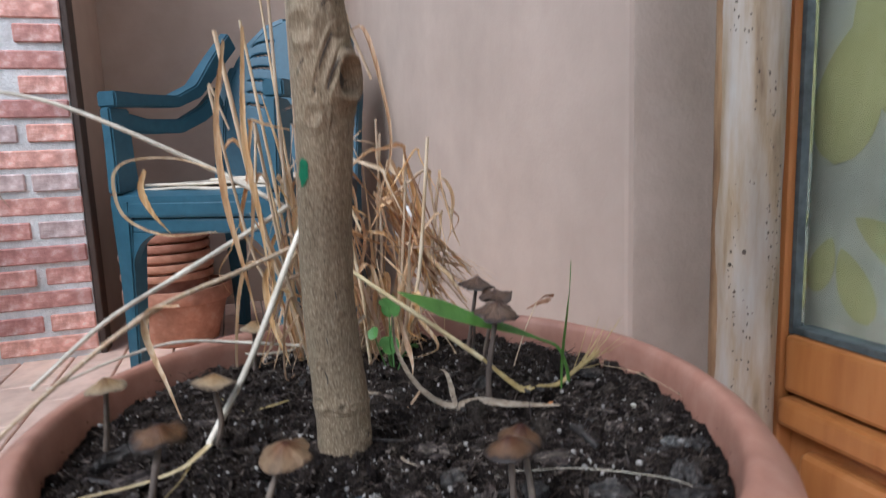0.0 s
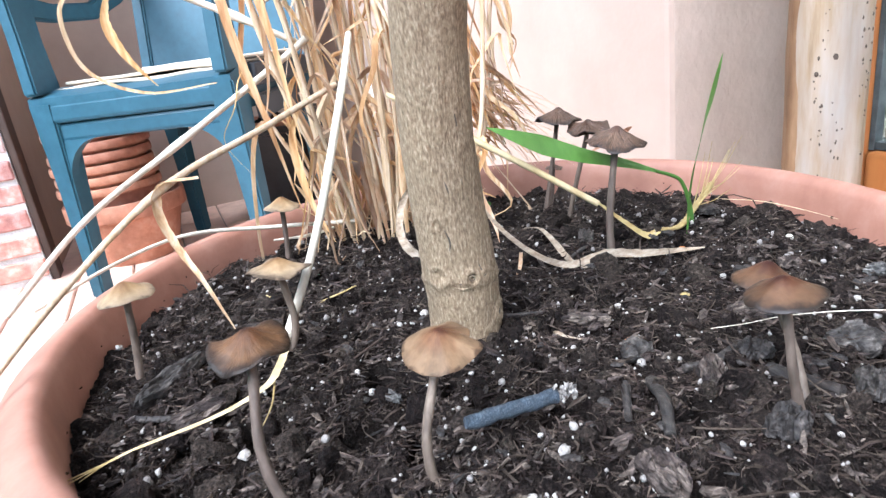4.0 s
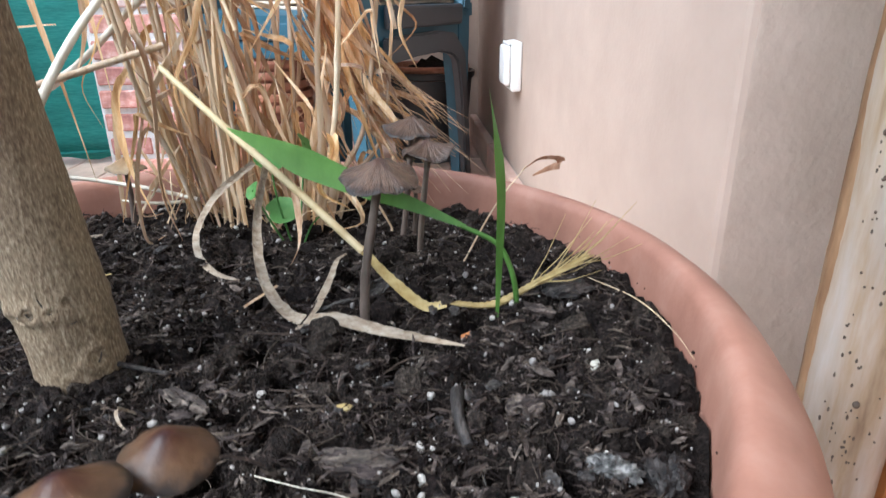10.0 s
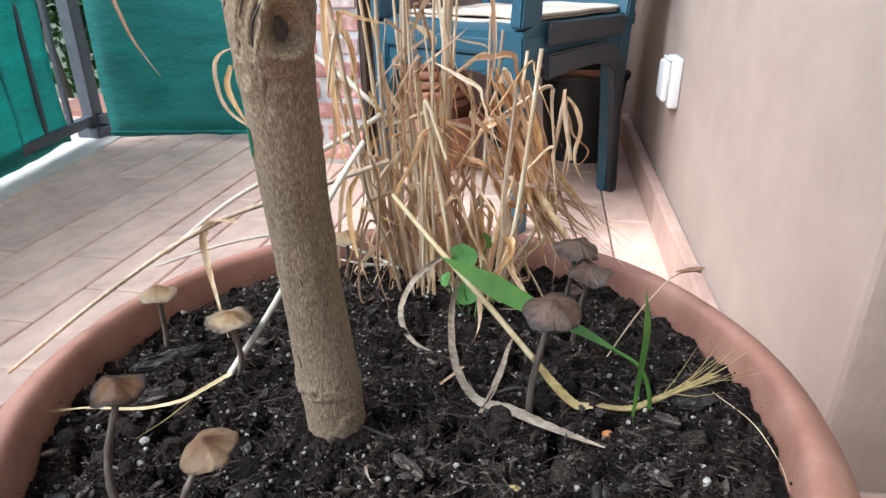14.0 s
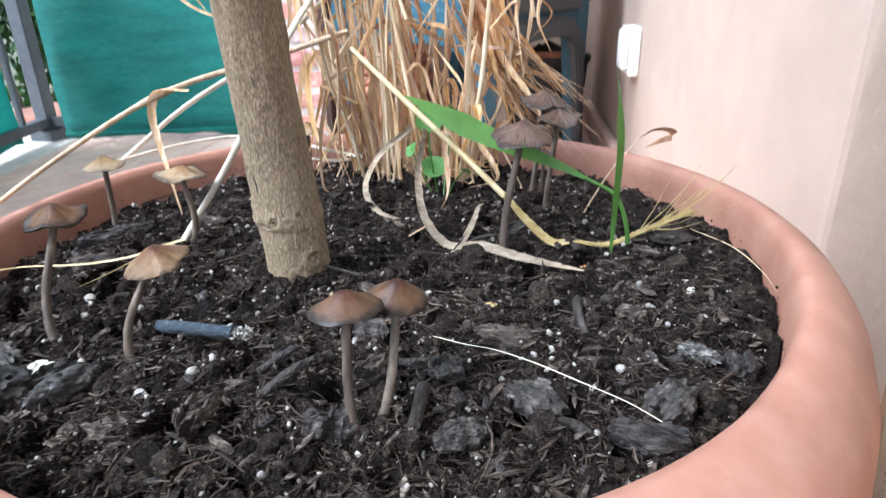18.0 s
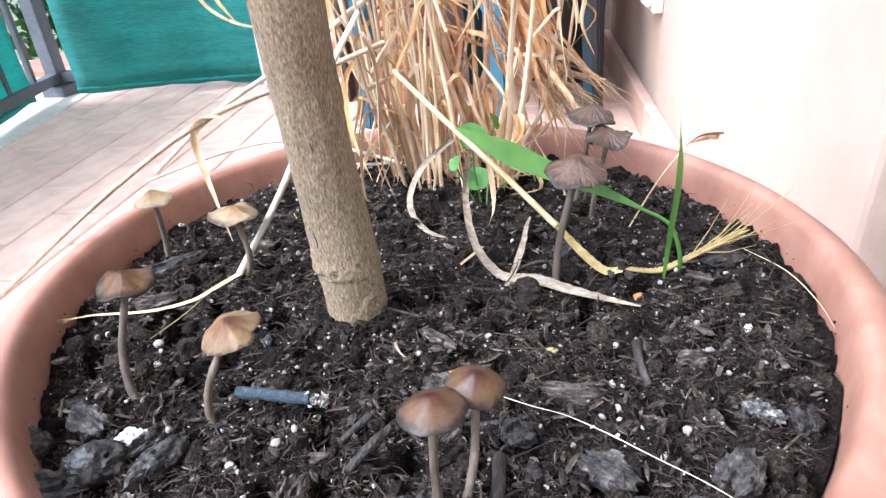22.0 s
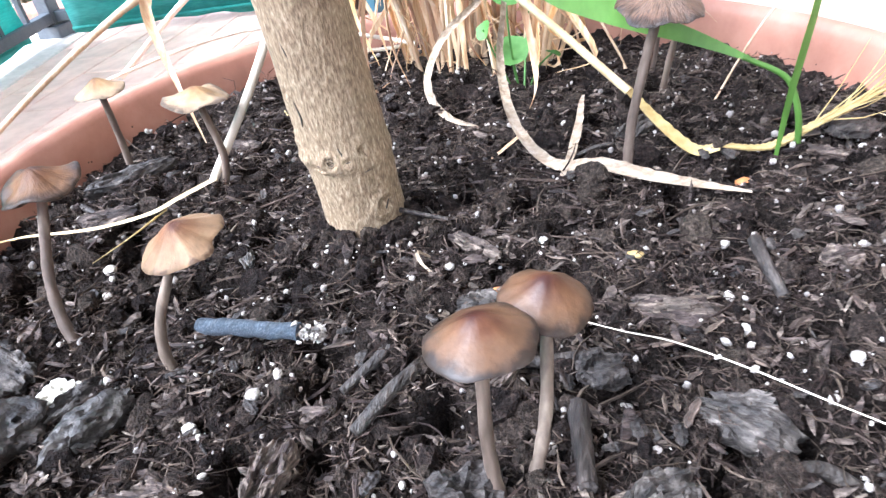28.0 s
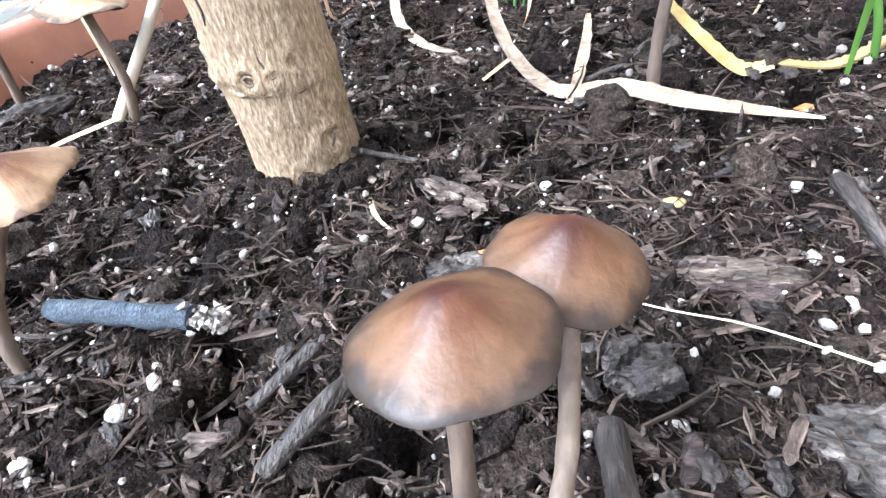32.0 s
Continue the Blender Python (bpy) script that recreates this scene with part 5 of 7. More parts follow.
FOLD, CRACK = "raised fold of bark round a branch scar", "dark crack in the bark"
for pts in ([(-1.75, 0.168), (-1.55, 0.186), (-1.20, 0.1985), (-0.70, 0.2035), (-0.25, 0.2000)], [(-2.15, 0.172), (-1.85, 0.192), (-1.35, 0.2070), (-0.80, 0.2120)], [(-1.55, 0.163), (-1.42, 0.178), (-1.22, 0.190)], [(-1.5, 0.218), (-1.1, 0.2235), (-0.6, 0.2210), (-0.1, 0.2260)]):
    bark_line("bark_fold", pts, 0.0013, M_BARK, FOLD)
for pts in ([(-1.66, 0.168), (-1.46, 0.186), (-1.12, 0.1962), (-0.70, 0.2005)], [(-2.05, 0.173), (-1.75, 0.191), (-1.30, 0.2042), (-0.85, 0.2085)], [(-1.6, 0.2150), (-1.2, 0.2200), (-0.7, 0.2185)], [(-1.25, 0.236), (-0.95, 0.2300), (-0.75, 0.2370)], [(-1.15, 0.2290), (-0.85, 0.2255), (-0.6, 0.2300)], [(-2.6, 0.188), (-2.3, 0.194), (-2.0, 0.2010)]):
    bark_line("bark_crack", pts, 0.00045, M_HEART, CRACK)
for sa, sz, ra, rz in ((-1.62, 0.0300, 0.185, 0.0021), (-1.62, 0.0300, 0.095, 0.0011), (-1.24, 0.0308, 0.12, 0.0013)):
    ring = [(sa + ra * math.cos(0.7 * i) * (1 + 0.12 * math.sin(2.1 * i)), sz + rz * math.sin(0.7 * i)) for i in range(10)]
    bark_line("scar_ring", ring, 0.00042, M_BARK, "small raised ring of a healed twig scar")
    bark_line("bark_crack", [(a + (sa - a) * 0.22, z + (sz - z) * 0.22) for a, z in ring], 0.00022, M_HEART, CRACK)
for pts in ([(-1.36, 0.0350), (-1.30, 0.0318), (-1.33, 0.0290)], [(-2.05, 0.0292), (-1.9, 0.0286), (-1.80, 0.0290)], [(-1.05, 0.0262), (-0.9, 0.0255), (-0.72, 0.0262)], [(-2.10, 0.0500), (-2.02, 0.0455), (-2.06, 0.0420)], [(-0.95, 0.0105), (-0.78, 0.0088), (-0.60, 0.0104), (-0.48, 0.0140)], [(-1.9, 0.068), (-1.83, 0.063)], [(-1.4, 0.090), (-1.34, 0.0855)], [(-1.75, 0.108), (-1.69, 0.1035)]):
    bark_line("bark_crack", pts, 0.00028, M_HEART, CRACK)
for pts in ([(-2.1, 0.0275), (-1.9, 0.0264), (-1.7, 0.0270), (-1.4, 0.0264), (-1.1, 0.0272), (-0.8, 0.0266)], [(-1.0, 0.0088), (-0.80, 0.0070), (-0.58, 0.0086), (-0.42, 0.0125)]):
    bark_line("bark_fold", pts, 0.0007, M_BARK, FOLD)
bm = bmesh.new()
c, k = axis(0.147), 18
vs = []
for i in range(k):
    a = 2 * math.pi * i / k
    w = 1 + 0.45 * noise.noise(Vector((2.5 * math.cos(a), 2.5 * math.sin(a), 4)))
    u, h = 0.22 * w * math.cos(a), 0.0062 * w * math.sin(a)
    vs.append((-2.45 + u, 0.147 + h))
ctr = bm.verts.new(axis(0.147) + 0.0136 * Vector((math.cos(-2.45), math.sin(-2.45), 0)))
rim = [bm.verts.new(axis(z) + 0.0134 * Vector((math.cos(a), math.sin(a), 0))) for a, z in vs]
for i in range(k):
    bm.faces.new((ctr, rim[i], rim[(i + 1) % k]))
part("paint_mark", bm, M_PAINT, tree, "green paint mark on the bark")


# ---- mushrooms ----
PROFILES = ([(0.0, 0.0), (0.10, -0.02), (0.20, -0.10), (0.32, -0.24)], [(0.0, 0.0), (0.07, -0.015), (0.15, -0.09), (0.23, -0.20), (0.33, -0.31)])   # round, and with a raised boss


def mushroom(base, top, radius, mat, label, tilt=(0, 0), height=0.45, wave=0.10, curl=0.0, sway=(0, 0), seed=0.0, stem=0.00135, notch=0.0, gnarl=0.0):
    """Cap with umbo and wavy margin, gills beneath, and a curved stem. Base and top are over the soil level."""
    bx, by = base
    bz = soil_z(bx, by) - 0.002
    thing = root("mushroom", (bx, by, bz), label, "mushroom", "mushrooms")
    tip = Vector((top[0] - bx, top[1] - by, S + top[2] - bz))
    h = radius * height
    m = Matrix.Translation(tip) @ Euler((radians(tilt[0]), radians(tilt[1]), 0)).to_matrix().to_4x4() @ Matrix.Rotation(seed, 4, "Z")
    bm, n = bmesh.new(), 120
    prof = PROFILES[bool(gnarl > 0.1)]
    prof = prof + [(0.46, -0.42), (0.62, -0.62), (0.78, -0.80), (0.90, -0.93), (0.97, -1.02), (1.0, -1.10)]
    rows = []
    for t, d in prof[1:]:
        row = []
        for k in range(n):
            a = 2 * math.pi * k / n
            w = 1 + wave * t * noise.noise(Vector((1.6 * math.cos(a) + seed, 1.6 * math.sin(a), 0.3)))
            if notch:
                w -= notch * t * math.exp(-((a - 1.0) / 0.22) ** 2)
            lift = curl * t * t * h * (1 + 0.3 * math.sin(3 * a + seed)) + wave * 1.2 * t * t * h * noise.noise(Vector((2.2 * math.cos(a), 2.2 * math.sin(a) + seed, 1)))
            wrinkle = gnarl * h * t * (noise.noise(Vector((2.6 * math.cos(a), 2.6 * math.sin(a), t * 1.4 + seed))) + (0.45 if gnarl > 0.1 else 0.2) * noise.noise(Vector((11 * math.cos(a), 11 * math.sin(a), t * 0.9 + seed))))
            row.append(bm.verts.new((radius * t * w * math.cos(a), radius * t * w * math.sin(a), d * h + lift + wrinkle)))
        rows.append(row)
    crown = bm.verts.new((0, 0, 0))
    for k in range(n):
        bm.faces.new((crown, rows[0][k], rows[0][(k + 1) % n]))
    for a, b in zip(rows, rows[1:]):
        for k in range(n):
            bm.faces.new((a[k], b[k], b[(k + 1) % n], a[(k + 1) % n]))
    edge = [(v.co.x, v.co.y, v.co.z) for v in rows[-1]]
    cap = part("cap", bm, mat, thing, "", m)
    bm = bmesh.new()
    outer = [bm.verts.new((x * 0.995, y * 0.995, z - 0.00015)) for x, y, z in edge]
    rows = [outer]
    for t, d in ((0.8, 0.03), (0.5, 0.16), (0.16, 0.26)):
        rows.append([bm.verts.new((x * t, y * t, z * t + (1 - t) * (-1.1 * h) + d * h + (0.05 * h if k % 2 else -0.05 * h))) for k, (x, y, z) in enumerate(edge)])
    for a, b in zip(rows, rows[1:]):
        for k in range(n):
            bm.faces.new((a[k], a[(k + 1) % n], b[(k + 1) % n], b[k]))
    bm.faces.new(rows[-1])
    part("gill_disc", bm, M_GILL, cap)
    bm = bmesh.new()
    end = m @ Vector((0, 0, -0.55 * h))
    low = Vector((0, 0, 0))
    mid = low.lerp(end, 0.45) + Vector((sway[0], sway[1], 0))
    q = low.lerp(end, 0.85) + Vector((sway[0] * 0.25, sway[1] * 0.25, 0))
    pts = smooth_path([low, low.lerp(mid, 0.4) + Vector((sway[0] * 0.35, sway[1] * 0.35, 0)), mid, q, end], 20)
    tube(bm, pts, [stem * (1.25 - 0.35 * i / 20) * (1 + 0.06 * math.sin(i * 1.9 + seed)) for i in range(21)], 10)
    part("stem", bm, M_STEM, thing)


DARK = "withered dark brown mushroom with a wrinkled, upturned cap"
mushroom((0.0616, 0.0848), (0.0686, 0.0736, 0.0670), 0.0126, M_DARKCAP, DARK, (6, 5), 0.76, 0.16, 0.34, (0.0005, 0), 1.0, 0.0013, 0, 0.11)
mushroom((0.0703, 0.0760), (0.0753, 0.0552, 0.0605), 0.0119, M_DARKCAP, DARK, (6, -4), 0.84, 0.18, 0.60, (-0.001, 0), 2.2, 0.0013, 0, 0.11)
mushroom((0.0520, 0.0025), (0.0596, 0.0068, 0.0640), 0.0140, M_WITHERCAP, "large withered dark brown mushroom with a wrinkled cap", (9, 4), 0.74, 0.12, 0.34, (-0.0022, 0.001), 4.0, 0.0016, 0, 0.11)
mushroom((-0.1180, -0.0865), (-0.1200, -0.0686, 0.0445), 0.0116, M_BROWNCAP, "brown mushroom with a pointed cap and dark flat margin", (6, -2), 0.88, 0.08, 0.50, (-0.0048, 0.0005), 0.4, 0.0015, 0, 0.08)
mushroom((-0.0785, -0.0955), (-0.0690, -0.0845, 0.0355), 0.0120, M_BUFFCAP, "tan mushroom with a split margin, leaning", (9, -7), 0.52, 0.16, 0.05, (-0.0042, -0.001), 5.2, 0.0014, 0.20, 0.06)
mushroom((-0.1660, 0.0220), (-0.1606, 0.0172, 0.0410), 0.0106, M_PALECAP, "pale cream mushroom with a tan crown beside the rim", (0, -3), 0.66, 0.08, 0.25, (0.0006, 0), 3.3, 0.0014)
mushroom((-0.1085, 0.0000), (-0.1034, -0.0032, 0.0425), 0.0121, M_PALECAP, "pale tan mushroom with small slits in its flat cap", (-2, 6), 0.55, 0.16, 0.40, (0.0048, -0.0005), 1.7, 0.0014)
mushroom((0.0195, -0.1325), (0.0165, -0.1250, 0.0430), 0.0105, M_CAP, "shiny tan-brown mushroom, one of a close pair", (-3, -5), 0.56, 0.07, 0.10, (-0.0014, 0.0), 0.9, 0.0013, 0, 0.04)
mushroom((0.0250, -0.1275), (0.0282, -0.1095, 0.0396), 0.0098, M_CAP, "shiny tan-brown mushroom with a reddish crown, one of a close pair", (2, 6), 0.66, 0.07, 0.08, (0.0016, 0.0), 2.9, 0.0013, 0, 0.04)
mushroom((-0.0900, 0.1250), (-0.0865, 0.1220, 0.0385), 0.0105, M_PALECAP, "pale cream mushroom behind the tree trunk", (0, 4), 0.66, 0.08, 0.2, (0.0005, 0), 5.0, 0.0014)
mushroom((0.0668, 0.0880), (0.0690, 0.0835, 0.0330), 0.0052, M_DARKCAP, "tiny withered dark mushroom among larger ones", (0, 6), 0.6, 0.16, 0.3, (0.0005, 0), 2.0, 0.0010, 0, 0.11)


# ---- green plants ----
def P(x, y, z):
    return Vector((x, y, S + z))


def blade_part(name, thing, points, width, mat, side, twist=0.0, fold=0.3, taper=(0.3, 1.0, 0.05), peak=0.35, n=22, label="", ragged=0.12):
    o = thing.matrix_basis.translation
    bm = bmesh.new()
    blade(bm, [p - o for p in smooth_path(points, n)], width, Vector(side), twist, fold, taper, peak, ragged)
    return part(name, bm, mat, thing, label)


def tube_part(name, thing, points, radii, mat, n=20, sides=7, label=""):
    o = thing.matrix_basis.translation
    pts = smooth_path(points, n)
    rr = [float(np.interp(i / n, [k / (len(radii) - 1) for k in range(len(radii))], radii)) for i in range(n + 1)]
    bm = bmesh.new()
    tube(bm, [p - o for p in pts], rr, sides)
    return part(name, bm, mat, thing, label)


seedling = root("grass_seedling", P(0.1060, 0.0120, 0.0), "young green grass seedling with one long arching blade", "grass")
blade_part("upright_blade", seedling, [P(0.1020, 0.0095, -0.002), P(0.1022, 0.0070, 0.025), P(0.1015, -0.0020, 0.055), P(0.0985, -0.0120, 0.075), P(0.0950, -0.0205, 0.0915)], 0.0058, M_GREEN, (1.0, 0.1, 0), 1.5, 0.15, (0.20, 1.0, 0.015), 0.62, 26, "", 0.0)
tube_part("shoot", seedling, [P(0.1105, 0.0152, -0.002), P(0.1090, 0.0150, 0.012), P(0.1050, 0.0150, 0.024), P(0.1000, 0.0150, 0.0300), P(0.0880, 0.0165, 0.0355)], [0.0012, 0.0011, 0.0010, 0.0009], M_GREEN)
blade_part("arching_blade", seedling, [P(0.0900, 0.0163, 0.0350), P(0.0720, 0.0190, 0.0425), P(0.0500, 0.0215, 0.0505), P(0.0280, 0.0235, 0.0600), P(0.0020, 0.0255, 0.0715)], 0.0118, M_GREEN, (0.1, 0.55, 0.80), 0.1, 0.2, (0.14, 1.0, 0.03), 0.72, 30, "", 0.0)
weed = root("round_leaf_seedling", P(0.0040, 0.0850, 0.0), "small bright green seedling with round leaves in the straw", "seedling")
for (x, y, z), r, tilt in (((0.0042, 0.0712, 0.0512), 0.0086, (50, 10)), ((0.0045, 0.0815, 0.0216), 0.0080, (45, -10)), ((0.0140, 0.1000, 0.0500), 0.0058, (60, 20)), ((0.0230, 0.0860, 0.0180), 0.0040, (30, 15)), ((-0.0070, 0.0760, 0.0330), 0.0050, (55, -25))):
    bm = bmesh.new()
    ring = []
    ctr = bm.verts.new((0, 0, -0.0006))
    for k in range(22):
        a = 2 * math.pi * k / 22
        q = r * (1 - 0.28 * math.exp(-((a - math.pi) / 0.25) ** 2)) * (1 + 0.04 * math.sin(5 * a))
        ring.append(bm.verts.new((q * math.cos(a), q * math.sin(a) * 0.9, 0.0008 * math.cos(2 * a))))
    for k in range(22):
        bm.faces.new((ctr, ring[k], ring[(k + 1) % 22]))
    o = weed.matrix_basis.translation
    part("round_leaf", bm, M_CLOVER, weed, "", Matrix.Translation(P(x, y, z) - o) @ Euler((radians(tilt[0]), radians(tilt[1]), x * 90)).to_matrix().to_4x4())
    tube_part("leaf_stalk", weed, [P(0.0060 + x * 0.2, 0.0880, -0.002), P(x * 0.6 + 0.002, y + 0.004, z * 0.55), P(x, y, z)], [0.0006, 0.0004], M_CLOVER, 10, 6)

# ---- clump of dry grass ----
clump = root("dry_grass_clump", P(-0.0200, 0.1200, 0.0), "tall clump of dry straw-coloured grass with hanging withered leaves", "dry grass")
rnd = random.Random(5)
STALKS = [  # base x, y, lean at 0.2 m over the soil in x and y, height, radius, snapped top
    (-0.0480, 0.1180, -0.0480, 0.0000, 0.240, 0.0026, 0), (-0.0540, 0.1260, -0.0200, 0.0060, 0.250, 0.0017, 0), (-0.0420, 0.1220, -0.0180, 0.0020, 0.310, 0.0018, 0), (-0.0460, 0.1300, -0.0050, 0.0100, 0.310, 0.0016, 0),
    (-0.0350, 0.1150, -0.0020, -0.0040, 0.310, 0.0016, 0), (-0.0300, 0.1250, 0.0080, 0.0060, 0.310, 0.0017, 0), (-0.0250, 0.1120, -0.0120, -0.0060, 0.230, 0.0015, 0), (-0.0180, 0.1230, 0.0030, 0.0040, 0.260, 0.0018, 0),
    (-0.0120, 0.1150, 0.0000, -0.0030, 0.240, 0.0017, 1), (-0.0080, 0.1280, 0.0190, 0.0080, 0.170, 0.0016, 0), (0.0000, 0.1180, 0.0150, 0.0020, 0.180, 0.0016, 0), (0.0060, 0.1100, 0.0240, -0.0060, 0.150, 0.0017, 0),
    (0.0120, 0.1200, 0.0230, 0.0030, 0.160, 0.0015, 0), (0.0160, 0.1060, 0.0240, -0.0180, 0.165, 0.0020, 0), (0.0200, 0.1150, 0.0350, 0.0000, 0.130, 0.0016, 1), (-0.0580, 0.1330, -0.0420, 0.0120, 0.200, 0.0014, 1),
    (-0.0380, 0.1360, -0.0250, 0.0160, 0.310, 0.0014, 0), (-0.0280, 0.1080, 0.0140, -0.0140, 0.200, 0.0014, 0), (-0.0050, 0.1050, -0.0160, -0.0180, 0.130, 0.0015, 1), (0.0240, 0.1230, 0.0450, 0.0060, 0.110, 0.0014, 0),
    (-0.0450, 0.1080, -0.0280, -0.0160, 0.170, 0.0014, 1), (-0.0220, 0.1400, 0.0030, 0.0220, 0.250, 0.0014, 0)]
for bx, by, lx, ly, hgt, rad, snapped in STALKS:
    bz = soil_z(bx, by) - S - 0.003
    k = hgt / 0.2
    wob = [rnd.uniform(-0.005, 0.005) for _ in range(4)]
    pts = [P(bx, by, bz), P(bx + lx * 0.28 + wob[0], by + ly * 0.3, min(0.055, hgt * 0.22)), P(bx + lx * 0.62 + wob[1], by + ly * 0.6 + wob[2], hgt * 0.45), P(bx + lx * (0.5 + 0.5 * k) + wob[3], by + ly * k, hgt)]
    if snapped:
        q, a = pts[-1], rnd.uniform(-0.3, 4.0)
        ln = rnd.uniform(0.018, 0.040)
        pts += [q + Vector((math.cos(a) * 0.003, -0.001, 0.0005)), q + Vector((math.cos(a) * ln * 0.25, -abs(math.sin(a)) * ln * 0.2, -ln * 0.35)), q + Vector((math.cos(a) * ln * 0.5, -abs(math.sin(a)) * ln * 0.4, -ln))]
    n = 30
    o = clump.matrix_basis.translation
    line = smooth_path(pts, n)
    bm = bmesh.new()
    tube(bm, [p - o for p in line], [0.88 * rad * (1.05 - 0.35 * i / n) * (1.28 if i in (7, 15, 22) else 1) for i in range(n + 1)], 7)
    part("stalk", bm, M_STRAW, clump)
    for j in range(rnd.choice((2, 3, 3, 4))):
        i = rnd.randint(4, 24)
        s = line[i]
        a = rnd.uniform(0, 6.28)
        out = Vector((math.cos(a), math.sin(a) * 0.8, 0))
        ln = rnd.uniform(0.05, 0.13) if bx < 0 else rnd.uniform(0.03, 0.07)
        rise = rnd.uniform(-0.35, 0.3)
        q = [s, s + out * ln * 0.08 + Vector((0, 0, ln * rise * 0.5)), s + out * ln * 0.16 + Vector((0, 0, ln * (rise * 0.5 - 0.22))), s + out * ln * (0.16 + 0.14 * rnd.random()) + Vector((rnd.uniform(-0.01, 0.01), 0, -ln * 0.62)), s + out * ln * 0.20 + Vector((rnd.uniform(-0.012, 0.012), rnd.uniform(-0.01, 0.01), -ln * 0.95))]
        floor_z = soil_z(min(0.15, max(-0.15, q[-1].x)), min(0.15, q[-1].y)) + 0.003
        for w in q[2:]:
            w.z = max(w.z, floor_z)
        blade_part("leaf", clump, q, rnd.choice((0.0020, 0.0028, 0.0036, 0.0048, 0.0062)), rnd.choice((M_DRYLEAF, M_ORANGELEAF)), (-math.sin(a), math.cos(a), 0.2), rnd.uniform(-2.6, 2.6), rnd.uniform(0.5, 1.3), (0.55, 1.0, 0.08), 0.3, 18)
# leaf sheaths that still clasp the stalks
for bx, by, lx, ly, hgt, rad, snapped in STALKS:
    for j in range(rnd.choice((0, 1, 1, 1))):
        top = hgt * rnd.uniform(0.45, 0.9)
        dx, dy = rnd.uniform(-0.008, 0.008), rnd.uniform(-0.006, 0.003)
        k = top / 0.2
        q = [P(bx + dx * 0.2, by - 0.002, 0.0), P(bx + lx * 0.28 + dx * 0.4, by + ly * 0.3 + dy * 0.4 - 0.003, top * 0.33), P(bx + lx * 0.5 * k + dx * 0.8, by + ly * 0.5 * k + dy - 0.003, top * 0.68), P(bx + lx * 0.9 * k + dx * 2.2, by + ly * k + dy * 1.5, top)]
        blade_part("sheath", clump, q, rnd.uniform(0.0030, 0.0060), rnd.choice((M_DRYLEAF, M_STRAW, M_STRAW)), (1, 0.25, 0), rnd.uniform(-0.8, 0.8), rnd.uniform(0.4, 0.9), (0.7, 1.0, 0.1), 0.3, 18)
# short withered blades round the foot of the clump
for k in range(22):
    a = rnd.uniform(0, 6.28)
    bx, by = -0.02 + 0.045 * math.cos(a) * rnd.random() ** 0.5, 0.119 + 0.017 * math.sin(a) * rnd.random() ** 0.5
    ln = rnd.uniform(0.04, 0.11)
    dx, dy = 0.35 * ln * math.cos(a), 0.25 * ln * math.sin(a)
    blade_part("leaf", clump, [P(bx, by, 0.002), P(bx + dx * 0.3, by + dy * 0.3, ln * 0.5), P(bx + dx * 0.6, by + dy * 0.6, ln * 0.85), P(bx + dx * 0.9 + rnd.uniform(-0.006, 0.006), by + dy * 0.9, ln * rnd.uniform(0.95, 1.2))], rnd.uniform(0.0026, 0.0058), M_DRYLEAF, (-math.sin(a), math.cos(a), 0), rnd.uniform(-2, 2), 0.5, (0.5, 1.0, 0.1), 0.4, 14)
# broken leaves lying crosswise between the stalks
for k in range(64):
    s = P(rnd.uniform(-0.060, 0.035), rnd.uniform(0.100, 0.132), rnd.uniform(0.05, 0.19))
    if s.x > 0.0 and s.z > S + 0.13:
        s.z -= 0.06
    a, ln = rnd.choice((1, -1)), rnd.uniform(0.045, 0.11)
    lift = rnd.uniform(-1.3, 1.1)
    m = s + Vector((a * ln * 0.30, rnd.uniform(-0.012, 0.006), ln * lift * 0.5))
    e = m + Vector((a * ln * rnd.uniform(-0.15, 0.35), rnd.uniform(-0.012, 0.006), -ln * rnd.uniform(0.3, 0.8)))
    m.x, e.x = (min(0.055, max(-0.085, w.x)) for w in (m, e))
    for w in (m, e):
        w.z = max(w.z, S + 0.008)
    blade_part("broken_leaf", clump, [s, s.lerp(m, 0.55), m, m + (e - m) * 0.15 + Vector((0, 0, -0.001)), e], rnd.uniform(0.0022, 0.0055), rnd.choice((M_DRYLEAF, M_ORANGELEAF, M_STRAW)), (0.1, 0.7, 0.6), rnd.uniform(-2.4, 2.4), rnd.uniform(0.4, 1.0), (0.12, 1.0, 0.05), 0.35, 22)
# hay that has slumped to the wall side, with its awns
for k in range(46):
    x0, y0, z0 = rnd.uniform(0.005, 0.035), rnd.uniform(0.108, 0.128), rnd.uniform(0.09, 0.15)
    ex, ez = rnd.uniform(0.045, 0.080), rnd.uniform(0.025, 0.065)
    blade_part("hanging_leaf", clump, [P(x0, y0, z0), P(x0 + (ex - x0) * 0.25, y0 + 0.003, z0 - 0.022), P(x0 + (ex - x0) * 0.6, y0 + rnd.uniform(-0.006, 0.01), (z0 + ez) * 0.45), P(ex, y0 + rnd.uniform(-0.012, 0.014), ez)], rnd.uniform(0.0012, 0.0060), rnd.choice((M_DRYLEAF, M_ORANGELEAF, M_ORANGELEAF)), (0.7, 0.7, 0), rnd.uniform(-1.8, 1.8), 0.6, (0.6, 1.0, 0.15), 0.35, 14)
bm = bmesh.new()
o = clump.matrix_basis.translation
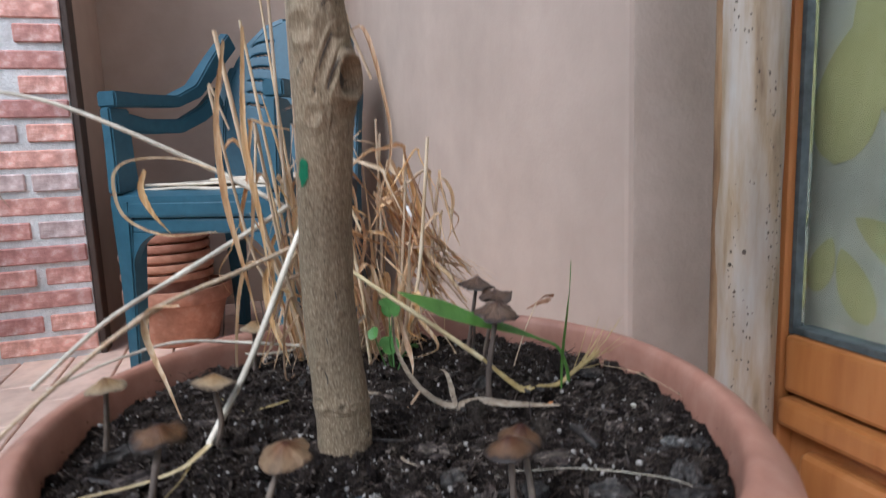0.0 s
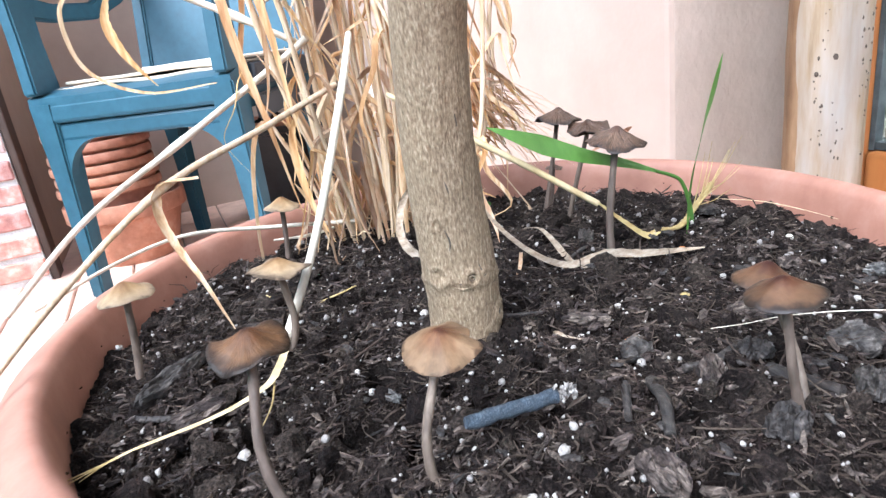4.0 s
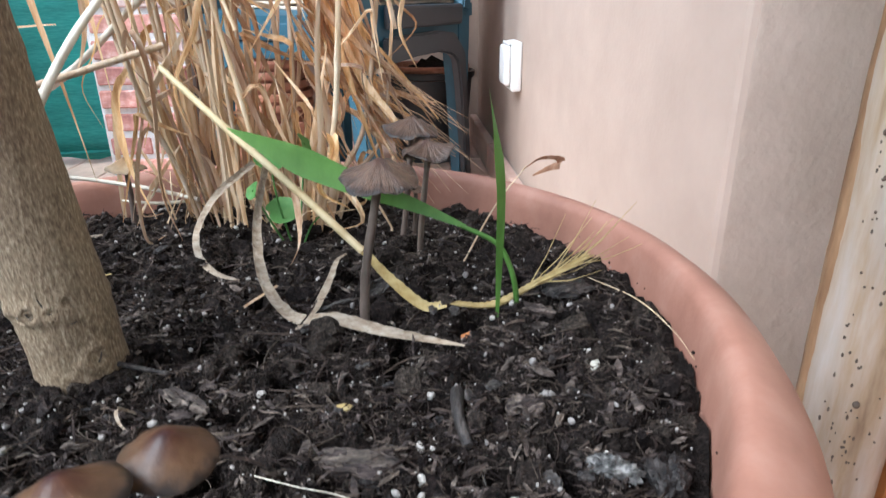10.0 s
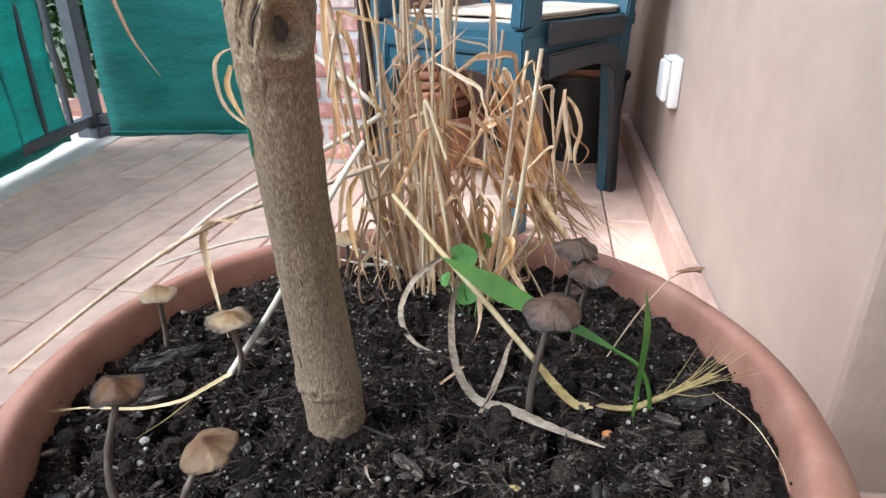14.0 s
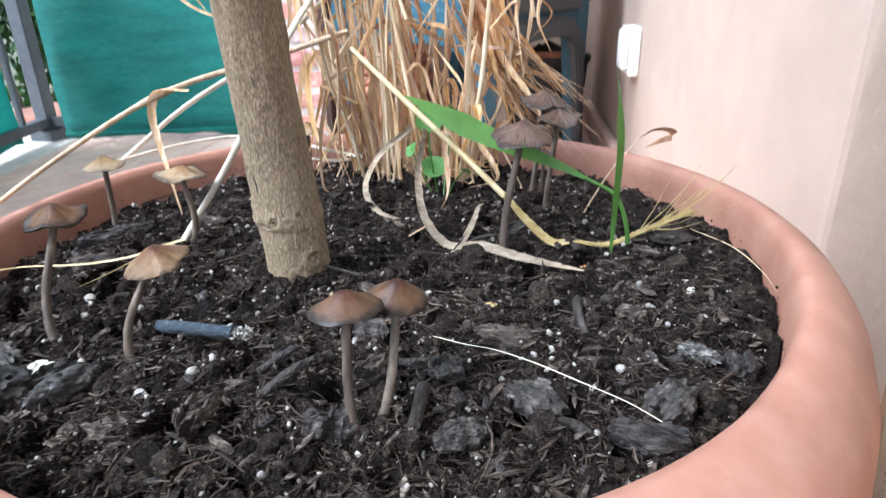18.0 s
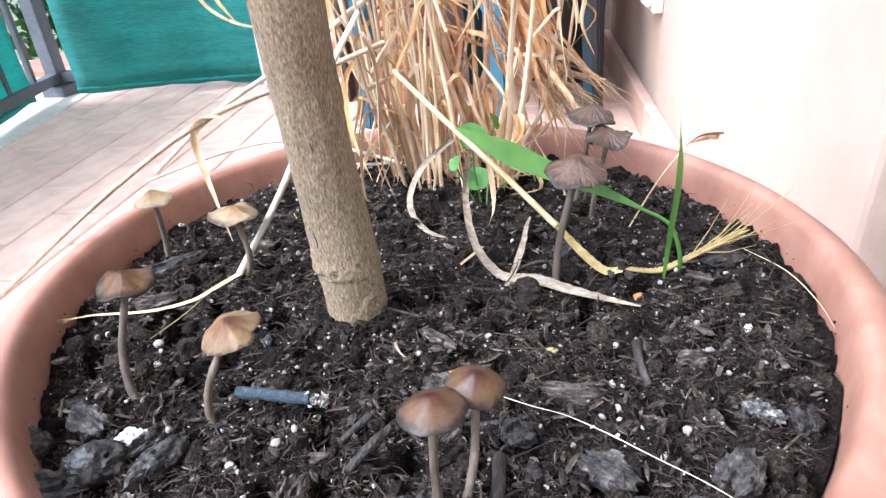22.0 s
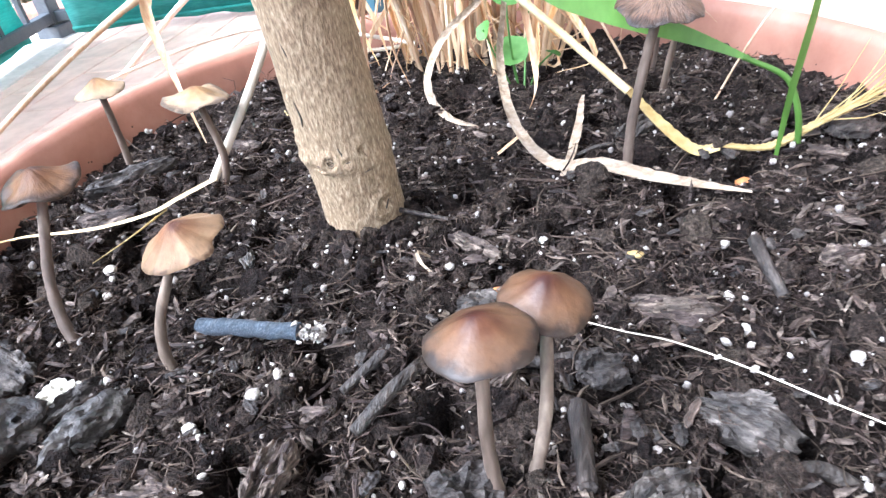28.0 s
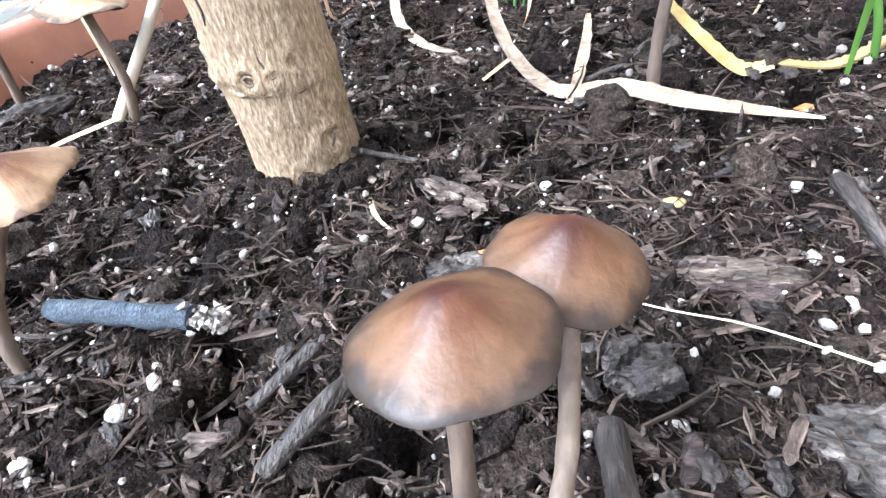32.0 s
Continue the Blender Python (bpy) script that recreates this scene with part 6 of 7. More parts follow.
for k in range(36):
    s = P(rnd.uniform(0.035, 0.06), rnd.uniform(0.11, 0.13), rnd.uniform(0.05, 0.085))
    e = s + Vector((rnd.uniform(0.02, 0.055), rnd.uniform(-0.015, 0.01), rnd.uniform(-0.04, -0.012)))
    tube(bm, [p - o for p in (s, s.lerp(e, 0.5) + Vector((0, 0, 0.003)), e)], [0.00022, 0.00018, 0.00008], 4)
tagged(part("awn_tuft", bm, M_DRYLEAF, clump, "fine brown awns"), kind="stuff")
bm = bmesh.new()
for k in range(45):
    s = P(rnd.uniform(-0.07, 0.03), rnd.uniform(0.105, 0.135), rnd.uniform(0.003, 0.02))
    a = rnd.uniform(0, 6.28)
    e = s + Vector((math.cos(a), math.sin(a) * 0.7, rnd.uniform(0.1, 1.2))) * rnd.uniform(0.01, 0.035)
    tube(bm, [p - o for p in (s, s.lerp(e, 0.5) + Vector((0, 0, 0.002)), e)], [0.0005, 0.0004, 0.0002], 4)
tagged(part("chaff", bm, M_STRAW, clump, "short broken straw at the foot"), kind="stuff")


# ---- fallen straws and leaves, one by one ----
def straw(name, points, width, mat, label, flat=False, side=(0, 0, 1), twist=0.0, fold=0.3, taper=(0.8, 1.0, 0.5), peak=0.4, n=30, category="straw", group="fallen straws", joints=()):
    base = Vector(points[0])
    pts = [p - base for p in smooth_path(points, n)]
    bm = bmesh.new()
    if flat:
        blade(bm, pts, width, Vector(side), twist, fold, taper, peak)
    else:
        tube(bm, pts, [width * 0.5 * (1.3 if i in joints else 1) * float(np.interp(i / n, [0, peak, 1], taper)) for i in range(n + 1)], 8)
    return tagged(part(name, bm, mat, None, "", Matrix.Translation(base)), label, category, group)


def on(x, y, h=0.0015):
    return Vector((x, y, soil_top(x, y) + h))


straw("yellow_straw", [P(-0.0329, 0.0586, 0.0903), P(-0.0050, 0.0430, 0.0690), P(0.0250, 0.0270, 0.0470), P(0.0512, 0.0125, 0.0270)], 0.0031, M_PALESTRAW, "broken pale straw leaning from the clump to the soil", False, taper=(0.8, 1.0, 1.0))
straw("yellow_straw", [P(0.0500, 0.0131, 0.0279), P(0.0620, 0.0085, 0.0160), P(0.0740, 0.0068, 0.0065), on(0.0825, 0.0070, 0.0020)], 0.0048, M_YELLOW, "yellowed flat straw bending down to the soil", True, (0.3, 0.9, 0.3), 0.5, 0.35, (0.8, 1.0, 0.6), 0.4)
ear = root("barley_ear", on(0.0820, 0.0072, 0.0020), "dry yellow ear of grass with long awns on the soil", "ear of grass")
o = ear.matrix_basis.translation
spine = smooth_path([on(0.0815, 0.0070, 0.0022), on(0.1000, 0.0130, 0.0040), on(0.1200, 0.0230, 0.0060), P(0.1392, 0.0339, 0.0137)], 24)
for i in range(1, 24):
    for s in (-1, 1):
        d = (spine[min(i + 1, 24)] - spine[i - 1]).normalized()
        w = d.cross(Vector((0, 0, 1))) * s
        bm = bmesh.new()
        b0 = spine[i] - o
        tube(bm, [b0, b0 + d * 0.004 + w * 0.0011 + Vector((0, 0, 0.0004)), b0 + d * 0.0085 + w * 0.0010], [0.0003, 0.0008, 0.0002], 6)
        part("grain_husk", bm, M_YELLOW, ear)
for k in range(16):
    i = rnd.randint(12, 24)
    s = spine[i]
    e = s + Vector((rnd.uniform(0.012, 0.034), rnd.uniform(-0.002, 0.020), rnd.uniform(0.004, 0.030)))
    bm = bmesh.new()
    tube(bm, [p - o for p in (s, s.lerp(e, 0.5) - Vector((0, 0, 0.002)), e)], [0.00026, 0.00020, 0.00009], 4)
    part("awn", bm, M_YELLOW, ear)
straw("dry_ribbon_leaf", [P(0.0040, 0.0620, 0.0480), P(0.0030, 0.0440, 0.0290), P(0.0105, 0.0190, 0.0130), on(0.0250, 0.0030, 0.0040), on(0.0420, -0.0060, 0.0040), on(0.0580, -0.0095, 0.0035), on(0.0740, -0.0140, 0.0030), on(0.0885, -0.0180, 0.0025)], 0.0050, M_PALELEAF, "long pale withered ribbon leaf curving over the soil", True, (0.4, 0.9, 0.1), 0.8, 0.35, (0.7, 1.0, 0.12), 0.6, 44, "dry leaf", "fallen leaves")
straw("curled_leaf", [P(-0.0100, 0.0930, 0.0420), P(-0.0260, 0.0860, 0.0290), P(-0.0330, 0.0720, 0.0150), P(-0.0290, 0.0600, 0.0060), on(-0.0190, 0.0500, 0.0030), on(-0.0080, 0.0450, 0.0020)], 0.0048, M_PALELEAF, "curled pale dry leaf hanging from the clump to the soil", True, (0.9, 0.3, 0.2), 1.2, 0.5, (0.6, 1.0, 0.15), 0.5, 30, "dry leaf", "fallen leaves")
straw("dry_leaf_strip", [on(0.0365, 0.0660, 0.0040), on(0.0355, 0.0450, 0.0035), on(0.0345, 0.0300, 0.0030), on(0.0315, 0.0100, 0.0030), on(0.0289, -0.0089, 0.0015)], 0.0036, M_PALELEAF, "frayed grey dry leaf strip on the soil", True, (0.9, -0.2, 0.0), 0.1, 0.3, (0.3, 1.0, 0.5), 0.6, 20, "dry leaf", "fallen leaves")
straw("dry_leaf_strip", [P(0.0090, 0.0760, 0.0500), P(0.0150, 0.0700, 0.0260), P(0.0170, 0.0600, 0.0130), on(0.0140, 0.0500, 0.0020)], 0.0038, M_DRYLEAF, "narrow brown dry leaf hanging to the soil", True, (0.9, 0.2, 0), 1.6, 0.5, (0.6, 1.0, 0.1), 0.4, 20, "dry leaf", "fallen leaves")
straw("dry_leaf_strip", [on(0.0140, 0.0260, 0.0050), on(0.0060, 0.0120, 0.0030), on(0.0020, 0.0080, 0.0010)], 0.0020, M_DRYLEAF, "short brown leaf scrap on the soil", True, (1, 0, 0), 0.4, 0.4, n=10, category="dry leaf", group="fallen leaves")
straw("white_straw", [P(-0.0470, 0.0560, 0.1200), P(-0.0598, 0.0360, 0.0951), P(-0.0850, 0.0130, 0.0430), on(-0.1090, -0.0030, 0.0030)], 0.0036, M_WHITESTRAW, "bleached white straw slanting down to the soil", False, taper=(0.8, 1.0, 1.0))
straw("white_straw", [on(-0.1080, -0.0040, 0.0030), P(-0.1124, -0.0217, 0.0065), P(-0.1185, -0.0334, 0.0065), P(-0.1351, -0.0432, 0.0065), P(-0.1610, -0.0475, 0.0060), P(-0.1720, -0.0505, 0.0050)], 0.0034, M_PALESTRAW, "yellowed bent end of a straw lying on the soil", True, (0.6, -0.8, 0.05), 0.0, 0.25, (0.9, 1.0, 0.15), 0.35)
for k, (ex, ey, ez) in enumerate(((-0.1850, -0.0535, 0.0050), (-0.1800, -0.0528, 0.0056), (-0.1825, -0.0548, 0.0046), (-0.1760, -0.0530, 0.0042), (-0.1250, -0.0600, 0.004))):
    straw("straw_awn", [P(-0.1650 if k < 4 else -0.115, -0.0482 if k < 4 else -0.028, 0.0055), P(-0.1680 if k < 4 else -0.118, -0.0490 if k < 4 else -0.045, 0.0055), P(ex, ey, ez)], 0.0008, M_YELLOW, "thin yellow awn on the soil", n=10, taper=(1, 0.8, 0.3))
straw("long_straw", [P(-0.0560, 0.1170, 0.1210), P(-0.0700, 0.1240, 0.1118), P(-0.1286, 0.1549, 0.0762), P(-0.1900, 0.1500, 0.0420), P(-0.2350, 0.1250, 0.0050)], 0.0038, M_WHITESTRAW, "long dry straw reaching from the clump over the rim", joints=(15, 16), taper=(1, 1, 0.9))
straw("long_straw", [P(-0.0480, 0.1020, 0.0960), P(-0.0900, 0.0780, 0.0830), P(-0.1398, 0.0481, 0.0680), P(-0.1850, 0.0120, 0.0390), P(-0.2280, -0.0280, 0.0030)], 0.0032, M_STRAW, "long bent straw reaching from the clump over the rim", joints=(15, 16), taper=(1, 1, 0.7))
straw("drooping_leaf", [P(-0.1250, 0.0520, 0.0700), P(-0.1400, 0.0470, 0.0705), P(-0.1440, 0.0430, 0.0600), P(-0.1400, 0.0380, 0.0450), P(-0.1330, 0.0310, 0.0300), on(-0.1250, 0.0240, 0.0050)], 0.0048, M_DRYLEAF, "folded brown leaf drooping from a straw", True, (0.5, 0.8, 0), 0.9, 0.5, (0.7, 1.0, 0.1), 0.3, 26, "dry leaf", "fallen leaves")
straw("low_straw", [P(-0.0480, 0.1150, 0.0170), P(-0.0950, 0.1400, 0.0180), P(-0.1400, 0.1350, 0.0250), P(-0.1750, 0.1120, 0.0240), P(-0.2100, 0.0800, 0.0180)], 0.0024, M_WHITESTRAW, "pale straw lying across the pot rim", taper=(1, 1, 0.8))
straw("low_straw", [P(-0.0550, 0.1300, 0.0120), P(-0.0750, 0.1280, 0.0110), P(-0.0950, 0.1270, 0.0130)], 0.0022, M_WHITESTRAW, "short pale straw at the foot of the clump")
straw("high_straw", [P(-0.0480, 0.1260, 0.1130), P(-0.0700, 0.1327, 0.1260), P(-0.1055, 0.1450, 0.1470), P(-0.2040, 0.1580, 0.1960), P(-0.2750, 0.1700, 0.2120)], 0.0040, M_WHITESTRAW, "long bleached straw rising sideways out of the clump", taper=(0.7, 1.0, 0.6), joints=(12, 13))
straw("drooping_leaf", [P(-0.2720, 0.1700, 0.2120), P(-0.2800, 0.1720, 0.2090), P(-0.2780, 0.1740, 0.1900), P(-0.2680, 0.1760, 0.1550), P(-0.2519, 0.1794, 0.1263)], 0.0046, M_DRYLEAF, "narrow brown leaf drooping from the end of a straw", True, (0.8, 0.5, 0), 0.6, 0.4, (0.7, 1.0, 0.05), 0.3, 26, "dry leaf", "fallen leaves")
straw("looped_leaf", [P(-0.1030, 0.1250, 0.1480), P(-0.1240, 0.1220, 0.1560), P(-0.1440, 0.1200, 0.1580), P(-0.1620, 0.1200, 0.1550), P(-0.1690, 0.1200, 0.1430), P(-0.1640, 0.1200, 0.1190), P(-0.1400, 0.1200, 0.1050), P(-0.1060, 0.1200, 0.1050)], 0.0036, M_DRYLEAF, "brown dry leaf looping out from the straws", True, (0, 1, 0.3), 1.2, 0.4, (0.8, 1.0, 0.15), 0.35, 40, "dry leaf", "fallen leaves")
for pts in ([P(-0.0900, 0.0960, 0.2300), P(-0.0980, 0.0900, 0.1800), P(-0.0960, 0.0860, 0.1300), P(-0.0880, 0.0830, 0.0850), P(-0.0800, 0.0800, 0.0350)], [P(-0.0780, 0.1020, 0.2400), P(-0.0820, 0.0980, 0.1700), P(-0.0760, 0.0960, 0.1200), P(-0.0720, 0.0940, 0.0700)],
            [P(-0.1450, 0.1000, 0.1500), P(-0.1480, 0.0990, 0.1380), P(-0.1430, 0.1000, 0.1230), P(-0.1330, 0.1000, 0.1080)], [P(-0.0700, 0.1080, 0.0850), P(-0.0760, 0.1040, 0.0700), P(-0.0730, 0.1000, 0.0400), P(-0.0640, 0.0980, 0.0120)]):
    straw("hanging_leaf", pts, 0.0046, M_ORANGELEAF, "long brown leaf hanging beside the straws", True, (0.8, 0.5, 0), 1.4, 0.5, (0.5, 1.0, 0.1), 0.45, 26, "dry leaf", "fallen leaves")
stalk = root("withered_blade", on(0.0880, 0.0620), "thin dry stalk ending in a folded brown leaf", "dry leaf", "fallen leaves")
tube_part("thin_stalk", stalk, [on(0.0880, 0.0620, 0.0), P(0.1060, 0.0790, 0.0220), P(0.1231, 0.0966, 0.0377)], [0.0005, 0.0004], M_STRAW, 14, 5)
blade_part("curled_tip", stalk, [P(0.1228, 0.0962, 0.0374), P(0.1290, 0.0990, 0.0410), P(0.1344, 0.1012, 0.0417), P(0.1410, 0.1090, 0.0392), P(0.1440, 0.1175, 0.0350)], 0.0042, M_LEAFTIP, (0.2, -0.5, 0.8), 0.5, 0.5, (0.25, 0.9, 1.0), 0.5, 18)
blade_part("folded_end", stalk, [P(0.1440, 0.1172, 0.0352), P(0.1450, 0.1260, 0.0310), P(0.1410, 0.1340, 0.0270), P(0.1334, 0.1429, 0.0164 + 0.004)], 0.0052, M_LEAFTIP, (0.2, -0.4, 0.8), 0.3, 0.4, (1.0, 0.9, 0.15), 0.3, 16)
thread = root("grass_thread", on(0.0300, -0.1000, 0.004), "fine white dry thread with a seed arching over the soil", "straw")
tube_part("thread", thread, [on(0.0330, -0.0815, 0.0035), P(0.0450, -0.0860, 0.0045), P(0.0560, -0.0905, 0.0058), P(0.0700, -0.0990, 0.0070), P(0.0840, -0.1075, 0.0068), P(0.0980, -0.1140, 0.0050), on(0.1110, -0.1175, 0.0030)], [0.00015, 0.00019, 0.00014], M_WHITESTRAW, 34, 6)
bm = bmesh.new()
bmesh.ops.create_icosphere(bm, subdivisions=2, radius=1)
bmesh.ops.transform(bm, matrix=Matrix.Translation(P(0.0650, -0.0960, 0.0066) - thread.matrix_basis.translation) @ Euler((0, 0.3, -0.9)).to_matrix().to_4x4() @ Matrix.Diagonal((0.0005, 0.0011, 0.0005, 1)), verts=bm.verts)
part("seed", bm, M_PERLITE, thread)
straw("straw_curl", [on(-0.0110, -0.0500, 0.001), on(-0.0140, -0.0535, 0.004), on(-0.0115, -0.0590, 0.002), on(-0.0050, -0.0650, 0.0008)], 0.0014, M_PALELEAF, "small curled straw scrap on the soil", True, (0.3, 1, 0), 1.2, 0.5, (0.6, 1.0, 0.2), 0.4, 14, "dry leaf", "fallen leaves")
straw("rim_straw", [P(0.1420, 0.0330, 0.0060), P(0.1570, 0.0140, 0.0050), P(0.1640, -0.0080, 0.0030), P(0.1650, -0.0260, 0.0020)], 0.0005, M_STRAW, "thin yellow straw lying along the rim", taper=(0.5, 1, 0.4))
straw("soil_straw", [on(-0.1080, 0.0700, 0.002), on(-0.0940, 0.0560, 0.003), on(-0.0780, 0.0480, 0.003), on(-0.0660, 0.0500, 0.002)], 0.0012, M_YELLOW, "thin curved straw on the soil", taper=(0.6, 1, 0.6))

# ---- garden chair with what lies on and under it ----
CHAIR = pose(-0.122, 1.240, 0, 0, 0, -29.0) @ Matrix.Diagonal((0.93, 1, 1, 1))
chair = root("garden_chair", CHAIR, "blue-green moulded plastic garden armchair with slotted back", "chair")


def swept(path, sections, n=None):
    """A moulded bar: rectangular sections (width along side, height along up) swept along a path in the plane of the chair's flank."""
    bm = bmesh.new()
    rows = []
    for i, (p, (w, h)) in enumerate(zip(path, sections)):
        d = (Vector(path[min(i + 1, len(path) - 1)]) - Vector(path[max(i - 1, 0)])).normalized()
        side = Vector((1, 0, 0))
        side = (side - d * side.dot(d)).normalized()
        up = d.cross(side)
        rows.append([bm.verts.new(Vector(p) + side * w * sx / 2 + up * h * sy / 2) for sx, sy in ((-1, -1), (1, -1), (1, 1), (-1, 1))])
    for a, b in zip(rows, rows[1:]):
        for k in range(4):
            bm.faces.new((a[k], a[(k + 1) % 4], b[(k + 1) % 4], b[k]))
    bm.faces.new(rows[0][::-1]), bm.faces.new(rows[-1])
    bmesh.ops.bevel(bm, geom=list(bm.edges), offset=0.004, segments=2, affect="EDGES")
    return bm


bm = bmesh.new()
box(bm, -0.215, -0.225, 0.388, 0.215, 0.215, 0.415)
bmesh.ops.subdivide_edges(bm, edges=bm.edges, cuts=8, use_grid_fill=True)
for v in bm.verts:
    v.co.z -= 0.018 * math.exp(-((v.co.x / 0.15) ** 2 + (v.co.y / 0.17) ** 2)) + 0.012 * max(0, (-v.co.y - 0.17) / 0.05) ** 2
part("seat", bm, M_CHAIR, chair)
a_box("apron", (-0.205, -0.218, 0.318, 0.205, -0.200, 0.352), M_CHAIR, chair, bevel=0.007)
a_box("apron_step", (-0.212, -0.226, 0.352, 0.212, -0.198, 0.390), M_CHAIR, chair, bevel=0.008)
for sx in (-1, 1):
    a_box("side_apron", (sx * 0.198, -0.20, 0.335, sx * 0.216, 0.20, 0.392), M_CHAIR, chair, bevel=0.006)
    for y0, y1, dy in ((-0.226, -0.168, -0.006), (0.165, 0.222, 0.030) if sx < 0 else (0.145, 0.195, 0.0)):
        ya, yb = (y0 + y1) / 2, (y0 + y1) / 2 + dy
        bm = swept([(sx * (0.192 + 0.014 * t), ya + (yb - ya) * t, 0.392 * (1 - t)) for t in (0, 0.15, 0.4, 0.7, 1.0)], [(0.052, 0.062), (0.048, 0.056), (0.040, 0.046), (0.034, 0.040), (0.030, 0.036)])
        part("leg", bm, M_CHAIR, chair)
    bm = bmesh.new()
    arc = [(sx * (0.178 - 0.085 * (1 - math.cos(q))), 0.235 + 0.085 * math.sin(q)) for q in [math.pi / 2 * i / 8 for i in range(9)]]
    web = [bm.faces.new([bm.verts.new((x, y, z)) for x, z in arc + [(sx * 0.178, 0.320)]]) for y in (-0.219, -0.199)]
    bmesh.ops.bridge_loops(bm, edges=[e for f in web for e in f.edges])
    part("corner_web", bm, M_CHAIR, chair)
    path = [(sx * 0.200, -0.197, 0.405), (sx * 0.203, -0.197, 0.50), (sx * 0.206, -0.195, 0.585)]
    part("arm_post", swept(path, [(0.030, 0.070), (0.028, 0.060), (0.028, 0.062)]), M_CHAIR, chair)
    path = [(sx * 0.208, -0.215, 0.603), (sx * 0.210, -0.12, 0.606), (sx * 0.212, 0.0, 0.612), (sx * 0.211, 0.09, 0.645), (sx * 0.205, 0.165, 0.715), (sx * 0.186, 0.235, 0.790)]
    part("armrest", swept(path, [(0.050, 0.034), (0.052, 0.028), (0.050, 0.028), (0.044, 0.034), (0.036, 0.045), (0.03, 0.05)]), M_CHAIR, chair)
    path = [(sx * 0.206, -0.190, 0.560), (sx * 0.208, -0.10, 0.550), (sx * 0.208, 0.02, 0.555), (sx * 0.206, 0.11, 0.590), (sx * 0.202, 0.185, 0.640)]
    part("arm_brace", swept(path, [(0.024, 0.040), (0.020, 0.034), (0.020, 0.034), (0.022, 0.040), (0.024, 0.05)]), M_CHAIR, chair)


def back_point(u, v):
    """u across from -1 to 1, v up from 0 to 1."""
    half = 0.208 - 0.030 * max(0.0, (v - 0.60) / 0.40) ** 2
    z = 0.40 + 0.435 * v - 0.115 * max(0.0, v - 0.40) / 0.60 * abs(u) ** 2.6
    y = 0.205 + 0.085 * v - 0.030 * u * u
    return Vector((half * u, y, z))


bm = bmesh.new()
U, V = 60, 96
grid = [[bm.verts.new(back_point(-1 + 2 * i / U, j / V)) for i in range(U + 1)] for j in range(V + 1)]
for j in range(V):
    for i in range(U):
        u, v = -1 + 2 * (i + 0.5) / U, (j + 0.5) / V
        row = (v - 0.40 - 0.16 * abs(u)) / 0.085
        if 0.30 < abs(u) < 0.66 and 0 < row < 5.2 and row % 1 < 0.22:
            continue
        bm.faces.new((grid[j][i], grid[j][i + 1], grid[j + 1][i + 1], grid[j + 1][i]))
bmesh.ops.delete(bm, geom=[v for v in bm.verts if not v.link_faces], context="VERTS")
back = part("backrest", bm, M_CHAIR, chair, "slotted moulded backrest")
so = back.modifiers.new("thick", "SOLIDIFY")
so.thickness = 0.012
for sx in (-1, 1):
    part("back_edge", swept([back_point(sx * 1.0, t) for t in (0, 0.2, 0.4, 0.6, 0.8, 0.97)], [(0.030, 0.034)] * 6), M_CHAIR, chair)
part("top_edge", swept([back_point(u, 1.0) for u in (-0.999, -0.8, -0.5, -0.2, 0.2, 0.5, 0.8, 0.999)], [(0.02, 0.026)] * 8), M_CHAIR, chair)

# added dark edge and leg: the blue chair's flank with its shade put into the colour
shaded_flank = root("garden_chair", CHAIR, "shaded flank of the blue chair, its shade put into charcoal plastic", "chair")
a_box("seat_edge", (0.2205, -0.160, 0.372, 0.236, 0.135, 0.414), M_SHADEDCHAIR, shaded_flank, bevel=0.007)
bm = swept([(0.229, y, z) for y, z in ((-0.165, 0.334), (-0.06, 0.340), (0.03, 0.342), (0.090, 0.334), (0.122, 0.306), (0.134, 0.25), (0.150, 0.12), (0.166, 0.0))],
           [(0.016, 0.048), (0.016, 0.042), (0.016, 0.042), (0.018, 0.046), (0.022, 0.040), (0.022, 0.034), (0.020, 0.030), (0.018, 0.026)])
part("leg", bm, M_SHADEDCHAIR, shaded_flank)

pad = root("seat_pad", CHAIR @ Matrix.Translation((0, 0, 0.402)), "beige folded card and cloth pad lying on the chair seat", "pad")
for k, (x0, y0, x1, y1, z) in enumerate(((-0.185, -0.185, 0.17, 0.15, 0.005), (-0.17, -0.17, 0.19, 0.17, 0.013), (0.00, -0.16, 0.200, 0.185, 0.021))):
    bm = bmesh.new()
    box(bm, x0, y0, z, x1, y1, z + 0.006, bevel=0.002)
    bmesh.ops.subdivide_edges(bm, edges=[e for e in bm.edges if e.calc_length() > 0.1], cuts=8, use_grid_fill=True)
    for v in bm.verts:
        v.co.z += 0.005 * noise.noise(Vector((v.co.x * 9, v.co.y * 9, k * 3)))
        v.co.x += 0.006 * noise.noise(Vector((v.co.y * 14, k, 0)))
    part("layer", bm, M_PAD, pad)


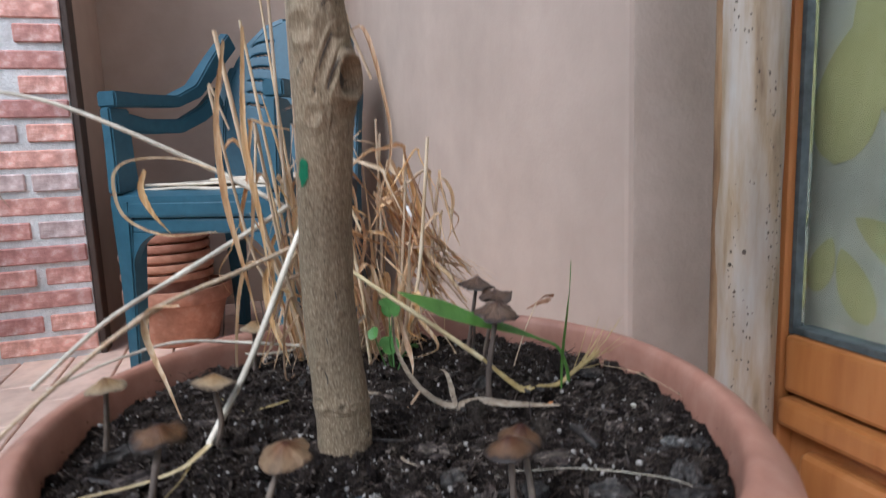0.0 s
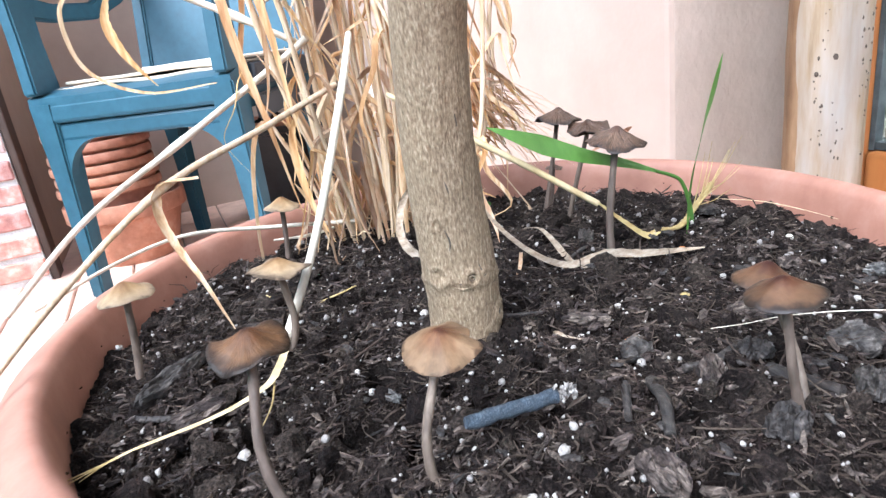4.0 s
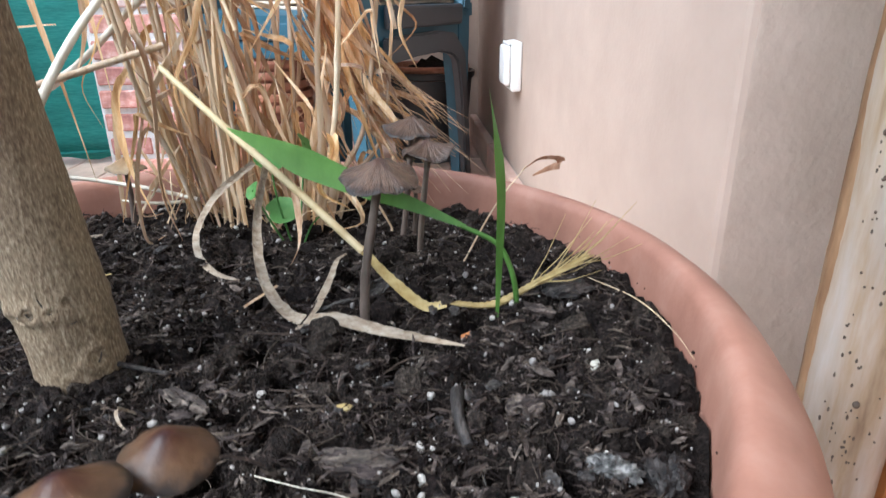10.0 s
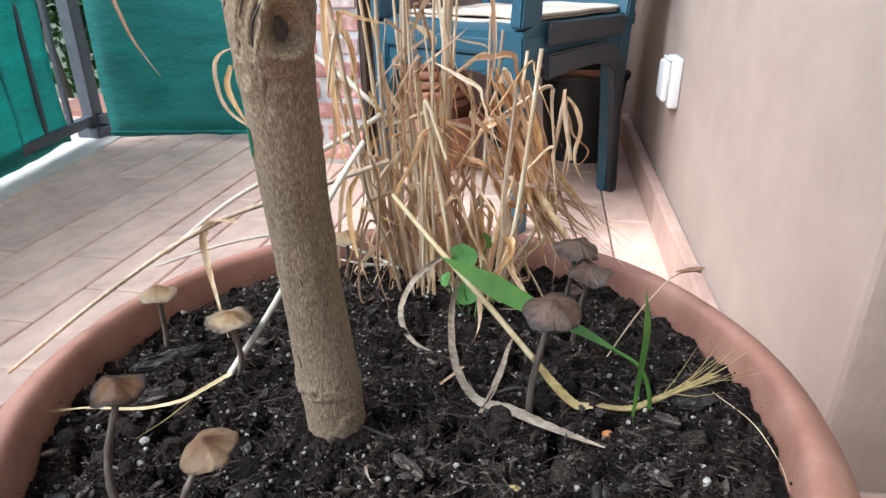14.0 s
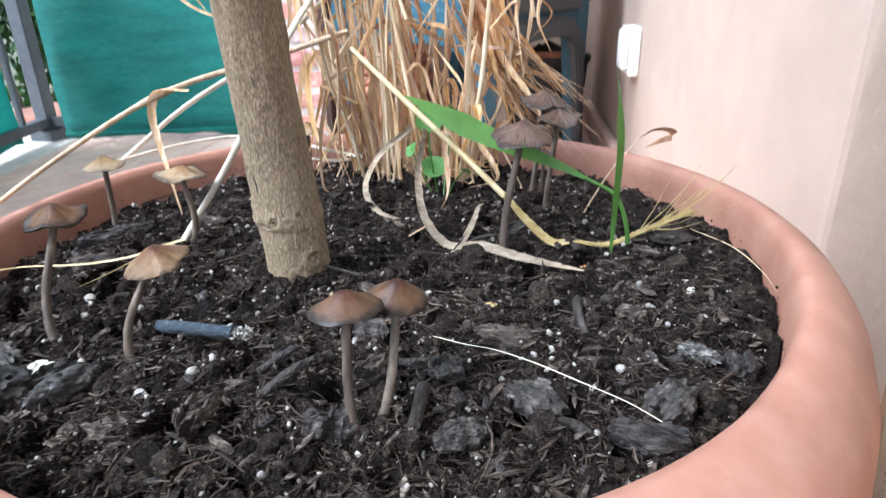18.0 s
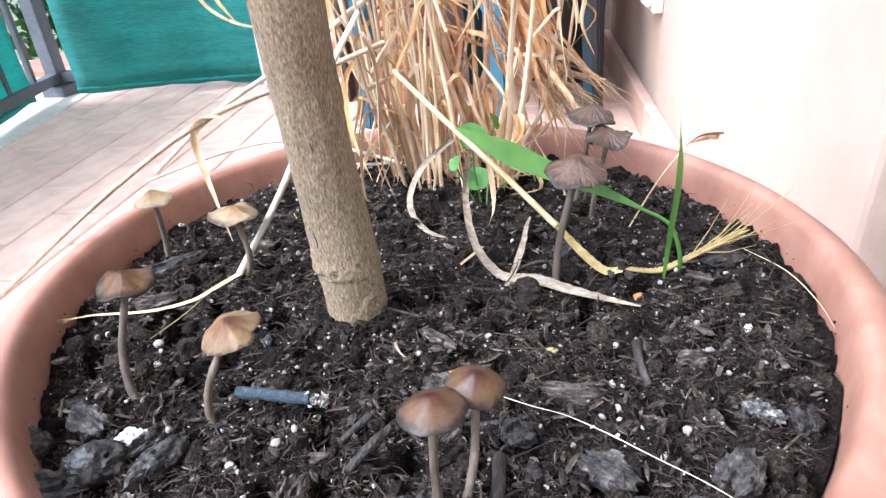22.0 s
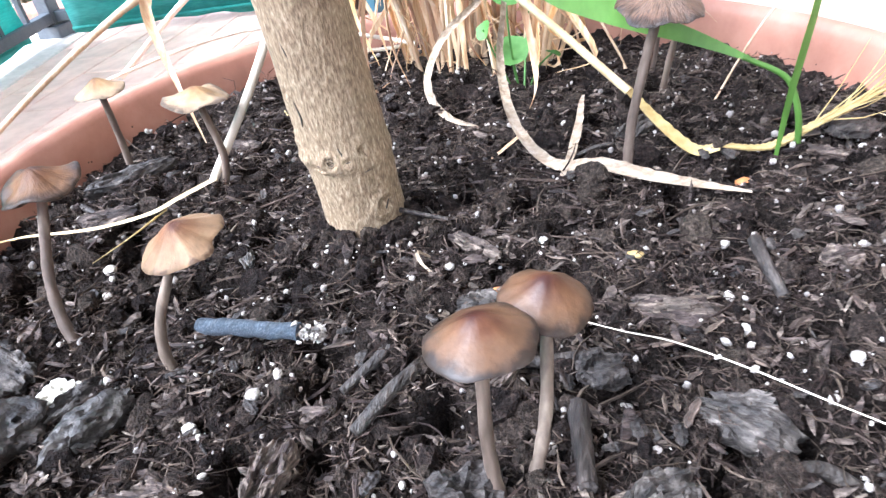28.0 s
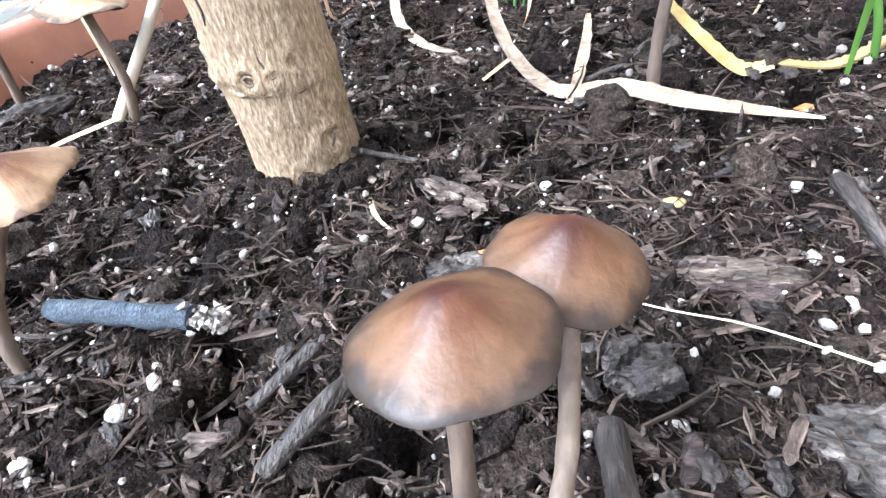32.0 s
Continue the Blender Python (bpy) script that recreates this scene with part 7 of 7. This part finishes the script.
def flower_pot(x, y, z, r, h, label, group="nested flower pots", brim=0.745):
    thing = root("flower_pot", (x, y, z), label, "flower pot", group)
    bm = bmesh.new()
    lathe(bm, [(0.001, 0.0), (r * 0.66, 0.0), (r * 0.68, 0.004), (r * 0.90, h * (brim - 0.005)), (r * 0.86, h * (brim - 0.01)), (r * 0.64, 0.012), (0.001, 0.011)], 48, 0.004, z * 30)
    part("body", bm, M_OLDTERRA, thing)
    bm = bmesh.new()
    lathe(bm, [(r * 0.905, h * (brim - 0.004)), (r * 0.985, h * brim), (r, h * (brim + 0.02)), (r, h * 0.975), (r * 0.985, h), (r * 0.93, h), (r * 0.915, h * 0.97), (r * 0.875, h * (brim - 0.004)), (r * 0.905, h * (brim - 0.004))], 48, 0.005, z * 50)
    part("rim", bm, M_OLDTERRA, thing)


PX2, PY2 = -0.343, 1.425
flower_pot(PX2 + 0.01, PY2, 0.0, 0.135, 0.150, "wide terracotta pot on the floor under the chair", "")
for k in range(7):
    flower_pot(PX2 - 0.012 + 0.003 * math.sin(k * 2), PY2, 0.032 + 0.0255 * k, 0.114 - 0.0010 * k, 0.158, "terracotta flower pot nested in a stack under the chair", brim=0.885)
bucket = root("black_pot", (0.054, 1.600, 0), "black plastic plant pot on the floor behind the chair", "plant pot")
bm = bmesh.new()
lathe(bm, [(0.001, 0), (0.095, 0), (0.099, 0.004), (0.1175, 0.222), (0.1135, 0.222), (0.096, 0.012), (0.001, 0.011)], 40)
part("body", bm, M_BLACKPOT, bucket)
bm = bmesh.new()
lathe(bm, [(0.1140, 0.2225), (0.1235, 0.2240), (0.1255, 0.2300), (0.1250, 0.2400), (0.1190, 0.2415), (0.1150, 0.2380), (0.1140, 0.2225)], 40)
part("rim", bm, M_BLACKPOT, bucket, "rolled black plastic rim")
inner = root("flower_pot", (0.054, 1.600, 0.130), "old terracotta pot standing inside a black plastic pot", "flower pot")
bm = bmesh.new()
lathe(bm, [(0.001, -0.115), (0.07, -0.115), (0.098, 0.09), (0.108, 0.092), (0.110, 0.125), (0.102, 0.127), (0.092, 0.09), (0.066, -0.09), (0.001, -0.09)], 40)
part("body", bm, M_OLDTERRA, inner)
lump_z = 0.215
bm = bmesh.new()
bmesh.ops.create_icosphere(bm, subdivisions=3, radius=1)
for v in bm.verts:
    d = v.co.copy()
    k = 1 + 0.3 * noise.noise(d * 2.2)
    v.co = Vector((0.088 * d.x * k, 0.088 * d.y * k, 0.05 * d.z * (1 + 0.6 * noise.noise(d * 4))))
tagged(part("dry_root_ball", bm, M_SOIL, None, "", pose(0.054, 1.600, lump_z)), "dark dry root ball in an old pot", "root ball")

# ---- wall socket ----
SOCK = HOUSE @ Matrix.Translation((0, 0.868, 0.247))
socket = root("wall_socket", SOCK, "white plastic wall socket with a hinged cover on the plaster", "socket")
a_box("back_box", (-0.022, -0.040, 0.0, 0.0, 0.040, 0.097), M_SOCKET, socket, bevel=0.006, segs=3)
a_box("cover", (-0.036, -0.036, 0.012, -0.0222, 0.036, 0.090), M_SOCKET, socket, "hinged white cover", bevel=0.007, segs=3)
a_box("hinge", (-0.030, -0.030, 0.0905, -0.0222, 0.030, 0.096), M_SOCKET, socket, bevel=0.002)

# ---- skirting, bricks and tiles, piece by piece ----
skirting = struct(a_box("baseboard", (-0.006, 0.0, 0.0, 0.0, 1.58, 0.074), M_GROUT, m=HOUSE @ Matrix.Translation((-0.0005, 0, 0))))


def shared_pieces(name, parent, placed, mat):
    """Pieces that share a mesh where their size is the same."""
    meshes = {}
    for (sx, sy, sz), m in placed:
        key = (round(sx, 4), round(sy, 4), round(sz, 4))
        if key not in meshes:
            bm = bmesh.new()
            box(bm, 0, 0, 0, sx, sy, sz, None, min(0.003, 0.2 * min(key)), 1)
            me = bpy.data.meshes.new(name)
            bm.to_mesh(me)
            bm.free()
            me.materials.append(mat)
            meshes[key] = me
        ob = new(name, meshes[key])
        ob.parent = parent
        ob.matrix_basis = m


J = 0.336
shared_pieces("skirting_tile", skirting, [((0.022, J - 0.004, 0.076), HOUSE @ Matrix.Translation((-0.0245, 1.139 + J * k, 0.001))) for k in range(-3, 2)], M_BASETILE)
reveal_skirting = struct(a_box("baseboard", (0.004, -0.0120, 0.0, 0.11, -0.0065, 0.073), M_GROUT, m=HOUSE))
shared_pieces("skirting_tile", reveal_skirting, [((0.11, 0.007, 0.075), HOUSE @ Matrix.Translation((0.0, -0.0185, 0.001)))], M_BASETILE)

placed = []
rnd2 = random.Random(11)
pitch = 0.0567
for c in range(0, 30):
    z = 0.014 + c * pitch
    x = 0.0
    lens = [0.1135, 0.1135] if c % 2 else [0.227]
    for ln in lens:
        x0 = x - ln
        if z > 0.60 and x0 < -0.215:
            ln2 = 0.205
            if x > -0.02:
                placed.append(((ln2 - 0.012, 0.11, 0.0415), PILLAR @ pose(x - ln2 + 0.006, rnd2.uniform(-0.004, 0.003), z + rnd2.uniform(-0.002, 0.002), 0, rnd2.uniform(-0.5, 0.5), 0)))
            break
        placed.append(((ln - 0.016, 0.11, 0.0415), PILLAR @ pose(x0 + 0.0075 + rnd2.uniform(-0.002, 0.002), rnd2.uniform(-0.004, 0.003), z + rnd2.uniform(-0.002, 0.002), 0, rnd2.uniform(-0.5, 0.5), 0)))
        x = x0
grey = [p for p in placed if rnd2.random() < 0.18]
shared_pieces("brick", pillar, [p for p in placed if p not in grey], M_BRICK)
shared_pieces("brick", pillar, grey, M_GREYBRICK)

placed, far = [], []
TW, TL = 0.1155, 0.2335
FLOOR = along(0, 0)
house_inv = (FLOOR.inverted() @ HOUSE).translation
for col in range(-18, 4):
    x0 = 0.024 + 0.06 + col * TW
    for row in range(-14, 9):
        y0 = 1.19 + (TL / 2 if col % 2 else 0) + (row - 5) * TL
        m = FLOOR @ pose(x0, y0, -0.012 + rnd2.uniform(0, 0.0006))
        c = m @ Vector((TW / 2, TL / 2, 0))
        local = HOUSE.inverted() @ c
        if local.x > -0.02 and local.y > -0.1:
            continue
        item = ((TW - 0.004, TL - 0.004, 0.012), m)
        if c.y > 0.25 and c.x > -1.75:
            placed.append(item)
        else:
            far.append(item)
shared_pieces("floor_tile", floor, placed, M_TILE)
verts, faces = [], []
for (sx, sy, sz), m in far:
    b0 = len(verts)
    for q in ((0, 0), (sx, 0), (sx, sy), (0, sy)):
        for z in (0, sz):
            verts.append(tuple(m @ Vector((q[0], q[1], z))))
    for k in range(4):
        a, b = b0 + 2 * k, b0 + 2 * ((k + 1) % 4)
        faces.append((a, b, b + 1, a + 1))
    faces.append((b0 + 1, b0 + 3, b0 + 5, b0 + 7))
tagged(raw("floor_tiles", verts, faces, M_TILE, floor, "pinkish clay floor tiles"), kind="stuff")
